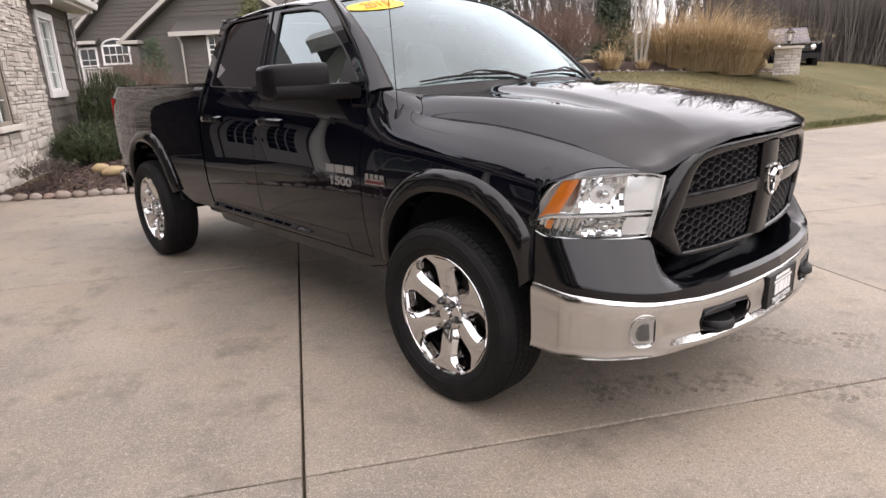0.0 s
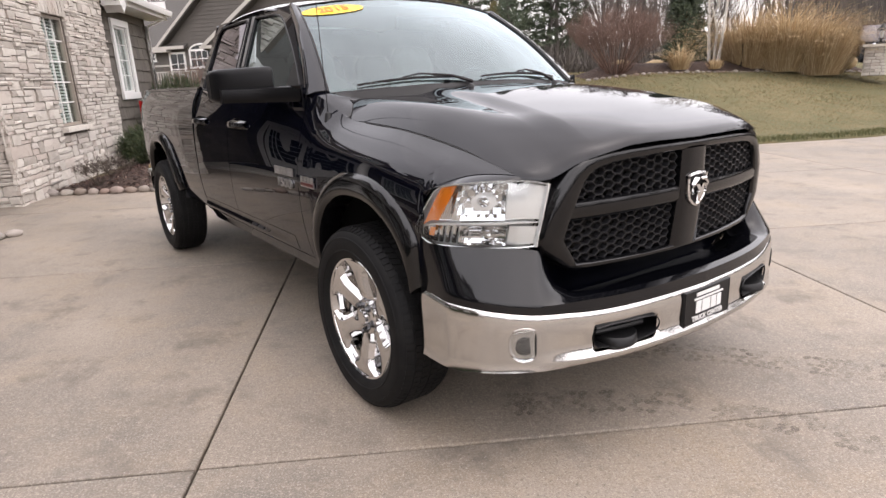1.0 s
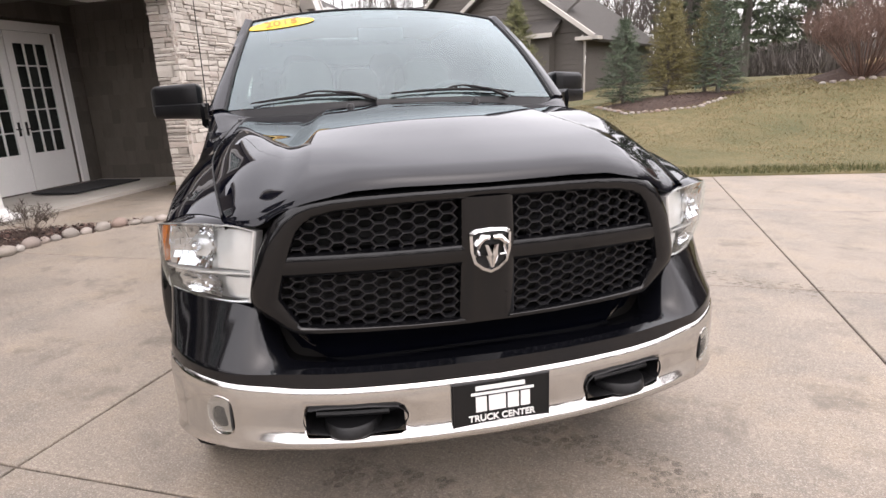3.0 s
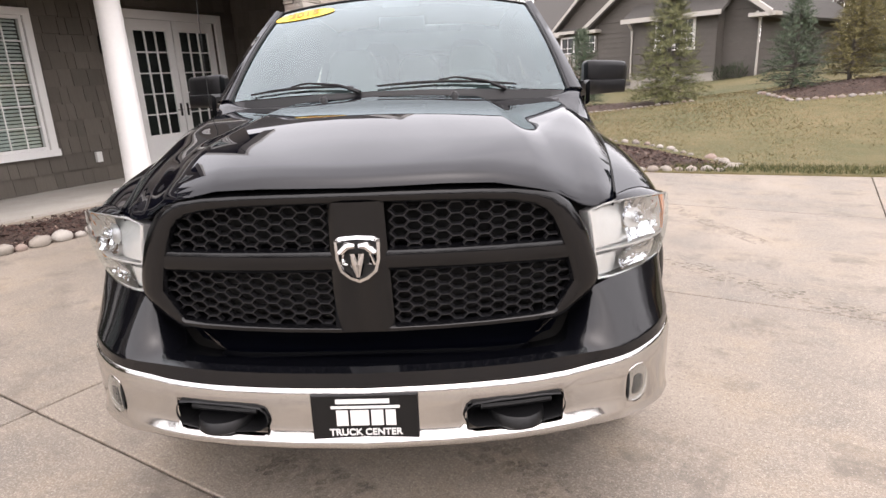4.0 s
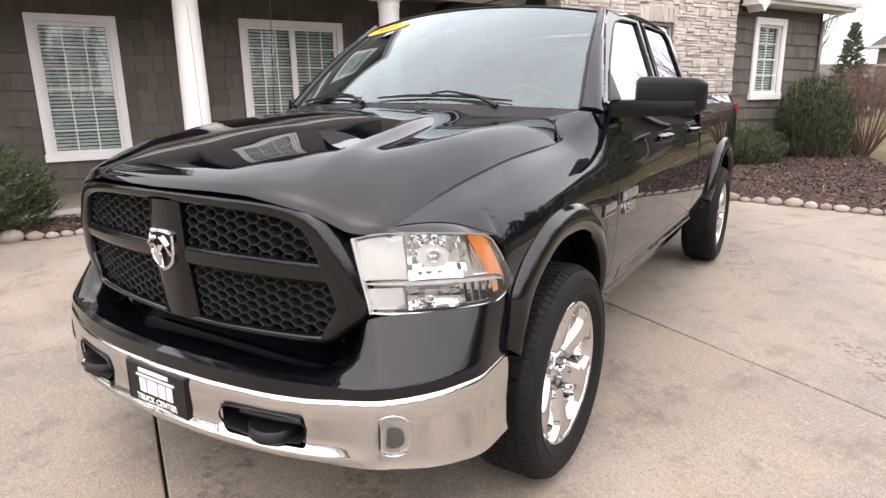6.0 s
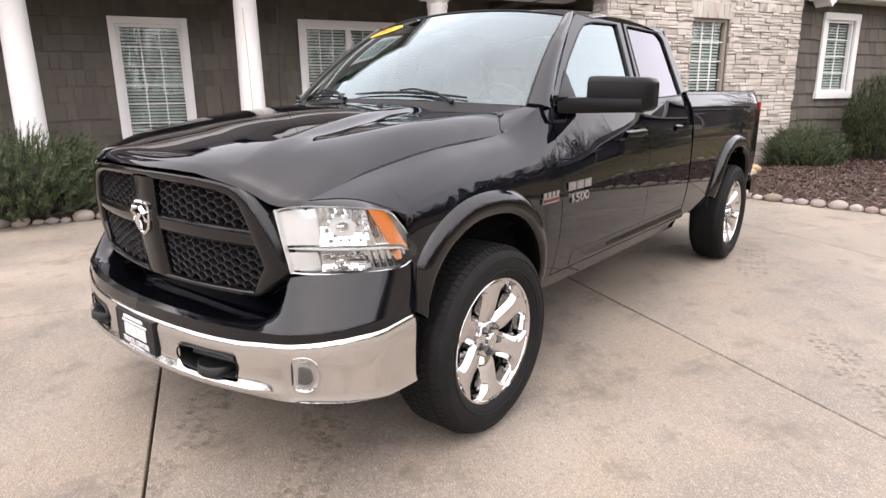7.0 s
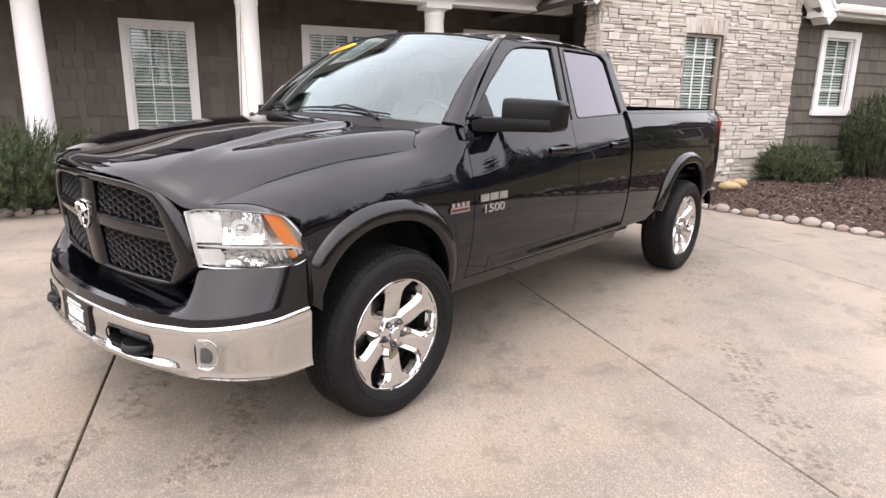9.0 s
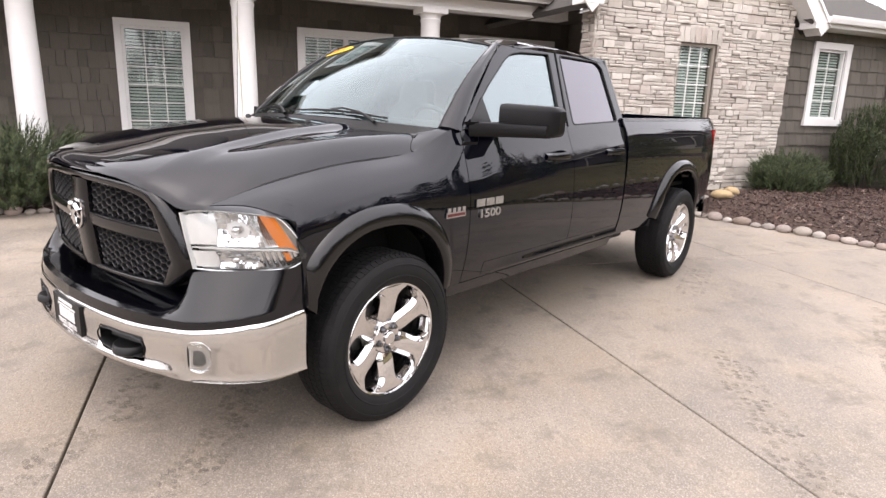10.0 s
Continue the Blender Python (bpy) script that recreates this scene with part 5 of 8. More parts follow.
bl = blades(rg, 5000, 3.4, 16, .01, .55, .04, .09, 1.0)
solo("edge_grass", bl, GREENB, "greener grass along the driveway edge", "grass", kind="stuff", angle=0)

# mulch beds
_g = Mat("bark_mulch", (.036, .0216, .0144), .95)
_m1, _m2 = _g.noise(22, 5, .7), _g.noise(2, 3)
_cc = _g.ramp(_m1, [(.3, (.0144, .0086, .0065)), (.5, (.0432, .0245, .0173)), (.75, (.0936, .0576, .0403))])
_g.color(_g.mix(_cc, (.072, .0446, .0324), _g.rng(_m2, .45, .7, 0, .5)))
_g.bump(_m1, .9, .03)
MULCH = _g.m
CHIP = Mat("bark_chips", (.0504, .0288, .0216), .95)
CHIP.color(CHIP.ramp(CHIP.random(True), [(0, (.0120, .0068, .0054)), (.45, (.0420, .0215, .0165)), (.86, (.0900, .0490, .0380)), (.95, (.160, .105, .083)), (1, (.33, .26, .21))]))
CHIP = CHIP.m


def in_poly(x, y, poly):
    c = False
    for i in range(len(poly)):
        x0, y0, x1, y1 = *poly[i - 1], *poly[i]
        if (y0 > y) != (y1 > y) and x < (x1 - x0) * (y - y0) / (y1 - y0) + x0:
            c = not c
    return c


def poly_dist(x, y, poly):
    best = 9e9
    for i in range(len(poly)):
        a, b = Vector(poly[i - 1]), Vector(poly[i])
        p = Vector((x, y))
        t = max(0, min(1, (p - a).dot(b - a) / max((b - a).length_squared, 1e-9)))
        best = min(best, (p - a.lerp(b, t)).length)
    return best


def mulch_bed(poly, label, step=.14, rise=.12, base=None, chips=2600, seed=1):
    xs = np.arange(min(p[0] for p in poly) - step, max(p[0] for p in poly) + step, step)
    yv = np.arange(min(p[1] for p in poly) - step, max(p[1] for p in poly) + step, step)
    idx, sh = {}, Shape()

    def hz(x, y):
        b = base(x, y) if base else 0.0
        if not in_poly(x, y, poly):
            return b - .05
        return b + .035 + rise * smooth(poly_dist(x, y, poly) / .9) + .02 * noise.noise((x * 5, y * 5, 2)) + .012 * noise.noise((x * 17, y * 17, 1))
    for i, x in enumerate(xs):
        for j, y in enumerate(yv):
            idx[i, j] = len(sh.v)
            sh.v.append((x, y, hz(x, y)))
    for i in range(len(xs) - 1):
        for j in range(len(yv) - 1):
            if in_poly(xs[i] + step / 2, yv[j] + step / 2, poly) or poly_dist(xs[i] + step / 2, yv[j] + step / 2, poly) < step * .8:
                sh.f.append((idx[i, j], idx[i + 1, j], idx[i + 1, j + 1], idx[i, j + 1]))
                sh.m.append(0)
    solo("mulch_bed", sh, MULCH, label, "mulch bed", kind="structure", angle=80)
    rnd = random.Random(seed)
    ch = Shape()
    k = 0
    while k < chips:
        x, y = rnd.uniform(xs[0], xs[-1]), rnd.uniform(yv[0], yv[-1])
        if in_poly(x, y, poly):
            k += 1
            e = Euler((rnd.uniform(-.6, .6), rnd.uniform(-.6, .6), rnd.uniform(0, 6.3))).to_matrix()
            l, w = rnd.uniform(.012, .042), rnd.uniform(.003, .010)
            c = Vector((x, y, hz(x, y) + .008))
            ch.face([c + e @ Vector(q) for q in ((-l, -w, 0), (l * .8, -w * .6, .004), (l, w * .7, 0), (-l * .7, w, -.003))])
    solo("bark_chips", ch, CHIP, "loose shredded bark chips over the bed", "mulch", kind="stuff", angle=0)
    return hz


BED_A = [(-7.0, .2), (-6.85, 1.2), (-6.7, 2.25), (-6.45, 3.0), (-6.15, 3.85), (-6.6, 4.25), (-7.6, 4.15), (-9.0, 3.8), (-10.6, 3.0), (-12.2, 2.9), (-14.8, 2.6), (-15.5, 1.6), (-12.5, .55), (-11.3, .1), (-9.4, -.95), (-8.25, -1.75), (-7.6, -.85)]
BED_B = [(-5.36, -2.08), (-5.15, -2.62), (-4.55, -3.12), (-3.4, -3.62), (-2.4, -4.15), (-1.7, -4.6), (-.6, -5.1), (1.6, -5.9), (4, -7.1), (4.5, -8.0), (-2.9, -5.3), (-5.3, -3.85)]
bedA_z = mulch_bed(BED_A, "dark brown bark mulch bed along the house, edged with round stones", chips=22000, seed=4)
bedB_z = mulch_bed(BED_B, "dark brown bark mulch strip in front of the porch", rise=.04, chips=9000, seed=5)
BED_C = [(-14.1, 8.1), (-11.8, 7.8), (-10.9, 9.2), (-11.6, 11.2), (-13.0, 11.0), (-14.3, 9.6)]
bedC_z = mulch_bed(BED_C, "mulch bed under the young evergreens on the lawn", .25, .10, lawn_z, 1200, 6)
BED_D = [(-14.7, 6.7), (-15.4, 5.2), (-16.2, 4.2), (-14.1, 2.6), (-17.5, 3.6), (-19.6, 4.6), (-17.0, 6.3)]
bedD_z = mulch_bed(BED_D, "narrow mulch bed below the evergreen", .25, .08, lawn_z, 900, 7)
BED_E = [(-10.5, 12.3), (-9.4, 14.2), (-8.6, 16.6), (-7.6, 19.5), (-6.5, 22.0), (-8.2, 22.8), (-10.0, 19.5), (-11.6, 15.5), (-11.9, 13.0)]
bedE_z = mulch_bed(BED_E, "raised mulch bed with grasses and birch at the top of the lawn", .3, .22, lawn_z, 1800, 8)

# border stones
_g = Mat("river_stone", (.288, .252, .216), .8)
_cc = _g.ramp(_g.random(), [(0, (.1872, .144, .1152)), (.25, (.288, .2592, .2232)), (.5, (.2304, .2088, .1908)), (.75, (.2448, .1764, .144)), (1, (.36, .3348, .3024))])
_cc = _g.mix(_cc, (.1584, .1368, .1152), _g.rng(_g.noise(9, 6, .7), .48, .75, 0, .6))
_g.color(_cc)
_g.bump(_g.noise(26, 5), .35, .02)
STONE = _g.m
stone_meshes = []
for k in range(7):
    rnd = random.Random(40 + k)
    rows = []
    for i in range(7):
        ph = -math.pi / 2 + math.pi * i / 6
        rows.append([(math.cos(ph) * math.cos(a) * (1 + .34 * noise.noise((math.cos(a) * 1.3, math.sin(a) * 1.3, ph + k * 7))), math.cos(ph) * math.sin(a) * (1 + .32 * noise.noise((math.cos(a), math.sin(a) * 1.5, ph + k * 3))), math.sin(ph) * (1 + .25 * noise.noise((math.cos(a) * 1.7, math.sin(a) * 1.7, k * 5)))) for a in [2 * math.pi * q / 10 for q in range(10)]])
    stone_meshes.append(mesh_of("border_stone", Shape().grid(rows, loop=True), STONE, 70))


def border(path, zf, label, group, size=(.10, .16), seed=2, every=1.0):
    rnd = random.Random(seed)
    P = [Vector(p) for p in path]
    s = 0.0
    for a, b in zip(P, P[1:]):
        d = (b - a).length
        t = (b - a).normalized()
        while s < d:
            l = rnd.uniform(*size)
            c = a + t * (s + l)
            s += l * 2.0 * every
            ob = new("border_stone", rnd.choice(stone_meshes))
            hgt = l * rnd.uniform(.55, .72)
            j = rnd.uniform(-.02, .02)
            ob.matrix_basis = pose(c.x - t.y * j, c.y + t.x * j, zf(c.x, c.y) + hgt * .50, rnd.uniform(-8, 8), rnd.uniform(-8, 8), math.degrees(math.atan2(t.y, t.x)) + rnd.uniform(-14, 14)) @ Matrix.Diagonal((l, l * rnd.uniform(.62, .85), hgt, 1))
            tagged(ob, label, "stone", group)
        s -= d


flat = lambda x, y: 0.0
border([(-8.2, -1.7), (-7.6, -.85), (-7.02, .1), (-6.85, 1.2), (-6.7, 2.25), (-6.45, 3.0), (-6.12, 3.9), (-6.45, 4.3), (-7.2, 4.25)], flat, "rounded tan river stone edging the mulch bed", "stones edging the bed", (.070, .120))
border([(-5.36, -2.05), (-5.15, -2.62), (-4.55, -3.12), (-3.4, -3.62), (-2.4, -4.15), (-1.7, -4.6), (-.6, -5.1), (1.6, -5.9), (3, -6.6)], flat, "rounded tan river stone edging the porch bed", "stones edging the porch bed", (.06, .11), 9)
border([(-7.6, 4.1), (-9.0, 3.8), (-10.6, 3.0), (-12.2, 2.9)], lambda x, y: .03 + lawn_z(x, y), "flat pale stone on the lawn side of the mulch bed", "stones on the lawn side", (.045, .085), 3, 1.9)
border([(-14.1, 8.1), (-13, 7.9), (-11.8, 7.8), (-11.2, 8.6), (-10.9, 9.2), (-11.2, 10.2)], lambda x, y: .02 + lawn_z(x, y), "small pale stone round the evergreen bed", "stones round the evergreen bed", (.055, .095), 4, 1.1)
border([(-14.7, 6.7), (-15.4, 5.2), (-16.2, 4.2)], lambda x, y: .02 + lawn_z(x, y), "small pale stone along the narrow bed", "stones along the narrow bed", (.05, .085), 5, 1.2)
border([(-10.5, 12.3), (-9.4, 14.2), (-8.6, 16.6), (-7.6, 19.5), (-6.5, 22.0)], lambda x, y: .02 + lawn_z(x, y), "weathered field stone along the raised bed", "stones along the raised bed", (.045, .095), 6, 1.35)
SANDSTONE = plain("tan_sandstone", (.33, .245, .135), .9, 0, 26, .28, .5)
SAND_MESH = stone_meshes[2].copy()
SAND_MESH.materials[0] = SANDSTONE
for x, y, sx, sy, sz in ((-8.2, .0, .20, .15, .085), (-8.78, -.03, .135, .12, .085), (-11.1, 14.6, .34, .26, .16), (-10.4, 15.4, .30, .22, .13), (-7.2, 21.4, .32, .30, .24)):
    ob = new("flat_boulder", SAND_MESH)
    zb = bedA_z(x, y) if y < 5 else lawn_z(x, y) + .15
    ob.matrix_basis = pose(x, y, zb + sz * .5, 4, -5, 25) @ Matrix.Diagonal((sx, sy, sz, 1))
    tagged(ob, "flat tan sandstone boulder lying in the mulch", "boulder", "boulders")

# ---- the house: local x along the front, y into the house ----
house = thing("house", "single-storey house with brown shake walls, pale stone and a white-columned porch", "house", kind="structure", turn=154)
# the drive falls away from the level house by one degree
house.matrix_basis = Matrix.Translation((0, -3.0, 0)) @ Matrix.Rotation(radians(1.0), 4, 'X') @ Matrix.Translation((0, 3.0, 0)) @ house.matrix_basis
_g = Mat("shake_siding", (.0576, .049, .0403), .9)
_sh1 = _g.noise(7, 5, .65, (9, 9, .8))
_cc = _g.mix((.0806, .0706, .059), (.1138, .0994, .0835), _g.random())
_cc = _g.mix(_cc, (.0396, .0331, .0274), _g.rng(_sh1, .48, .78, 0, .42))
_g.color(_cc)
_g.bump(_sh1, .4, .01)
SHAKE = _g.m
_g = Mat("shake_siding_rest", (.0576, .049, .0403), .9)
_sh1 = _g.noise(7, 5, .65, (9, 9, .8))
_cc = _g.mix((.0806, .0706, .059), (.1138, .0994, .0835), _g.random(True))
_cc = _g.mix(_cc, (.0396, .0331, .0274), _g.rng(_sh1, .48, .78, 0, .42))
_g.color(_cc)
_g.bump(_sh1, .4, .01)
SHAKE_REST = _g.m


def ledge(name, island):
    g = Mat(name, (.36, .3312, .2952), .9)
    c = g.ramp(g.random(island), [(0, (.335, .303, .266)), (.3, (.480, .443, .398)), (.6, (.560, .523, .470)), (.85, (.418, .362, .320)), (1, (.555, .522, .478))])
    n1, n2 = g.noise(14, 6, .7), g.noise(3.5, 4)
    c = g.mix(c, (.216, .1908, .162), g.rng(n1, .5, .78, 0, .55))
    c = g.mix(c, (.4464, .4032, .3528), g.rng(n2, .5, .75, 0, .4))
    g.color(c)
    g.bump(n1, .55, .02)
    return g.m


LEDGE, LEDGE_REST = ledge("ledge_stone", False), ledge("ledge_stone_rest", True)
# wall core colour, darkened to hold the shade of deep dry-stack joints
JOINT_SHADE = plain("joint_shade", (.105, .088, .074), .95, 0, 50, .2, .3)
TRIM = plain("white_trim", (.70, .69, .675), .5, 0, 20, .05, .06)
BLIND = plain("white_blind", (.5616, .5688, .5544), .6, 0, 30, .05, 0)
# near-black that puts the shade of unlit rooms into the house's inner faces
ROOM_SHADE = plain("unlit_room_shade", (.036, .0396, .0396), .9, 0, 8, .3, 0)
SLABC = plain("porch_concrete", (.36, .3384, .3024), .85, 0, 30, .15, .2)
CEIL = plain("porch_ceiling", (.1152, .1044, .09), .8, 0, 10, .15, .05)
TAUPE = plain("taupe_window_frame", (.2592, .2232, .1872), .5, 0, 20, .06, .05)
BRONZE = plain("dark_bronze", (.02, .018, .016), .45, .6, 60, .2, .05)
MATM = plain("door_mat", (.018, .018, .0194), .95, 0, 120, .3, .4)
_g = Mat("asphalt_shingle", (.0792, .072, .0648), .95)
_g.color(_g.mix(_g.mix((.0432, .0396, .036), (.0756, .0691, .0626), _g.noise(6, 4, .6, (1, 4, 4))), (.036, .0331, .0302), _g.rng(_g.noise(90, 3), .5, .75, 0, .6)))
_g.bump(_g.noise(90, 3), .4, .01)
SHINGLE = _g.m

# walls: core panels with real openings
def wall(name, u0, u1, v, z0, z1, holes, mat=JOINT_SHADE, t=.18, turn=None, parent=house):
    """A wall in the plane y = v from u0 to u1, with rectangular holes (u0, u1, z0, z1)."""
    us = sorted({u0, u1, *[h_[0] for h_ in holes], *[h_[1] for h_ in holes]})
    zs = sorted({z0, z1, *[h_[2] for h_ in holes], *[h_[3] for h_ in holes]})
    sh = Shape()
    for a, b in zip(us, us[1:]):
        for c, d in zip(zs, zs[1:]):
            if any(h_[0] <= (a + b) / 2 <= h_[1] and h_[2] <= (c + d) / 2 <= h_[3] for h_ in holes):
                continue
            sh.box(((a + b) / 2, v + t / 2, (c + d) / 2), (b - a, t, d - c))
    if turn is not None:
        sh = sh.moved(turn)
    ob = part(name, sh, mat, parent, angle=0)
    return ob


P2 = (-1.10, -.18, .66, 2.48)
P3 = (1.77, 3.34, .66, 2.54)
DOOR = (4.95, 6.85, .08, 2.60)
SW = (7.55, 8.38, .88, 2.54)
WW = (11.14, 11.96, 1.33, 2.66)
V_PORCH, V_STONE, V_WING = 8.07, 5.03, 5.17
w_porch = tagged(wall("wall_porch", -9, 7.62, V_PORCH + .03, -.2, 3.2, [P2, P3, DOOR, (-4.2, -3.1, .66, 2.48)]), "porch back wall in brown shakes", "wall", kind="structure")
w_stone = tagged(wall("wall_stone", 5.85, 10.2, V_STONE + .02, -.2, 4.2, [SW]), "house wall faced in pale ledge stone", "wall", kind="structure")
w_wing = tagged(wall("wall_wing", 10.2, 13.45, V_WING + .03, -.2, 3.1, [WW]), "side wing wall in brown shakes", "wall", kind="structure")
ca, cb = Vector((5.80, 4.99, 0)), Vector((5.80, 5.40, 0))
cham = Matrix.Translation(cb) @ pose(0, 0, 0, 0, 0, math.degrees(math.atan2(ca.y - cb.y, ca.x - cb.x)))
CL = (cb - ca).length
w_corner = tagged(wall("wall_corner", 0, CL - .08, .02, -.2, 3.3, [], turn=cham), "short stone return beside the porch", "wall", kind="structure")
ret = Matrix.Translation((7.35, 8.10, 0)) @ pose(0, 0, 0, 0, 0, -90)
w_return = tagged(wall("wall_return", 0, 2.88, .03, -.2, 3.2, [], turn=ret), "porch side wall in brown shakes", "wall", kind="structure")
part("house_core", Shape().box((12.0, 9.2, 1.45), (2.6, 7.2, 3.2)).box((-1.0, 12.2, 1.45), (16.0, 5.0, 3.2)), ROOM_SHADE, house)

# shakes
def shake_mesh(w, hgt):
    return mesh_of("shake", Shape().grid([[(0, -.004, hgt), (w, -.004, hgt)], [(0, -.030, 0), (w, -.030, 0)], [(0, .004, 0), (w, .004, 0)]], flip=True).face([(0, -.004, hgt), (0, -.030, 0), (0, .004, 0)]).face([(w, -.004, hgt), (w, .004, 0), (w, -.030, 0)]), SHAKE, 0)


SH_W = [.13, .17, .21, .25, .30]
SH_H = .262
SHAKES = [shake_mesh(w, SH_H) for w in SH_W]


def shakes(u0, u1, v, z0, z1, holes, parent, near, turn=None, seed=1):
    rnd = random.Random(seed)
    rest = Shape()
    z, r, made = z0, 0, 0
    turn = turn or Matrix()
    while z < z1:
        u = u0 - rnd.random() * .15
        while u < u1:
            k = rnd.randrange(5)
            w = SH_W[k]
            a, b, zz = max(u, u0) + .003, min(u + w, u1) - .003, z + rnd.uniform(-.012, .010)
            u += w
            if b - a < .03:
                continue
            spans = [(a, b)]
            top = zz + SH_H
            for h0, h1, h2, h3 in holes:
                if h2 - .03 < (zz + top) / 2 < h3 + .03:
                    spans = [q for s0, s1 in spans for q in ((s0, min(s1, h0)), (max(s0, h1), s1)) if q[1] - q[0] > .03]
            for s0, s1 in spans:
                if near[0] < (s0 + s1) / 2 < near[1] and near[2] < zz < near[3] and made < 298:
                    ob = part("shake", SHAKES[k], None, parent)
                    ob.matrix_basis = turn @ Matrix.Translation((s0, v, zz)) @ Matrix.Diagonal(((s1 - s0) / w, 1, 1, 1))
                    made += 1
                else:
                    w1 = s1 - s0
                    s_ = Shape().grid([[(0, -.004, SH_H), (w1, -.004, SH_H)], [(0, -.030, 0), (w1, -.030, 0)], [(0, .004, 0), (w1, .004, 0)]], flip=True)
                    rest.add(s_.moved(turn @ Matrix.Translation((s0, v, zz))))
        z += .25
        r += 1
    if rest.f:
        ob = part("shakes_beyond", rest, SHAKE_REST, parent, angle=0)
        ob["kind"] = "stuff"


def grown(h_, g):
    return (h_[0] - g, h_[1] + g, h_[2] - g, h_[3] + g)


shakes(-9, 7.33, V_PORCH + .02, .06, 3.0, [grown(P2, .10), grown(P3, .10), (DOOR[0] - .12, DOOR[1] + .12, 0, 2.74), grown((-4.2, -3.1, .66, 2.48), .1)], w_porch, (-2.4, 4.6, 0, 2.6), None, 3)
shakes(10.22, 13.43, V_WING + .02, .05, 2.95, [grown(WW, .11)], w_wing, (10, 14, 0, 4), None, 5)
shakes(.02, 2.86, .02, .06, 3.0, [], w_return, (0, 2, 0, 4), ret, 7)

# ledge stones
def ledge_meshes():
    out = []
    for k in range(9):
        rnd = random.Random(60 + k)
        sh = Shape()
        n = 4
        front = [[((i / (n - 1)) + (rnd.uniform(-.02, .02) if 0 < i < n - 1 else rnd.uniform(0, .02) * (1 if i == 0 else -1)), -1 + rnd.uniform(0, .30) + (.16 if i in (0, n - 1) or j in (0, 2) else 0), (j / 2) + rnd.uniform(-.05, .05) * (1 if j == 1 else .5)) for i in range(n)] for j in range(3)]
        sh.grid(front, flip=False)
        for line in (front[0], front[-1][::-1], [r[0] for r in front][::-1], [r[-1] for r in front]):
            sh.grid([line, [(p[0], 0, p[2]) for p in line]], flip=True)
        out.append(mesh_of("ledge_stone", sh, LEDGE, 25))
    return out


LEDGES = ledge_meshes()


def ledge_wall(u0, u1, v, z0, z1, holes, parent, near, turn=None, seed=1, top=None):
    rnd = random.Random(seed)
    turn = turn or Matrix()
    rest = Shape()
    made = 0
    z = z0
    while z < z1:
        hrow = rnd.choice((.095, .12, .145, .17))
        u = u0
        while u < u1 - .01:
            w = min(rnd.uniform(.15, .46), u1 - u)
            if u1 - u - w < .1:
                w = u1 - u
            k = rnd.random()
            cells = [(z, hrow)] if k < .22 else ([(z, hrow * .5), (z + hrow * .5, hrow * .5)] if k < .68 else [(z, hrow * .36), (z + hrow * .36, hrow * .64)])
            for zc, hc in cells:
                parts = [(u, w)] if rnd.random() < .55 or w < .28 else [(u, w * .45), (u + w * .45, w * .55)]
                for uc, wc in parts:
                    a, b, c, d = uc + .004, uc + wc - .004, zc + .004, zc + hc - .004
                    spans = [(a, b)]
                    for h0, h1, h2, h3 in holes:
                        if h2 < (c + d) / 2 < h3:
                            spans = [q for s0, s1 in spans for q in ((s0, min(s1, h0)), (max(s0, h1), s1)) if q[1] - q[0] > .03]
                    for s0, s1 in spans:
                        if top and d > top((s0 + s1) / 2):
                            continue
                        me = rnd.choice(LEDGES)
                        dep = rnd.uniform(.028, .080)
                        m = turn @ Matrix.Translation((s0, v, c)) @ Matrix.Diagonal((s1 - s0, dep, d - c, 1))
                        if near[0] < (s0 + s1) / 2 < near[1] and near[2] < c < near[3] and made < 298:
                            ob = part("ledge_stone", me, None, parent)
                            ob.matrix_basis = m
                            made += 1
                        else:
                            s_ = Shape()
                            s_.v = [tuple(q.co) for q in me.vertices]
                            s_.f = [tuple(q.vertices) for q in me.polygons]
                            s_.m = [0] * len(s_.f)
                            rest.add(s_.moved(m))
            u += w
        z += hrow
    if rest.f:
        ob = part("ledge_stones_beyond", rest, LEDGE_REST, parent, angle=25)
        ob["kind"] = "stuff"


ledge_wall(5.745, 10.2, V_STONE + .02, -.05, 4.1, [(SW[0] - .02, SW[1] + .02, SW[2] - .02, SW[3] + .25), (SW[0] - .10, SW[1] + .10, SW[2] - .10, SW[2])], w_stone, (6.6, 10.2, .4, 2.75), None, 11)
ledge_wall(0, CL, .02, -.05, 3.3, [], w_corner, (0, 3, .1, 3.2), cham, 12)
# arch of upright stones over the stone window, and its sill
for k in range(8):
    ob = part("lintel_stone", LEDGES[k % 9], None, w_stone)
    wd = (SW[1] - SW[0] + .16) / 8
    ob.matrix_basis = Matrix.Translation((SW[0] - .08 + k * wd + .003, V_STONE + .02, SW[3] + .01)) @ Matrix.Diagonal((wd - .006, .065, .25, 1))
part("stone_sill", Shape().box(((SW[0] + SW[1]) / 2, V_STONE - .02, SW[2] - .045), (SW[1] - SW[0] + .18, .16, .075)), LEDGE_REST, w_stone, "pale cut stone sill")


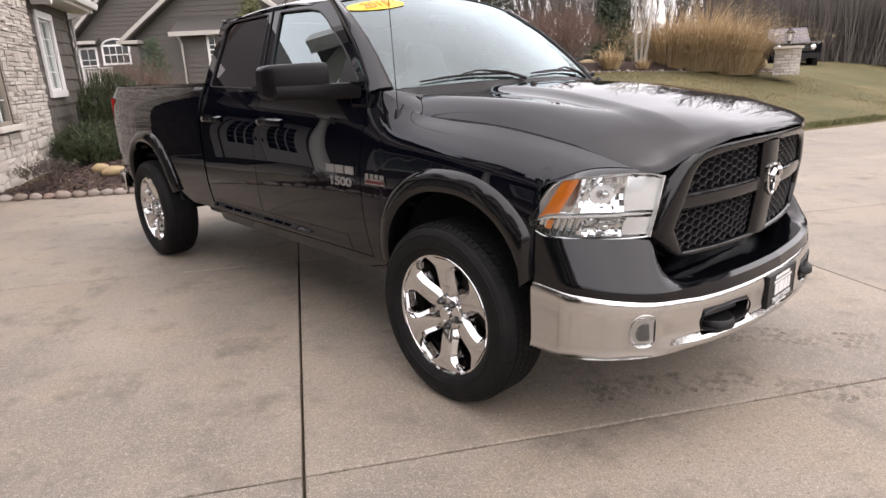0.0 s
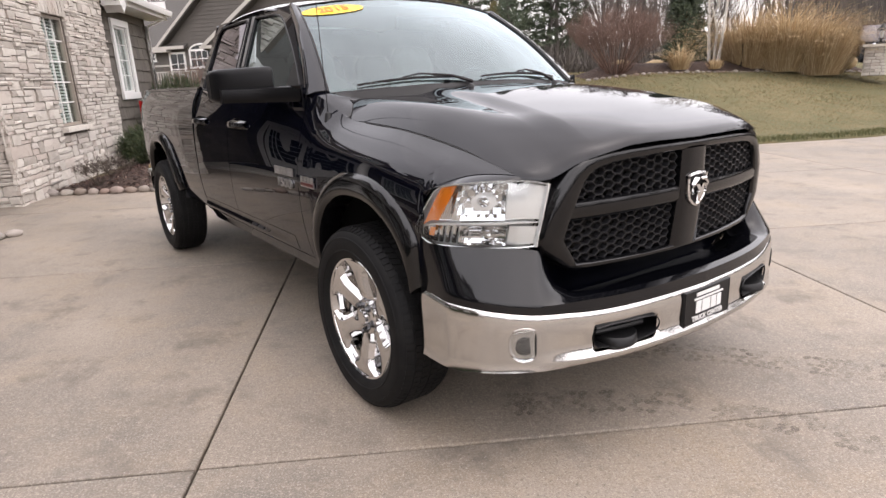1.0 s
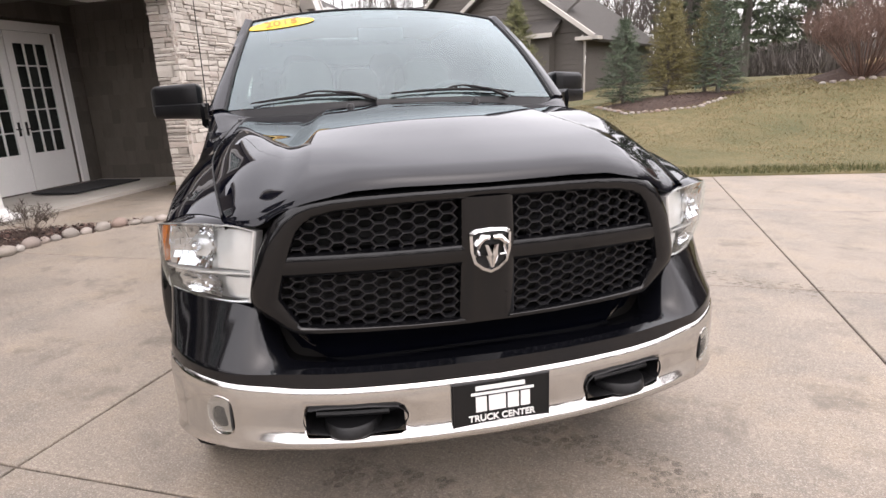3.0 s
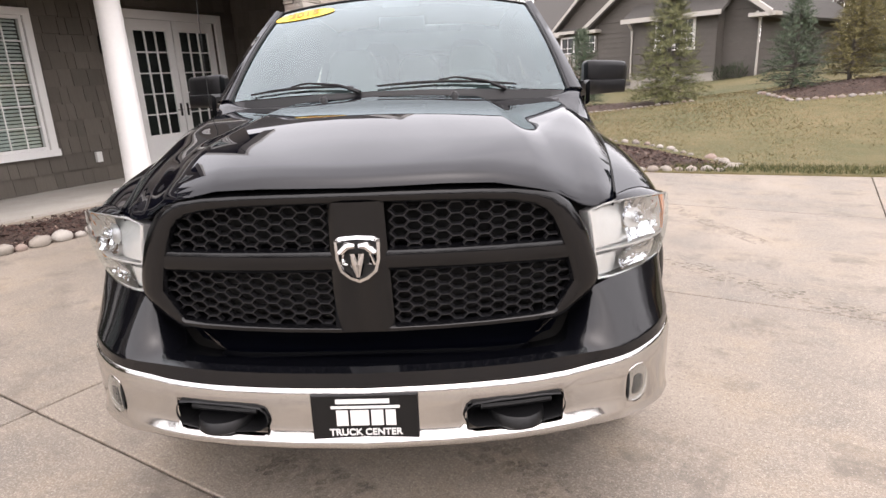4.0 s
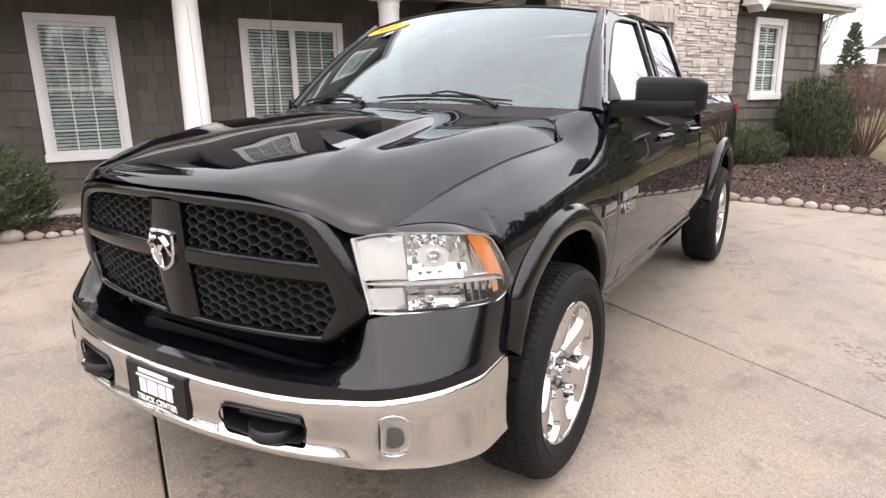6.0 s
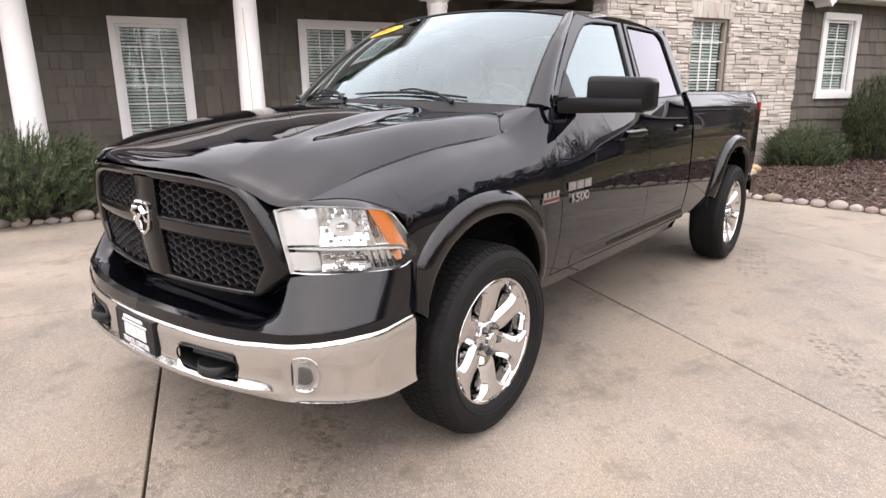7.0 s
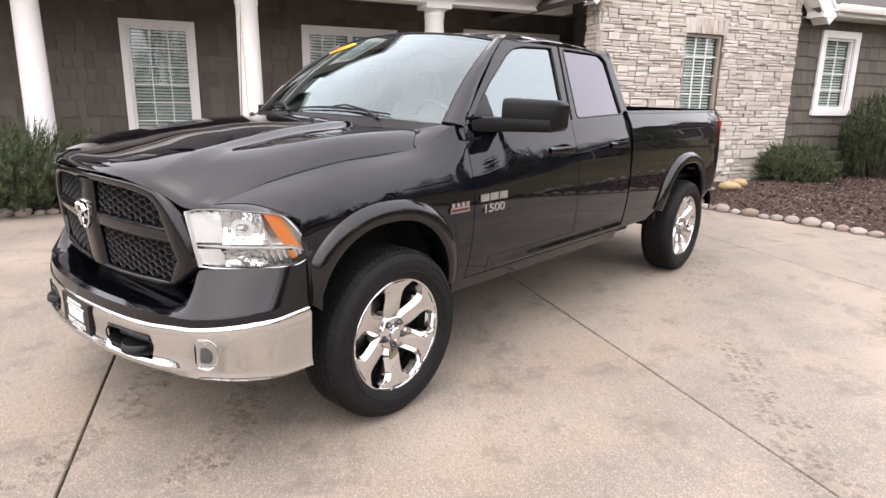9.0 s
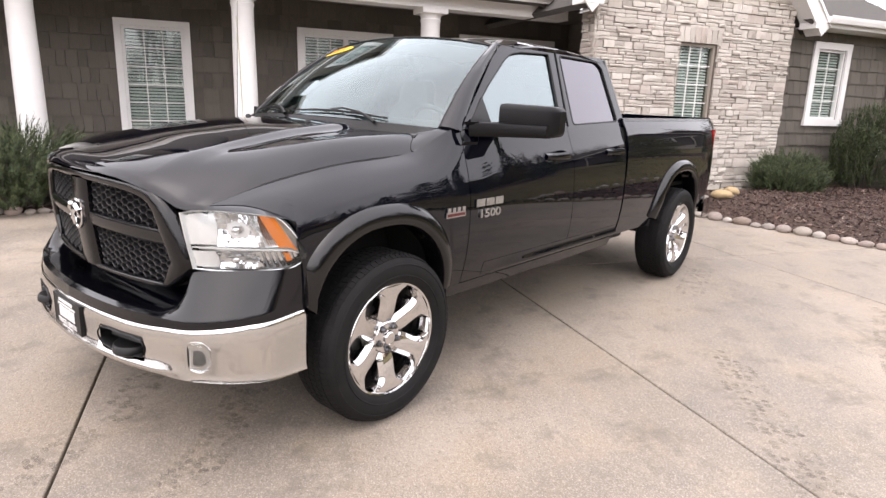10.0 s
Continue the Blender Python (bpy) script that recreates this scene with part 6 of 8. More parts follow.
# windows
def window(name, hole, v, cols, rows_, units, label, trim=.10, frame_m=TRIM, deep=.0, blinds=True, dark=False):
    u0, u1, z0, z1 = hole
    w = thing(name, label, "window", "house windows", "structure")
    w.parent = house
    if trim:
        t = Shape()
        for c, s in ((((u0 + u1) / 2, v - .028, z1 + trim / 2), (u1 - u0 + 2 * trim, .045, trim)), (((u0 + u1) / 2, v - .032, z0 - trim / 2), (u1 - u0 + 2 * trim + .04, .055, trim)), ((u0 - trim / 2, v - .026, (z0 + z1) / 2), (trim, .04, z1 - z0)), ((u1 + trim / 2, v - .026, (z0 + z1) / 2), (trim, .04, z1 - z0))):
            t.box(c, s)
        part("casing", t, TRIM, w, "white painted wood casing", angle=0)
    fw = .045
    fr_ = Shape()
    uw = (u1 - u0) / units
    vv = v + .04 + deep
    for k in range(units):
        a, b = u0 + k * uw, u0 + (k + 1) * uw
        for c, s in ((((a + b) / 2, vv, z1 - fw / 2), (b - a, .07, fw)), (((a + b) / 2, vv, z0 + fw / 2), (b - a, .07, fw)), ((a + fw / 2, vv, (z0 + z1) / 2), (fw, .07, z1 - z0 - 2 * fw)), ((b - fw / 2, vv, (z0 + z1) / 2), (fw, .07, z1 - z0 - 2 * fw))):
            fr_.box(c, s)
    part("window_frame", fr_, frame_m, w, angle=0)
    for k in range(units):
        a, b = u0 + k * uw + fw, u0 + (k + 1) * uw - fw
        c, d = z0 + fw, z1 - fw
        part("pane", Shape().face([(a, vv + .01, c), (b, vv + .01, c), (b, vv + .01, d), (a, vv + .01, d)]), HOUSEGLASS, w, "window glass").visible_shadow = False
        mt = Shape()
        for i in range(1, cols):
            mt.box((a + (b - a) * i / cols, vv + .004, (c + d) / 2), (.016, .02, d - c))
        for j in range(1, rows_):
            mt.box(((a + b) / 2, vv + .004, c + (d - c) * j / rows_), (b - a, .018, .016))
        part("muntins", mt, TRIM, w, angle=0)
        if blinds:
            bs_ = Shape()
            n = int((d - c) / .05)
            for j in range(n):
                bs_.box(((a + b) / 2, vv + .075, c + (j + .5) * (d - c) / n), (b - a, .040, .003), Euler((radians(58), 0, 0)).to_matrix())
            part("blind", bs_, BLIND, w, "white slatted blind", angle=0)
    # shallow near-black box behind the panes, standing for an unlit room
    part("room_behind", Shape().grid([[(u, vv + .5, z) for u in (u0 - .3, u1 + .3)] for z in (z0 - .3, z1 + .3)]).grid([[(u0 - .02, vv + y, z) for y in (.03, .5)] for z in (z0, z1)]).grid([[(u1 + .02, vv + y, z) for y in (.03, .5)] for z in (z0, z1)]).grid([[(u, vv + y, z1 + .02) for y in (.03, .5)] for u in (u0, u1)]).grid([[(u, vv + y, z0 - .02) for y in (.03, .5)] for u in (u0, u1)]), ROOM_SHADE, w)
    return w


window("window_1", P2, V_PORCH, 3, 6, 1, "white-cased porch window with a grid and closed white blinds")
window("window_2", P3, V_PORCH, 3, 6, 2, "wide white-cased double porch window with white blinds")
window("window_3", (-4.2, -3.1, .66, 2.48), V_PORCH, 3, 6, 1, "white-cased porch window with a grid and closed white blinds")
window("window_4", SW, V_STONE, 3, 5, 1, "tall gridded window set in the stone wall, blinds closed", 0, TAUPE, .03)
window("window_5", WW, V_WING, 2, 4, 1, "narrow white-cased window in the shake wall", .13)

# double doors
du0, du1, dz0, dz1 = DOOR
dd = thing("door_1", "white double porch doors with small glass panes, closed", "door", "", "structure")
dd.parent = house
cs = Shape()
for c, s in ((((du0 + du1) / 2, V_PORCH - .02, dz1 + .07), (du1 - du0 + .28, .05, .14)), ((du0 - .07, V_PORCH - .02, (dz0 + dz1) / 2), (.14, .045, dz1 - dz0)), ((du1 + .07, V_PORCH - .02, (dz0 + dz1) / 2), (.14, .045, dz1 - dz0))):
    cs.box(c, s)
part("door_casing", cs, TRIM, dd, angle=0)
mid = (du0 + du1) / 2
for a, b, sgn in ((du0 + .03, mid - .012, 1), (mid + .012, du1 - .03, -1)):
    lf = Shape()
    st = .13
    v = V_PORCH + .05
    for c, s in (((a + st / 2, v, (dz0 + dz1) / 2), (st, .045, dz1 - dz0)), ((b - st / 2, v, (dz0 + dz1) / 2), (st, .045, dz1 - dz0)), (((a + b) / 2, v, dz1 - .09), (b - a - 2 * st, .045, .18)), (((a + b) / 2, v, dz0 + .30), (b - a - 2 * st, .045, .60))):
        lf.box(c, s)
    leaf = part("door_leaf", lf, TRIM, dd, angle=0)
    c0_, c1_ = dz0 + .60, dz1 - .18
    part("door_pane", Shape().face([(a + st, v + .005, c0_), (b - st, v + .005, c0_), (b - st, v + .005, c1_), (a + st, v + .005, c1_)]), HOUSEGLASS, leaf).visible_shadow = False
    mt = Shape()
    for i in (1, 2):
        mt.box((a + st + (b - a - 2 * st) * i / 3, v, (c0_ + c1_) / 2), (.022, .03, c1_ - c0_))
    for j in range(1, 5):
        mt.box(((a + b) / 2, v, c0_ + (c1_ - c0_) * j / 5), (b - a - 2 * st, .028, .022))
    part("door_muntins", mt, TRIM, leaf, angle=0)
    hx = b - .06 if sgn > 0 else a + .06
    part("door_handle", Shape().box((hx, v - .03, 1.08), (.035, .015, .22)).tube([(hx, v - .035, 1.08), (hx, v - .07, 1.08), (hx - sgn * .10, v - .07, 1.08)], .009, 8), BRONZE, leaf, "dark bronze lever handle")
# near-black sheet behind the door panes, standing for the unlit room
part("room_behind", Shape().grid([[(u, V_PORCH + .6, z) for u in (du0 - .5, du1 + .5)] for z in (-.1, 3.0)]), ROOM_SHADE, dd)

# porch slab, columns, beam, ceiling
part("porch_slab", Shape().box((-.9, 7.16, -.045), (16.5, 1.84, .21)), SLABC, house, "pale concrete porch floor")
part("porch_joint", Shape().box((1.9, 6.235, -.045), (.012, .012, .21)).box((-1.4, 6.235, -.045), (.012, .012, .21)), SOIL, house)
col_p = [(.25, .0), (.25, .06), (.235, .07), (.235, .10), (.215, .125), (.19, .14), (.185, .17), (.175, .8), (.168, 1.6), (.155, 2.62), (.165, 2.64), (.17, 2.67), (.158, 2.69), (.17, 2.73), (.20, 2.76)]
for u in (-4.95, -2.15, .60, 3.55):
    cl = thing("column", "round white tapered porch column on a stepped base", "column", "porch columns", "structure")
    cl.parent = house
    cl.matrix_basis = pose(u, 6.46, .06)
    part("shaft", Shape().lathe(col_p, Matrix(), 32), TRIM, cl, angle=35)
    part("base_block", Shape().box((0, 0, .03), (.52, .52, .06)), TRIM, cl, angle=0)
    part("capital_block", Shape().box((0, 0, 2.80), (.44, .44, .08)), TRIM, cl, angle=0)
part("porch_beam", Shape().box((-1.5, 6.46, 3.03), (15.2, .34, .26)), TRIM, house, "white porch beam", angle=0)
part("porch_ceiling", Shape().box((-.9, 7.3, 3.12), (16.4, 1.7, .04)), CEIL, house, angle=0)
# roofs, fascias, gutters
rf = Shape().grid([[(-9.5, 5.95, 3.14), (6.0, 5.95, 3.14)], [(-9.5, 12.0, 7.38), (8.2, 12.0, 7.38)]])
part("porch_roof", rf, SHINGLE, house, thick=.12, angle=0)
part("porch_fascia", Shape().box((-1.7, 5.95, 3.17), (15.6, .03, .18)).box((-1.7, 6.13, 3.10), (15.6, .36, .02)), TRIM, house, angle=0)
part("porch_gutter", Shape().grid([[(u, 5.93 + a, 3.26 + b) for a, b in ((0, 0), (0, -.09), (-.04, -.12), (-.09, -.12), (-.12, -.06), (-.12, 0))] for u in (-9.5, 6.05)]), TRIM, house, thick=.004)
gf = Shape().grid([[(5.35, 4.72, 2.95), (5.35, 9.5, 2.95)], [(8.0, 4.72, 5.75), (8.0, 9.5, 5.75)]], flip=True).grid([[(8.0, 4.72, 5.75), (8.0, 9.5, 5.75)], [(10.65, 4.72, 2.95), (10.65, 9.5, 2.95)]], flip=True)
part("gable_roof", gf, SHINGLE, house, thick=.10, angle=0)
rk_ = Shape()
for s in (-1, 1):
    a, b = Vector((8.0 + s * 2.72, 4.70, 2.98)), Vector((8.0, 4.70, 5.85))
    q = (b - a).normalized()
    up = Vector((-q.z, 0, q.x)) * (1 if q.x < 0 else 1)
    up = Vector((0, 1, 0)).cross(q) if Vector((0, 1, 0)).cross(q).z > 0 else -Vector((0, 1, 0)).cross(q)
    for o0, o1, dy in ((-.24, 0, 0), (0, .05, -.03)):
        pts = [a + up * o0, b + up * o0, b + up * o1, a + up * o1]
        rk_.grid([[p + Vector((0, dy, 0)) for p in pts], [p + Vector((0, dy + .03, 0)) for p in pts]], loop=True)
        rk_.face([p + Vector((0, dy, 0)) for p in pts])
    rk_.grid([[a + up * -.22 + Vector((0, y, 0)) for y in (0, .33)], [b + up * -.22 + Vector((0, y, 0)) for y in (0, .33)]])
rk_.box((10.52, 4.86, 3.02), (.34, .34, .16)).box((5.48, 4.86, 3.02), (.34, .34, .16))
part("gable_rake", rk_, TRIM, house, "white gable rake board and soffit", angle=0)
part("gable_infill", Shape().face([(5.85, V_STONE + .02, 3.3), (10.15, V_STONE + .02, 3.3), (8.0, V_STONE + .02, 5.6)]), LEDGE_REST, house)
wr = Shape().grid([[(10.3, 4.72, 3.10), (13.95, 4.72, 3.10)], [(10.3, 9.4, 5.6), (13.95, 9.4, 5.6)]])
part("wing_roof", wr, SHINGLE, house, thick=.10, angle=0)
part("wing_fascia", Shape().box((12.2, 4.73, 3.06), (3.5, .03, .16)).box((12.2, 4.95, 2.985), (3.5, .45, .02)).box((13.9, 7, 3.3), (.03, 4.6, .2)), TRIM, house, angle=0)
part("wing_gutter", Shape().grid([[(u, 4.71 + a, 3.17 + b) for a, b in ((0, 0), (0, -.09), (-.04, -.12), (-.09, -.12), (-.12, -.05), (-.12, 0))] for u in (10.6, 13.97)]), TRIM, house, thick=.004)
part("downspout", Shape().tube([(13.62, 4.66, 3.08), (13.62, 4.78, 2.96), (13.40, 5.08, 2.80), (13.40, 5.08, .5), (13.40, 5.08, .12), (13.42, 4.9, .05)], .045, 6), TRIM, house, "white metal downspout")
part("wing_corner_board", Shape().box((13.44, V_WING, 1.5), (.05, .06, 3.0)), SHAKE_REST, house)
# gabled dormers over the porch
for k, uc in enumerate((-6.2, -2.5, 1.2, 4.9)):
    hole = (uc - .52, uc + .52, 4.50, 5.58)
    dw = tagged(wall("dormer_wall", uc - 1.15, uc + 1.15, 7.40, 3.9, 5.75, [hole], SHAKE_REST, .14), "dormer front wall in brown shakes over the porch roof", "wall", "dormers", "structure")
    part("gable_peak", Shape().face([(uc - 1.15, 7.40, 5.75), (uc + 1.15, 7.40, 5.75), (uc, 7.40, 6.75)]).box((uc - 1.08, 8.5, 4.9), (.14, 2.1, 1.7)).box((uc + 1.08, 8.5, 4.9), (.14, 2.1, 1.7)), SHAKE_REST, dw, angle=0)
    part("dormer_roof", Shape().grid([[(uc - 1.5, 7.05, 5.42), (uc - 1.5, 11.2, 5.42)], [(uc, 7.05, 6.82), (uc, 11.2, 6.82)], [(uc + 1.5, 7.05, 5.42), (uc + 1.5, 11.2, 5.42)]], flip=True), SHINGLE, dw, thick=.08, angle=0)
    dr_ = Shape()
    for sg in (-1, 1):
        dr_.grid([[(uc + sg * 1.52, 7.03, 5.46), (uc, 7.03, 6.88)], [(uc + sg * 1.52, 7.03, 5.28), (uc, 7.03, 6.70)], [(uc + sg * 1.52, 7.36, 5.28), (uc, 7.36, 6.70)]])
    part("dormer_trim", dr_, TRIM, dw, angle=0)
    window("window_%d" % (6 + k), hole, 7.40, 3, 4, 1, "white-cased dormer window over the porch roof")
# small porch things
lan = thing("wall_lantern", "dark bronze wall lantern beside the porch doors", "lantern")
lan.parent = house
lan.matrix_basis = pose(4.48, V_PORCH - .01, 2.05)
part("lantern_back", Shape().box((0, -.012, .12), (.10, .022, .26)), BRONZE, lan)
part("lantern_cage", Shape().lathe([(.0, .36), (.03, .33), (.075, .28), (.07, .27), (.065, .04), (.04, .0), (.0, -.02)], Matrix.Translation((0, -.13, 0)), 6), BRONZE, lan)
part("lantern_arm", Shape().tube([(0, -.02, .2), (0, -.08, .22), (0, -.13, .20)], .01, 6), BRONZE, lan)
for u in (4.05, -1.5):
    ob = part("outlet_box", Shape().box((u, V_PORCH - .03, .46), (.09, .05, .16)), TRIM, house, "white weatherproof outlet cover")
ob = solo("door_mat", Shape().box((0, 0, .012), (1.5, .8, .024)), MATM, "dark rubber door mat on the porch floor", "door mat")
ob.matrix_basis = pose(0, 0, 0, 0, 0, 154) @ pose(6.2, 7.35, .06)
ob = solo("driveway_marker", Shape().tube([(0, 0, 0), (0, 0, 1.7), (.01, 0, 2.35)], .006, 6), plain("fibreglass_rod", (.40, .37, .25), .5), "thin pale fibreglass driveway marker rod stuck in the bed", "marker rod")
ob.matrix_basis = pose(-2.75, -4.62, .04, 0, 1.5, 0)
for ob in list(house.children):
    if "category" in ob:
        m_ = house.matrix_basis @ ob.matrix_basis
        ob.parent = None
        ob.matrix_basis = m_

# ---- plants, trees and the house beyond ----
def leafmat(name, stops, rough=.7):
    g = Mat(name, stops[0][1], rough)
    g.color(g.ramp(g.random(True), stops))
    return g.m


BARK = plain("grey_bark", (.0936, .0828, .072), .95, 0, 12, .35, .4)
TWIG = plain("brown_twigs", (.0756, .059, .0475), .95, 0, 8, .35, 0)
_g = Mat("birch_bark", (.432, .4104, .3744), .8)
_g.color(_g.mix(_g.mix((.396, .3672, .324), (.504, .4824, .4392), _g.noise(4, 4)), (.0432, .036, .0324), _g.rng(_g.noise(3, 4, .6, (3, 3, 14)), .60, .68, 0, .9)))
BIRCH = _g.m
SPRUCE = leafmat("blue_spruce_needles", [(0, (.0216, .0389, .0216)), (.5, (.0504, .0778, .0432)), (1, (.1044, .1296, .072))])
DKGREEN = leafmat("dark_evergreen_needles", [(0, (.013, .0216, .0101)), (.6, (.0317, .0461, .0202)), (1, (.0612, .0756, .0346))])
YELGREEN = leafmat("yellowing_conifer_needles", [(0, (.054, .0504, .0144)), (.5, (.1224, .1044, .0324)), (1, (.1944, .1584, .0612))])
JUNIPER = leafmat("juniper_needles", [(0, (.010, .018, .005)), (.5, (.026, .044, .012)), (.85, (.056, .078, .022)), (1, (.100, .096, .038))])
REDTWIG = leafmat("reddish_twigs", [(0, (.0612, .0346, .0259)), (.5, (.1224, .0684, .0504)), (1, (.1944, .1224, .09))])
PAMPAS = leafmat("dry_pampas_grass", [(0, (.26, .17, .085)), (.4, (.42, .30, .165)), (.8, (.54, .42, .25)), (1, (.66, .56, .38))])
FARWOOD = leafmat("far_woods", [(0, (.0475, .0403, .0353)), (.5, (.0864, .0734, .0634)), (1, (.144, .1238, .108))])


def spray(sh, rnd, c, d, length, n, wid, droop=0.0, spread=.5, thin=.16):
    """A twig with needles to both sides, as narrow leaf faces."""
    d = d.normalized()
    side = d.cross(Vector((0, 0, 1)))
    side = side.normalized() if side.length > .01 else Vector((1, 0, 0))
    up = side.cross(d)
    for k in range(n):
        t = (k + rnd.random()) / n
        p = c + d * length * t + Vector((0, 0, -droop * t * t * length))
        a = rnd.uniform(0, 6.28)
        q = (d * rnd.uniform(.3, .9) + (side * math.cos(a) + up * math.sin(a)) * spread).normalized()
        l = wid * rnd.uniform(.7, 1.3) * (1.1 - .6 * t)
        s = q.cross(d)
        s = (s.normalized() if s.length > .01 else side) * l * thin
        sh.face([p - s, p + s, p + q * l])


def conifer(x, y, z, hgt, wid, mat, label, name="spruce_tree", seed=1, dens=1.0, droop=.12, group="", low=.08, needle=.10, fine=9, thin=.16):
    rnd = random.Random(seed)
    tr = thing(name, label, "tree", group, at=(x, y, z))
    trunk = Shape().tube([(0, 0, -.1), (.01, 0, hgt * .5), (0, .01, hgt * .98)], [hgt * .016 + .02, hgt * .010 + .01, .008], 7)
    part("trunk", trunk, BARK, tr)
    sh, br = Shape(), Shape()
    n = int(150 * dens)
    for k in range(n):
        t = (k + rnd.random()) / n
        zz = hgt * (low + (1 - low) * t)
        r = wid * (1 - t)**.85 * rnd.uniform(.72, 1.12) + .05
        a = k * 2.399 + rnd.uniform(-.3, .3)
        d = Vector((math.cos(a), math.sin(a), rnd.uniform(.0, .25) - .12 + .6 * t))
        c = Vector((0, 0, zz))
        br.tube([c, c + d * r * .9 + Vector((0, 0, -droop * r))], [.006 + .008 * (1 - t), .003], 3, False)
        m = int(10 + 26 * r)
        for s in range(3 + int(r * 4)):
            f = .25 + .75 * (s + 1) / (4 + int(r * 4))
            o = c + d * r * f + Vector((rnd.uniform(-.06, .06), rnd.uniform(-.06, .06), -droop * r * f * f + rnd.uniform(-.04, .04)))
            dd_ = Vector((d.x + rnd.uniform(-.8, .8), d.y + rnd.uniform(-.8, .8), d.z + rnd.uniform(-.2, .3)))
            spray(sh, rnd, o - dd_.normalized() * .06, dd_, .18 + .18 * r, fine, needle, .1, .8, thin)
    part("branch_mass", br, BARK, tr)
    part("crown", sh, mat, tr, angle=0)
    return tr


conifer(-11.9, 10.5, lawn_z(-11.9, 10.5), 3.0, .80, SPRUCE, "young blue-green spruce in a stone-edged bed on the lawn", seed=3, dens=1.7, group="lawn evergreens", needle=.085, fine=14, thin=.08)
conifer(-13.4, 8.6, lawn_z(-13.4, 8.6), 2.3, .85, SPRUCE, "small dense blue spruce in a mulch bed on the lawn", seed=5, dens=1.6, group="lawn evergreens", needle=.085, fine=14, thin=.08)
for i, (x, y, hh, ww) in enumerate(((-15.6, 11.6, 2.7, .75), (-13.3, 9.9, 2.3, .65), (-12.6, 10.6, 2.5, .70), (-17.2, 12.4, 3.4, 1.0))):
    conifer(x, y, lawn_z(x, y), hh, ww, YELGREEN, "thin yellowing conifer among the evergreens on the lawn", "cedar_tree", 11 + i, 1.1, .05, "yellowing conifers", .10, .11, 14, .07)
conifer(-15.6, 6.25, lawn_z(-15.6, 6.25), 3.3, 1.15, leafmat("olive_spruce_needles", [(0, (.045, .055, .018)), (.5, (.10, .108, .038)), (1, (.19, .175, .075))]), "loose olive-green conifer in a narrow mulch bed", "cedar_tree", 21, 1.9, .22, "lawn evergreens", .04, .13, 18, .055)
conifer(-18.6, 4.4, lawn_z(-18.6, 4.4), 2.5, .85, SPRUCE, "small dark spruce near the neighbouring house", seed=23, dens=1.5, group="lawn evergreens", fine=14, thin=.08)
conifer(-12.2, 19.7, 1.35, 4.6, .95, DKGREEN, "dense dark evergreen behind the birch", "arborvitae_tree", 25, 4.5, .0, "", .0, .16)
conifer(-22.0, 19.5, 1.4, 9.5, 2.0, DKGREEN, "tall dark pine at the wood's edge", "pine_tree", 26, 1.1, .1, "tall pines", .15, .25)
conifer(-27.0, 20.0, 1.4, 10.0, 2.2, DKGREEN, "tall dark pine at the wood's edge", "pine_tree", 27, 1.1, .1, "tall pines", .15, .25)
conifer(-24.5, 25.5, 1.4, 9.0, 2.4, DKGREEN, "tall dark pine at the wood's edge", "pine_tree", 28, 1.1, .1, "tall pines", .15, .25)
conifer(-29.8, 2.0, .2, 3.9, 1.0, DKGREEN, "thin dark spruce between the two houses", "pine_tree", 29, .7, .1, "tall pines", .05, .22)


def juniper(x, y, z, rx, ry, hgt, label, seed, n=420, upright=.5, mat=None, group="junipers"):
    rnd = random.Random(seed)
    tr = thing("juniper_bush", label, "bush", group, at=(x, y, z))
    sh, st = Shape(), Shape()
    for k in range(n):
        a, q = rnd.uniform(0, 6.28), rnd.random()**.5
        base = Vector((math.cos(a) * rx * q * .55, math.sin(a) * ry * q * .55, 0))
        top = 1 - .45 * q**3
        zz = hgt * top * rnd.uniform(.03, .92)
        p = Vector((math.cos(a) * rx * q, math.sin(a) * ry * q, zz))
        d = Vector((math.cos(a) * q * (1 - upright), math.sin(a) * q * (1 - upright), upright + rnd.uniform(-.1, .25)))
        if k % 6 == 0:
            st.tube([base, p], [.008, .004], 3, False)
        spray(sh, rnd, p, d, rnd.uniform(.14, .27), 20, .075, .0, .45, .085)
    part("stem_mass", st, BARK, tr)["kind"] = "stuff"
    part("foliage", sh, mat or JUNIPER, tr, angle=0)


juniper(-10.65, .38, bedA_z(-10.65, .38) - .02, .64, .55, .66, "low spreading green juniper in front of the stone wall", 1, 1300, .45)
juniper(-12.55, 1.35, bedA_z(-12.55, 1.35) - .02, .70, .70, 1.62, "tall rounded green juniper at the house corner", 2, 2000, .92)
juniper(-.35, -5.75, .05, 1.0, .75, .88, "spreading green juniper in front of the porch column", 3, 2400, .40)
juniper(1.35, -6.45, .05, 1.0, .8, .86, "spreading green juniper along the porch", 4, 1800, .40)


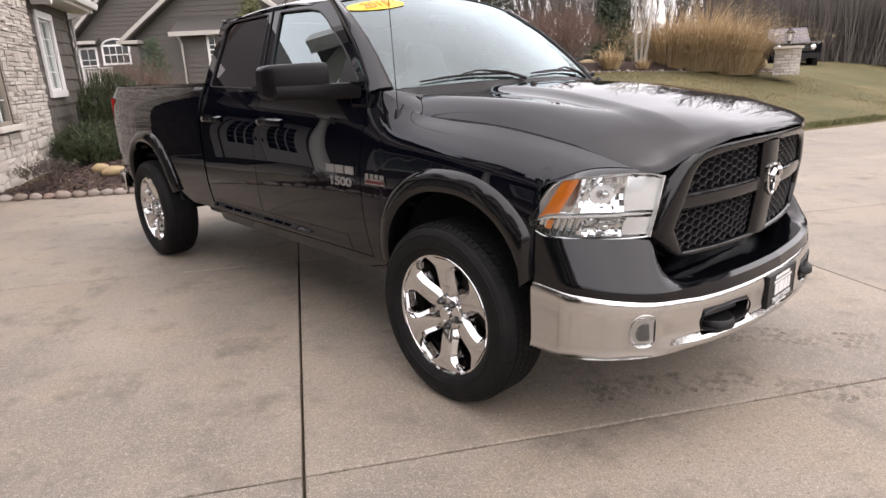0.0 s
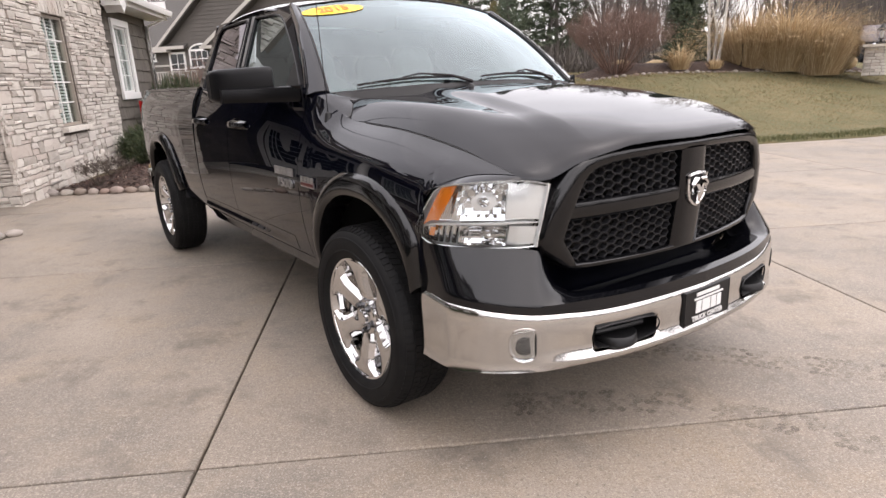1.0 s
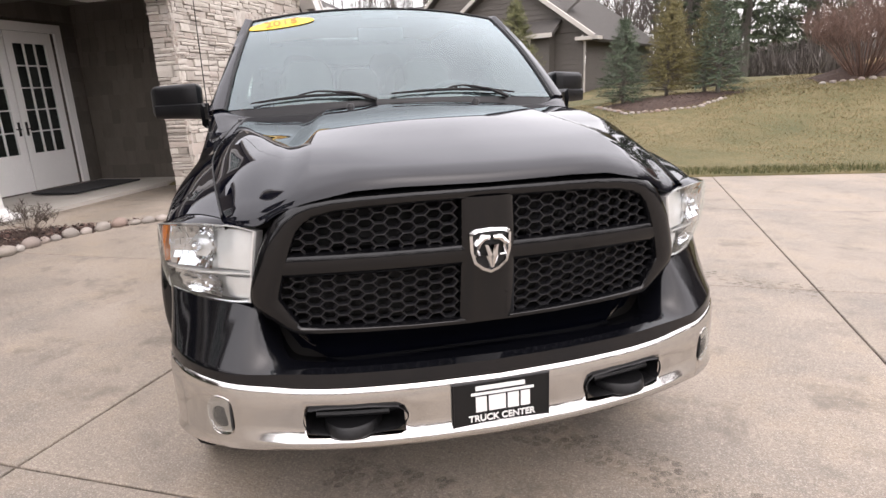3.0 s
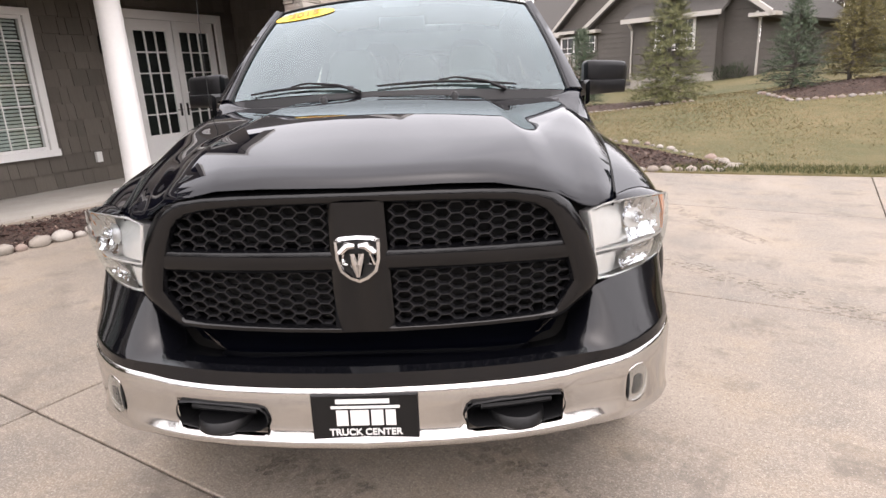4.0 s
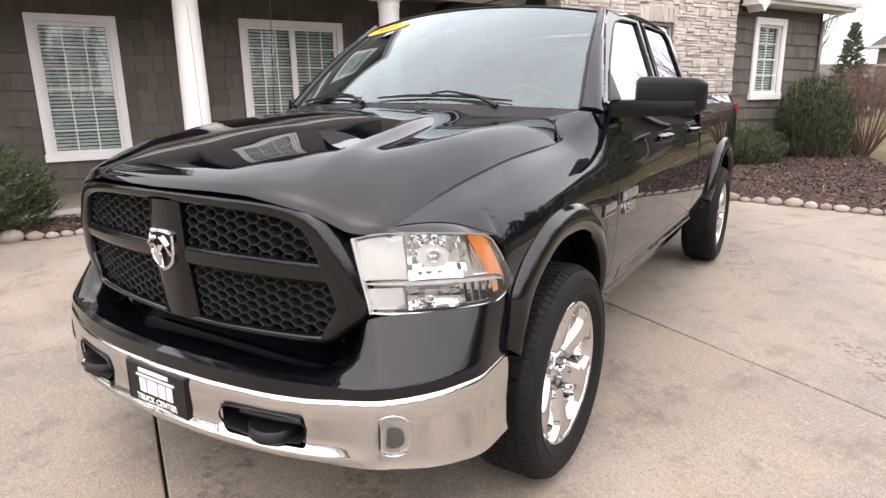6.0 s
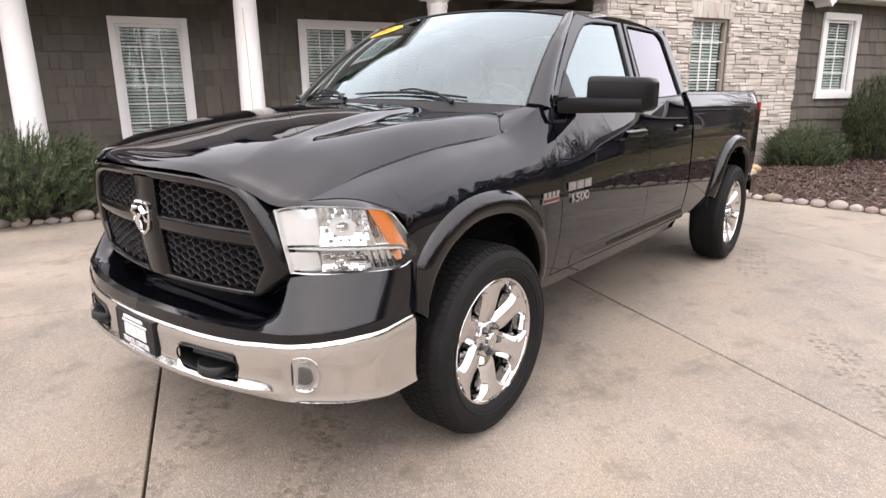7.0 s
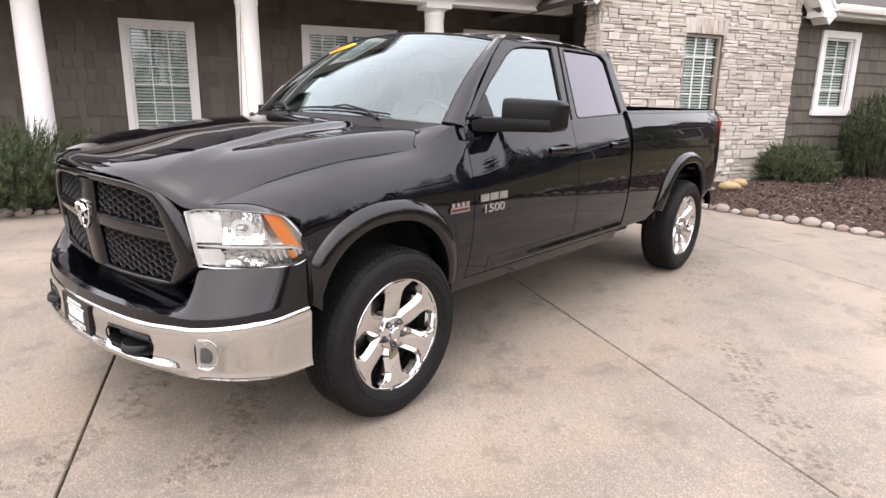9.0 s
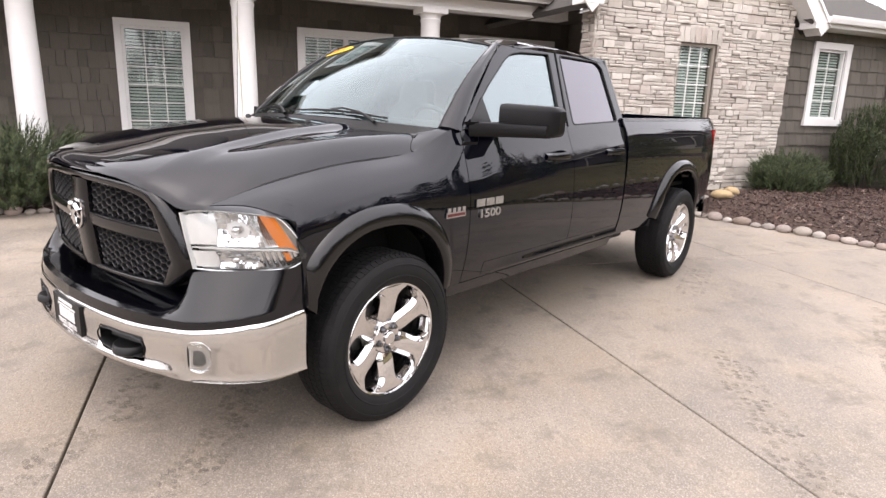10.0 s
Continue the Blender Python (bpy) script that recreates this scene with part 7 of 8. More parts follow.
def bare_bush(x, y, z, r, hgt, mat, label, seed, n=90, name="bare_bush", twigs=7):
    rnd = random.Random(seed)
    b = thing(name, label, "bush", "bare shrubs", at=(x, y, z))
    sh, tw = Shape(), Shape()
    for k in range(n):
        a, q = rnd.uniform(0, 6.28), rnd.random()**.6
        base = Vector((math.cos(a) * .10 * r, math.sin(a) * .10 * r, -.03))
        tip = Vector((math.cos(a) * r * q, math.sin(a) * r * q, hgt * (1 - .35 * q * q) * rnd.uniform(.75, 1.05)))
        mid_ = base.lerp(tip, .5) + Vector((rnd.uniform(-.1, .1), rnd.uniform(-.1, .1), .12 * hgt)) * .6
        sh.tube([base, mid_, tip], [.0065 * r, .004 * r, .002], 4, False)
        for t in range(twigs):
            f = rnd.uniform(.20, 1.0)
            p = mid_.lerp(tip, (f - .20) / .80)
            d = Vector((rnd.uniform(-1, 1), rnd.uniform(-1, 1), rnd.uniform(.2, 1.3))).normalized() * rnd.uniform(.15, .42) * r * .6
            tw.tube([p, p + d], [.0036, .0018], 3, False)
            for _ in range(2):
                p2 = p + d * rnd.uniform(.3, .9)
                tw.tube([p2, p2 + Vector((rnd.uniform(-1, 1), rnd.uniform(-1, 1), rnd.uniform(0, 1.2))).normalized() * .16 * r], [.0022, .0014], 3, False)
    part("stem_mass", sh, mat, b)["kind"] = "stuff"
    part("twig_mass", tw, mat, b, angle=0)["kind"] = "stuff"
    return b


bare_bush(-10.35, 13.45, 1.30, 1.75, 1.95, REDTWIG, "large leafless reddish-brown shrub at the top of the lawn", 31, 110, twigs=22)
bare_bush(-13.9, 2.3, .10, 1.2, 1.95, REDTWIG, "leafless reddish shrub beyond the house corner", 32, 110, twigs=11)
bare_bush(-4.75, -3.35, .05, .32, .35, TWIG, "low dormant plant stems in the porch bed", 33, 40, twigs=4)
bare_bush(-8.05, -1.0, .12, .35, .33, TWIG, "low dormant grey plant against the stone wall", 34, 45, twigs=5)
bare_bush(-8.75, -.65, .12, .35, .30, TWIG, "low dormant grey plant against the stone wall", 35, 40, twigs=5)
bare_bush(-2.9, -4.85, .05, .30, .22, TWIG, "low dormant plant stems in the porch bed", 36, 30, twigs=4)


def grass_clump(x, y, z, r, hgt, label, seed, n):
    rnd = random.Random(seed)
    b = thing("ornamental_grass", label, "grass clump", "dry grasses", at=(x, y, z))
    sh, pl_ = Shape(), Shape()
    for k in range(n):
        a, q = rnd.uniform(0, 6.28), rnd.random()**.55
        base = Vector((math.cos(a) * r * q * .62, math.sin(a) * r * q * .62, 0))
        l = hgt * rnd.uniform(.42, 1.08) * (1 - .25 * q)
        out = Vector((math.cos(a + rnd.uniform(-.6, .6)), math.sin(a + rnd.uniform(-.6, .6)), 0)) * (.20 + .95 * q) * l
        p1, p2 = base + out * .35 + Vector((0, 0, l * .6)), base + out + Vector((0, 0, l * (.95 - .42 * q)))
        w = .0065
        s = Vector((-math.sin(a), math.cos(a), 0)) * w
        sh.grid([[base - s, base + s], [p1 - s * .8, p1 + s * .8], [p2 - s * .1, p2 + s * .1]])
        if k % 3 == 0 and hgt > 1:
            for t in range(14):
                c = p1.lerp(p2, .55 + .05 * t)
                d = Vector((rnd.uniform(-1, 1), rnd.uniform(-1, 1), rnd.uniform(-.2, .6))).normalized() * rnd.uniform(.03, .08)
                e = d.cross(Vector((0, 0, 1))) * .12
                pl_.face([c - e, c + e, c + d])
    part("blade_mass", sh, PAMPAS, b, angle=0)
    if pl_.f:
        part("plume_mass", pl_, PAMPAS, b, angle=0)


for i, (x, y, r, hh, nn) in enumerate(((-8.87, 18.3, 1.05, 2.45, 2600), (-7.96, 18.8, 1.15, 2.75, 3000), (-7.1, 19.2, 1.05, 2.5, 2600))):
    grass_clump(x, y, lawn_z(x, y) + .02, r, hh, "tall clump of dry golden pampas grass", 50 + i, nn)
grass_clump(-9.35, 15.2, 1.42, .42, 1.05, "small clump of dry upright grass beside the birch", 55, 420)
grass_clump(-8.8, 16.2, 1.40, .30, .55, "small clump of dry pale grass in the raised bed", 56, 200)

# birch with several white trunks
def tree_limbs(sh, rnd, p, d, length, rad, depth, up=.25, kink=.35, n=3, sides=5):
    q = p + d * length
    sh.tube([p, p.lerp(q, .5) + Vector((rnd.uniform(-1, 1), rnd.uniform(-1, 1), 0)) * length * .05, q], [rad, rad * .82, rad * .62], sides, False)
    if depth == 0:
        return
    for k in range(n):
        t = rnd.uniform(.45, 1.0) if k else 1.0
        nd = (d + Vector((rnd.uniform(-1, 1), rnd.uniform(-1, 1), rnd.uniform(-.3, .6))) * (kink + .25 * (k > 0)) + Vector((0, 0, up))).normalized()
        tree_limbs(sh, rnd, p + d * length * t, nd, length * rnd.uniform(.55, .8), rad * (.58 if k == 0 else .42), depth - 1, up, kink, n, max(3, sides - 1))


birch = thing("birch_tree", "birch with several slim white trunks, leafless", "tree", at=(-9.35, 16.95, 1.42))
rnd = random.Random(8)
for k, (dx, dy, lx, ly) in enumerate(((-.10, 0, -.05, -.03), (.02, .05, .02, .02), (.14, .02, .07, .05))):
    bs_ = Shape()
    tree_limbs(bs_, rnd, Vector((dx, dy, -.1)), Vector((lx, ly, 1)).normalized(), 2.3, .055, 4, .35, .20, 3, 8)
    part("trunk", bs_, BIRCH, birch)

# woods all round the place
def wood_template(seed, hgt, depth=4):
    sh = Shape()
    r_ = random.Random(seed)
    tree_limbs(sh, r_, Vector((0, 0, -.3)), Vector((r_.uniform(-.05, .05), r_.uniform(-.05, .05), 1)), hgt * .36, hgt * .013, depth, .45, .30, 4, 4)
    return sh


TEMPL = [wood_template(70 + k, 11.0) for k in range(6)]
TEMPL_LIGHT = [wood_template(80 + k, 11.0, 3) for k in range(4)]


def far_ground(x, y):
    return 1.3 if (y > 11 and x < 8) else (lawn_z(x, y) if x < 0 and y > -3 else -.2)


def woods(name, label, a0, a1, r0, r1, n, seed, brush, kinds=TEMPL, tall=2.6, grow=1.0):
    rnd = random.Random(seed)
    sh = Shape()
    for k in range(n):
        a, r = radians(rnd.uniform(a0, a1)), math.sqrt(rnd.uniform(r0 * r0, r1 * r1))
        x, y = r * math.cos(a), r * math.sin(a)
        s = rnd.uniform(.65, 1.35)
        sh.add(rnd.choice(kinds).moved(pose(x, y, far_ground(x, y), 0, 0, rnd.uniform(0, 360)) @ Matrix.Diagonal((s, s, s * grow * rnd.uniform(.9, 1.3), 1))))
    for k in range(brush):
        a, r = radians(rnd.uniform(a0, a1)), rnd.uniform(r0 - 3, r0 + 8)
        x, y = r * math.cos(a), r * math.sin(a)
        z = far_ground(x, y)
        h_ = rnd.uniform(.6, tall)
        w = rnd.uniform(.012, .035)
        lx, ly = rnd.uniform(-.7, .7), rnd.uniform(-.7, .7)
        sh.face([(x - w, y, z - .1), (x + w, y, z - .1), (x + lx, y + ly, z + h_)])
        sh.face([(x, y - w, z + h_ * .3), (x, y + w, z + h_ * .3), (x - lx, y + ly * .4, z + h_ * .9)])
    solo(name, sh, FARWOOD, label, "woods", kind="stuff", angle=0)


woods("far_woods", "leafless grey-brown woods beyond the lawn", 114, 152, 34, 62, 105, 5, 6000, TEMPL, 2.4, .68)
woods("thicket", "dense leafless thicket beyond the road bend", 90, 114, 33, 58, 130, 15, 13000, TEMPL, 4.6, .70)
woods("roadside_woods", "leafless woods along the road side of the drive", 60, 93, 42, 70, 70, 6, 6000, TEMPL, 4.0)
woods("woods_behind_neighbour", "leafless trees behind the neighbouring house", 152, 186, 52, 80, 45, 7, 600)
woods("woods_across_drive", "leafless woods across the drive", -60, 60, 46, 74, 260, 7, 9000, TEMPL_LIGHT, 4.0)
woods("woods_behind_house", "leafless woods behind the house", -125, -60, 76, 100, 40, 9, 600, TEMPL_LIGHT)
# low wooded rise that closes the distance
FARHILL = plain("leaf_litter_hill", (.054, .0432, .0346), .95, 0, .6, .35, .3)
rows = []
for i in range(73):
    a = radians(-125 + 312 * i / 72)
    rows.append([(r * math.cos(a), r * math.sin(a), z + (2.2 * noise.noise((a * 9, r * .05, 0)) if z > 2 else 0)) for r, z in ((58, .6), (70, 2.6), (90, 5.0), (95, 0))])
solo("wooded_rise", Shape().grid(rows, flip=True), FARHILL, "brown wooded rise closing the distance", "hill", kind="structure", angle=80)

# stone gate post with lamp, and the dark off-road car behind the grasses
def gate_post(x, y, z):
    g = thing("stone_post", "square pale stone gate post with a cap and black lantern", "post", at=(x, y, z), turn=20)
    g_core = part("post_core", Shape().box((0, 0, .36), (.66, .66, .82)), JOINT_SHADE, g)
    rnd = random.Random(4)
    for side in range(4):
        for r_ in range(9):
            u = -.35
            while u < .34:
                w = min(rnd.uniform(.14, .30), .35 - u)
                ob = part("ledge_stone", rnd.choice(LEDGES), None, g)
                ob.matrix_basis = pose(0, 0, 0, 0, 0, 90 * side) @ Matrix.Translation((u + .004, -.33, -.04 + r_ * .09)) @ Matrix.Diagonal((w - .008, .05, .084, 1))
                u += w
    part("cap_stone", Shape().box((0, 0, .81), (.86, .86, .08)), LEDGE_REST, g, "pale cap stone")
    l_ = part("post_lantern", Shape().lathe([(.0, .0), (.10, .0), (.10, .03), (.03, .06), (.03, .12), (.10, .15), (.10, .16)], Matrix.Translation((0, 0, .85)), 6).lathe([(.13, .40), (.15, .42), (.05, .50), (.02, .58), (.0, .60)], Matrix.Translation((0, 0, .85)), 6), BRONZE, g, "black post lantern")
    for k in range(6):
        a = k * math.pi / 3
        part("lantern_bar", Shape().tube([(.09 * math.cos(a), .09 * math.sin(a), 1.01), (.125 * math.cos(a), .125 * math.sin(a), 1.26)], .008, 4), BRONZE, l_)
    part("lantern_pane", Shape().lathe([(.05, 1.03), (.06, 1.21)], Matrix(), 12), WHITE, l_)


gate_post(-5.67, 19.7, 1.08)


def offroader(x, y, z, turn):
    c = thing("parked_offroader", "black boxy off-road car parked beyond the lawn", "car", at=(x, y, z), turn=turn)
    b = Shape()
    prof = [(-2.1, .55), (-2.1, 1.10), (-2.05, 1.15), (-.55, 1.20), (-.35, 1.22), (1.9, 1.22), (2.05, 1.1), (2.05, .55)]
    b.grid([[(px, s * .92, pz) for px, pz in prof] for s in (-1, 1)], loop=True)
    b.face([(px, -.92, pz) for px, pz in prof]).face([(px, .92, pz) for px, pz in prof][::-1])
    part("body", b, PAINT, c)
    top = Shape().grid([[(px, s * .74, pz) for px, pz in ((-.45, 1.78), (1.85, 1.78))] for s in (-1, 1)])
    part("roof", top, PAINT, c, thick=.06)
    for s in (-1, 1):
        for x0, x1, xa, xb in ((-.75, -.68, -.45, -.36), (.35, .45, .40, .50), (1.82, 1.92, 1.80, 1.88)):
            part("pillar", Shape().face([(x0, s * .86, 1.2), (x1, s * .86, 1.2), (xb, s * .74, 1.78), (xa, s * .74, 1.78)]), PAINT, c, thick=.03)
        part("side_glass", Shape().face([(-.66, s * .85, 1.22), (1.82, s * .85, 1.22), (1.80, s * .735, 1.76), (-.40, s * .735, 1.76)]), TINTGLASS, c)
    part("windscreen", Shape().face([(-.80, -.84, 1.2), (-.80, .84, 1.2), (-.47, .72, 1.77), (-.47, -.72, 1.77)]), TINTGLASS, c)
    for wx in (-1.35, 1.3):
        for s in (-1, 1):
            m = Matrix.Translation((wx, s * .82, .42)) @ Euler((-math.pi / 2, 0, 0)).to_matrix().to_4x4()
            w = part("wheel", Shape().lathe([(.0, .13 * s), (.22, .12 * s), (.24, .13 * s), (.40, .12 * s), (.42, .08 * s), (.42, -.10 * s), (.2, -.12 * s)], m, 24), RUBBER, c)
            part("rim", Shape().lathe([(.0, .14 * s), (.20, .125 * s), (.21, .135 * s)], m, 12), PLASTIC, w)
            part("fender_flare", Shape().grid([[(wx + rr * math.cos(t), s * yy, .46 + rr * math.sin(t)) for rr, yy in ((.47, .90), (.56, 1.0), (.60, .92))] for t in np.linspace(.1, 3.04, 13)]), PLASTIC, c)
    part("bumper", Shape().box((-2.2, 0, .62), (.2, 1.7, .2)), PLASTIC, c)
    part("front_grille", Shape().box((-2.11, 0, .92), (.03, 1.1, .26)), DARK, c)
    for s in (-1, 1):
        part("lamp", Shape().lathe([(.0, .03), (.10, .02), (.11, 0)], Matrix.Translation((-2.12, s * .62, .95)) @ Euler((0, -math.pi / 2, 0)).to_matrix().to_4x4(), 16), REFLECTOR, c)
        part("side_mirror", Shape().box((-.55, s * 1.02, 1.28), (.1, .2, .16)), PLASTIC, c)
    part("spare_wheel", Shape().lathe([(.0, .1), (.36, .1), (.40, .06), (.40, -.1)], Matrix.Translation((2.12, 0, 1.0)) @ Euler((0, math.pi / 2, 0)).to_matrix().to_4x4(), 20), RUBBER, c)


offroader(-8.45, 27.3, 1.06, 122)
ob = solo("garden_stake", Shape().tube([(0, 0, 0), (0, 0, .95)], .03, 6).box((0, 0, .95), (.07, .07, .10)), BRONZE, "dark garden stake in the raised bed", "stake")
ob.matrix_basis = pose(-8.75, 17.6, 1.38)

# ---- neighbouring house: local x along its front, y away from the drive ----
NB = (-24.5, 7.6, .55)
_g = Mat("grey_lap_siding", (.108, .0972, .09), .8)
_g.color(_g.mix(_g.mix((.074, .066, .058), (.100, .089, .079), _g.noise(1.2, 4)), (.056, .050, .044), _g.rng(_g.noise(5, 5, .6, (1, 1, 6)), .5, .75, 0, .5)))
LAPS = _g.m
CREAM = plain("cream_trim", (.40, .375, .34), .6, 0, 20, .06, .05)
FOUND = plain("foundation_concrete", (.3024, .2808, .252), .9, 0, 10, .2, .2)


def lap_wall(sh, a, b, z0, z1, top=None):
    """Lapped boards from a to b; top(t) gives a sloping upper edge."""
    a, b = Vector((*a, 0)), Vector((*b, 0))
    d = (b - a)
    nrm = Vector((d.y, -d.x, 0)).normalized()
    z = z0
    while z < z1:
        e = min(z + .20, z1)
        t0, t1, s0, s1 = 0.0, 1.0, 0.0, 1.0
        if top:
            lo = [t for t in np.linspace(0, 1, 241) if top(t) >= z]
            hi = [t for t in np.linspace(0, 1, 241) if top(t) >= e] or [.5]
            if not lo:
                break
            s0, s1, t0, t1 = lo[0], lo[-1], hi[0], hi[-1]
        p, q, p1, q1 = a + d * t0, a + d * t1, a + d * s0, a + d * s1
        o = nrm * .022
        sh.grid([[p + Vector((0, 0, e)), q + Vector((0, 0, e))], [p1 + o + Vector((0, 0, z)), q1 + o + Vector((0, 0, z))], [p1 + Vector((0, 0, z)), q1 + Vector((0, 0, z))]])
        z = e


nb = thing("neighbour_house", "grey lap-sided neighbouring house with white trim and shingled gables", "house", at=NB, turn=40.5)
sd_ = Shape()
lap_wall(sd_, (0, 0), (3.65, 0), .75, 2.95)
lap_wall(sd_, (0, .5), (0, 0), .75, 2.95)
lap_wall(sd_, (3.65, 0), (3.65, .5), .75, 2.95)
part("front_wing_wall", sd_, LAPS, nb, angle=0)["kind"] = "stuff"
part("foundation", Shape().box((1.82, .6, .20), (3.6, 1.2, 1.1)).box((1.4, 4.6, .10), (7.1, 8.1, .9)).box((-4.5, 10.0, -.2), (8.9, 7.9, 1.6)).box((-11.3, 10.0, .2), (4.9, 7.9, 2.4)), FOUND, nb, "pale concrete foundation")
part("front_wing_roof", Shape().grid([[(-.25, -.42, 2.88), (3.95, -.42, 2.88)], [(-.25, 1.2, 3.95), (3.95, 1.2, 3.95)], [(-.25, 2.6, 4.6), (3.95, 2.6, 4.6)]]), SHINGLE, nb, thick=.12, angle=0)
part("front_wing_fascia", Shape().box((1.85, -.44, 2.84), (4.25, .03, .17)), CREAM, nb, angle=0)
gs = Shape()
lap_wall(gs, (-2.2, .5), (5.0, .5), .30, 2.95)
lap_wall(gs, (-2.2, .5), (5.0, .5), 2.95, 5.4, lambda t: 2.95 + 2.5 * (1 - abs(t - .5) * 2))
lap_wall(gs, (5.0, .5), (5.0, 8.5), .30, 2.95)
lap_wall(gs, (-2.2, 6.0), (-2.2, .5), .30, 2.95)
part("front_gable_wall", gs, LAPS, nb, angle=0)["kind"] = "stuff"
part("front_gable_roof", Shape().grid([[(-2.75, .1, 2.62), (-2.75, 9, 2.62)], [(1.4, .1, 5.55), (1.4, 9, 5.55)], [(5.55, .1, 2.62), (5.55, 9, 2.62)]], flip=True), SHINGLE, nb, thick=.12, angle=0)


def rake(u0, u1, zlow, zhigh, v):
    um = (u0 + u1) / 2
    sh = Shape()
    for a in (u0, u1):
        p_, q_ = Vector((a, v, zlow)), Vector((um, v, zhigh))
        sh.grid([[p_, q_], [p_ + Vector((0, 0, -.19)), q_ + Vector((0, 0, -.19))]]).grid([[p_, q_], [p_ + Vector((0, .06, .03)), q_ + Vector((0, .06, .03))]])
    return sh.box((u0 + .35, v + .25, zlow - .10), (.95, .5, .13)).box((u1 - .35, v + .25, zlow - .10), (.95, .5, .13))


part("front_gable_trim", rake(-2.75, 5.55, 2.75, 5.66, .06), CREAM, nb, angle=0)
g2 = Shape()
lap_wall(g2, (-8.9, 6.0), (0, 6.0), .3, 3.3)
lap_wall(g2, (-8.9, 6.0), (0, 6.0), 3.3, 7.2, lambda t: 3.3 + 3.9 * (1 - abs(t - .5) * 2))
part("gable_wall", g2, LAPS, nb, angle=0)["kind"] = "stuff"
part("gable_roof", Shape().grid([[(-9.5, 5.6, 2.95), (-9.5, 16, 2.95)], [(-4.45, 5.6, 7.35), (-4.45, 16, 7.35)], [(.6, 5.6, 2.95), (.6, 16, 2.95)]], flip=True), SHINGLE, nb, thick=.12, angle=0)
part("gable_trim", rake(-9.5, .6, 3.08, 7.46, 5.56), CREAM, nb, angle=0)
g3 = Shape()
lap_wall(g3, (-13.75, 6.05), (-8.9, 6.05), .0, 3.2)
lap_wall(g3, (-13.75, 14), (-13.75, 6.05), .0, 3.2)
part("long_wall", g3, LAPS, nb, angle=0)["kind"] = "stuff"
part("long_roof", Shape().grid([[(-14.1, 5.6, 3.1), (-7.6, 5.6, 3.1)], [(-14.1, 10.5, 6.3), (-7.6, 10.5, 6.3)], [(-14.1, 15, 3.1), (-7.6, 15, 3.1)]]), SHINGLE, nb, thick=.12, angle=0)
part("long_fascia", Shape().box((-10.85, 5.59, 3.12), (6.5, .03, .16)), CREAM, nb, angle=0)
part("band_trim", Shape().box((-11.3, 6.0, 2.22), (4.8, .05, .10)), CREAM, nb, angle=0)


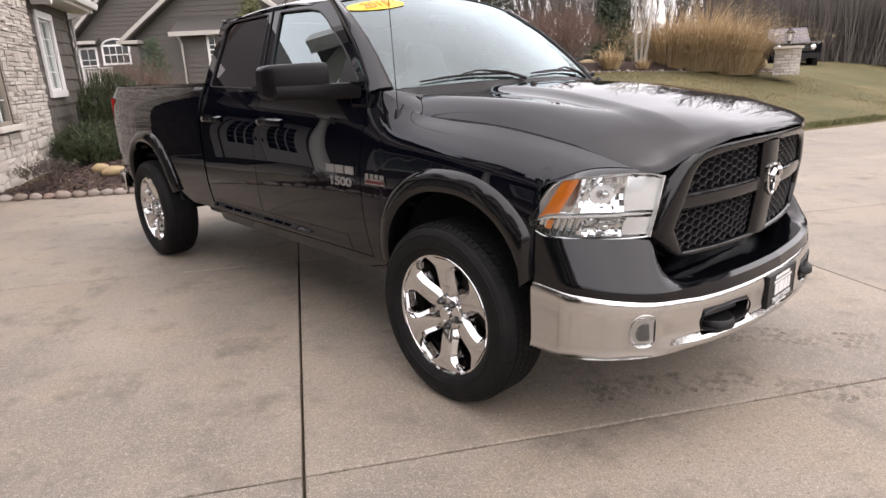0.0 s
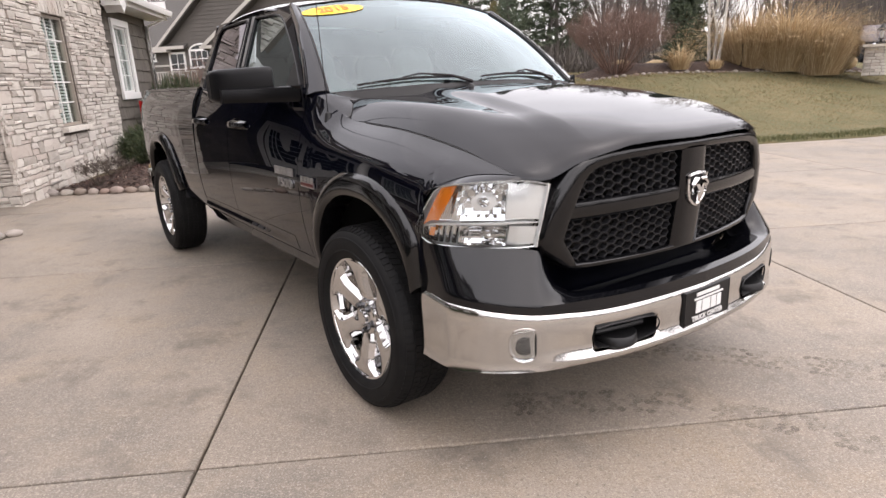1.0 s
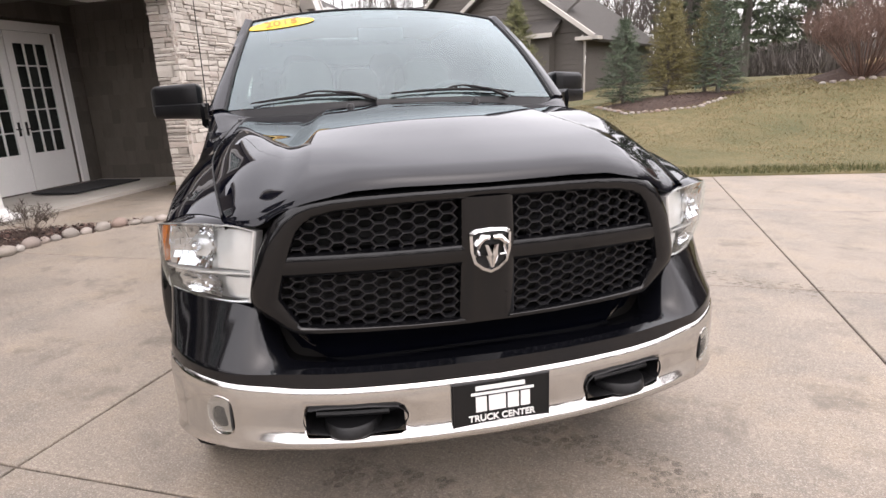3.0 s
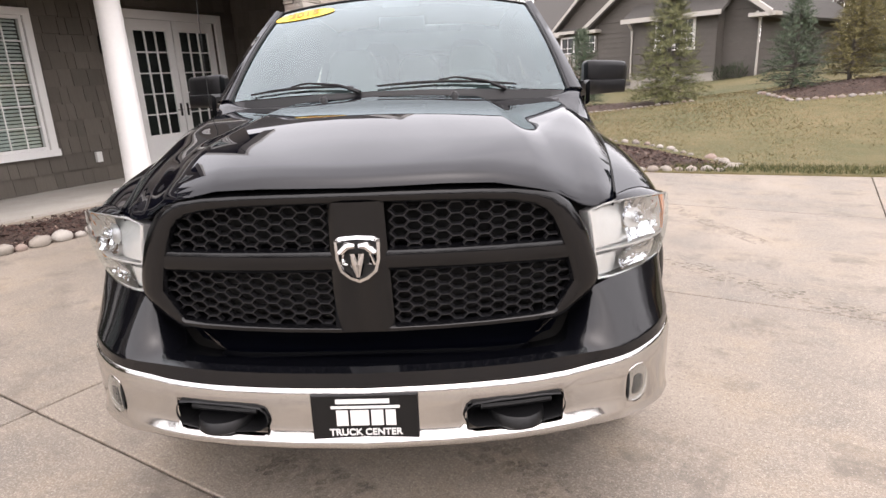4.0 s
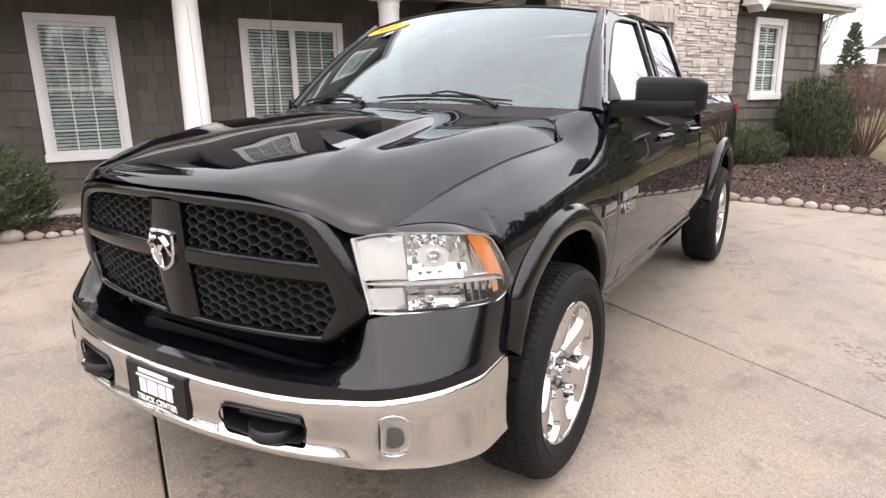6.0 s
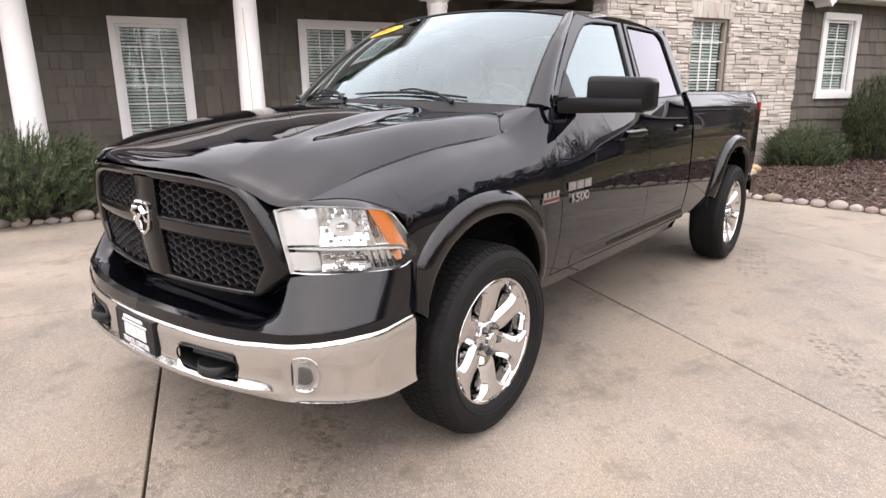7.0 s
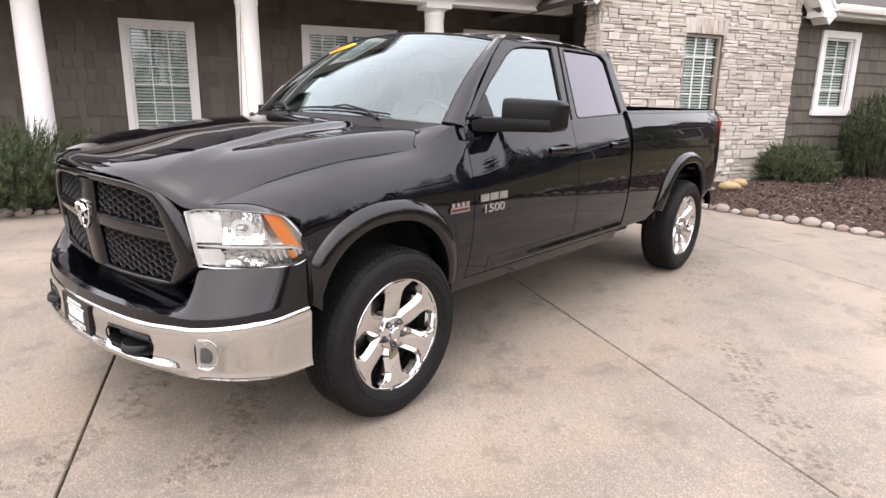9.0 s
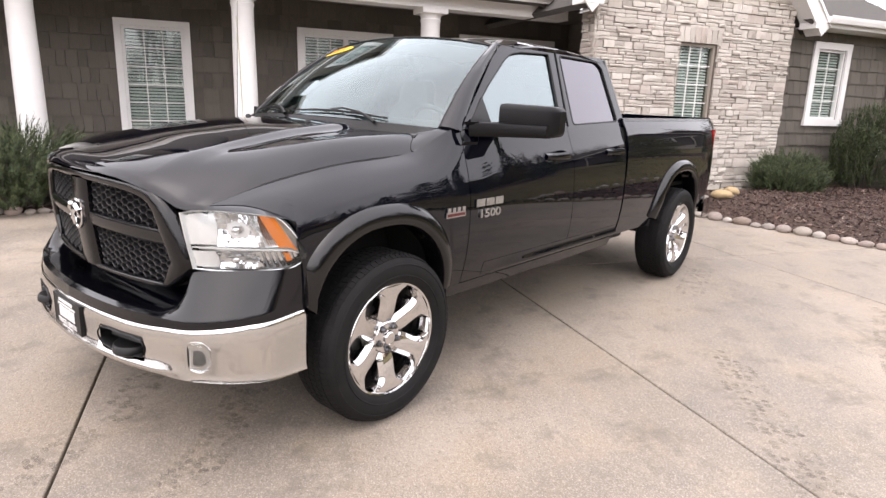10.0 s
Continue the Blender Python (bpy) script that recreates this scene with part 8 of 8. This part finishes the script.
def nb_window(u, v, z, w, h_, cols=2, rows_=2, turn=0, arched=False):
    wn_ = part("window", Shape(), TRIM, nb, "white-framed gridded window")
    m = Matrix.Translation((u, v, z)) @ pose(0, 0, 0, 0, 0, turn)
    sh = Shape()
    for c, s in (((0, -.03, h_), (w + .16, .05, .10)), ((0, -.03, 0), (w + .2, .06, .10)), ((-w / 2 - .03, -.03, h_ / 2), (.10, .05, h_)), ((w / 2 + .03, -.03, h_ / 2), (.10, .05, h_)), ((0, -.02, h_ * .5), (w, .04, .05))):
        sh.box(c, s)
    if arched:
        sh.tube([(w / 2 * math.cos(a), -.03, h_ + w * .22 * math.sin(a)) for a in np.linspace(0, math.pi, 13)], .05, 5)
    wn_.data = mesh_of("window", sh.moved(m), TRIM, 0)
    gl_ = Shape().face([(-w / 2, -.026, 0), (w / 2, -.026, 0), (w / 2, -.026, h_), (-w / 2, -.026, h_)])
    if arched:
        gl_.face([(w / 2 * math.cos(a), -.026, h_ + w * .22 * math.sin(a)) for a in np.linspace(0, math.pi, 13)][::-1])
    part("pane", gl_.moved(m), DARKGLASS, wn_)
    mt = Shape()
    for i in range(1, cols):
        mt.box((-w / 2 + w * i / cols, -.034, h_ / 2), (.03, .02, h_))
    for j in range(1, rows_):
        mt.box((0, -.034, h_ * j / rows_), (w, .02, .03))
    part("muntins", mt.moved(m), TRIM, wn_, angle=0)


_g = Mat("dark_window", (.0144, .0173, .0187), .06)
_g.color(_g.mix((.0086, .0108, .0122), (.036, .0396, .0396), _g.noise(1.5, 2)))
DARKGLASS = _g.m
nb_window(1.55, 0, 1.65, .75, 1.12, 3, 3)
nb_window(2.35, 0, 1.65, .75, 1.12, 3, 3)
nb_window(-6.8, 6.0, 2.05, 1.40, .90, 4, 2, 0, True)
for u in (-12.1, -11.1, -10.1):
    nb_window(u, 6.05, 2.50, .62, .42, 2, 1)
nb_window(-8.35, 6.0, 1.15, .85, 1.70, 2, 3)
for u, v in ((.05, 0), (5.0, .5)):
    part("downspout", Shape().tube([(u, v - .35, 2.75), (u, v - .10, 2.5), (u, v - .08, .5)], .05, 5), CREAM, nb, "white downspout")
part("corner_board", Shape().box((-2.16, .47, 1.6), (.12, .05, 2.6)), LAPS, nb, angle=0)
dk = part("deck", Shape().box((-7.2, 5.0, 1.02), (2.6, 1.9, .18)), CREAM, nb, "raised deck with white railing")
for k in range(17):
    part("deck_baluster", Shape().box((-8.45 + k * .155, 4.1, 1.45), (.05, .04, .68)), CREAM, dk, angle=0)
part("deck_rail", Shape().box((-7.2, 4.1, 1.82), (2.6, .08, .07)), CREAM, dk, angle=0)
for u in (-8.4, -6.0):
    part("deck_post", Shape().box((u, 4.15, .45), (.12, .12, 1.2)), CREAM, dk, angle=0)
for k, (u, v) in enumerate(((3.95, .05), (4.55, .05))):
    pb = Vector((u, v, 0))
    q = Matrix.Translation(NB) @ pose(0, 0, 0, 0, 0, 40.5) @ pb
    juniper(q.x, q.y, lawn_z(q.x, q.y), .30, .30, .55, "small clipped shrub against the neighbouring house", 90 + k, 90, .6, DKGREEN, "clipped shrubs")
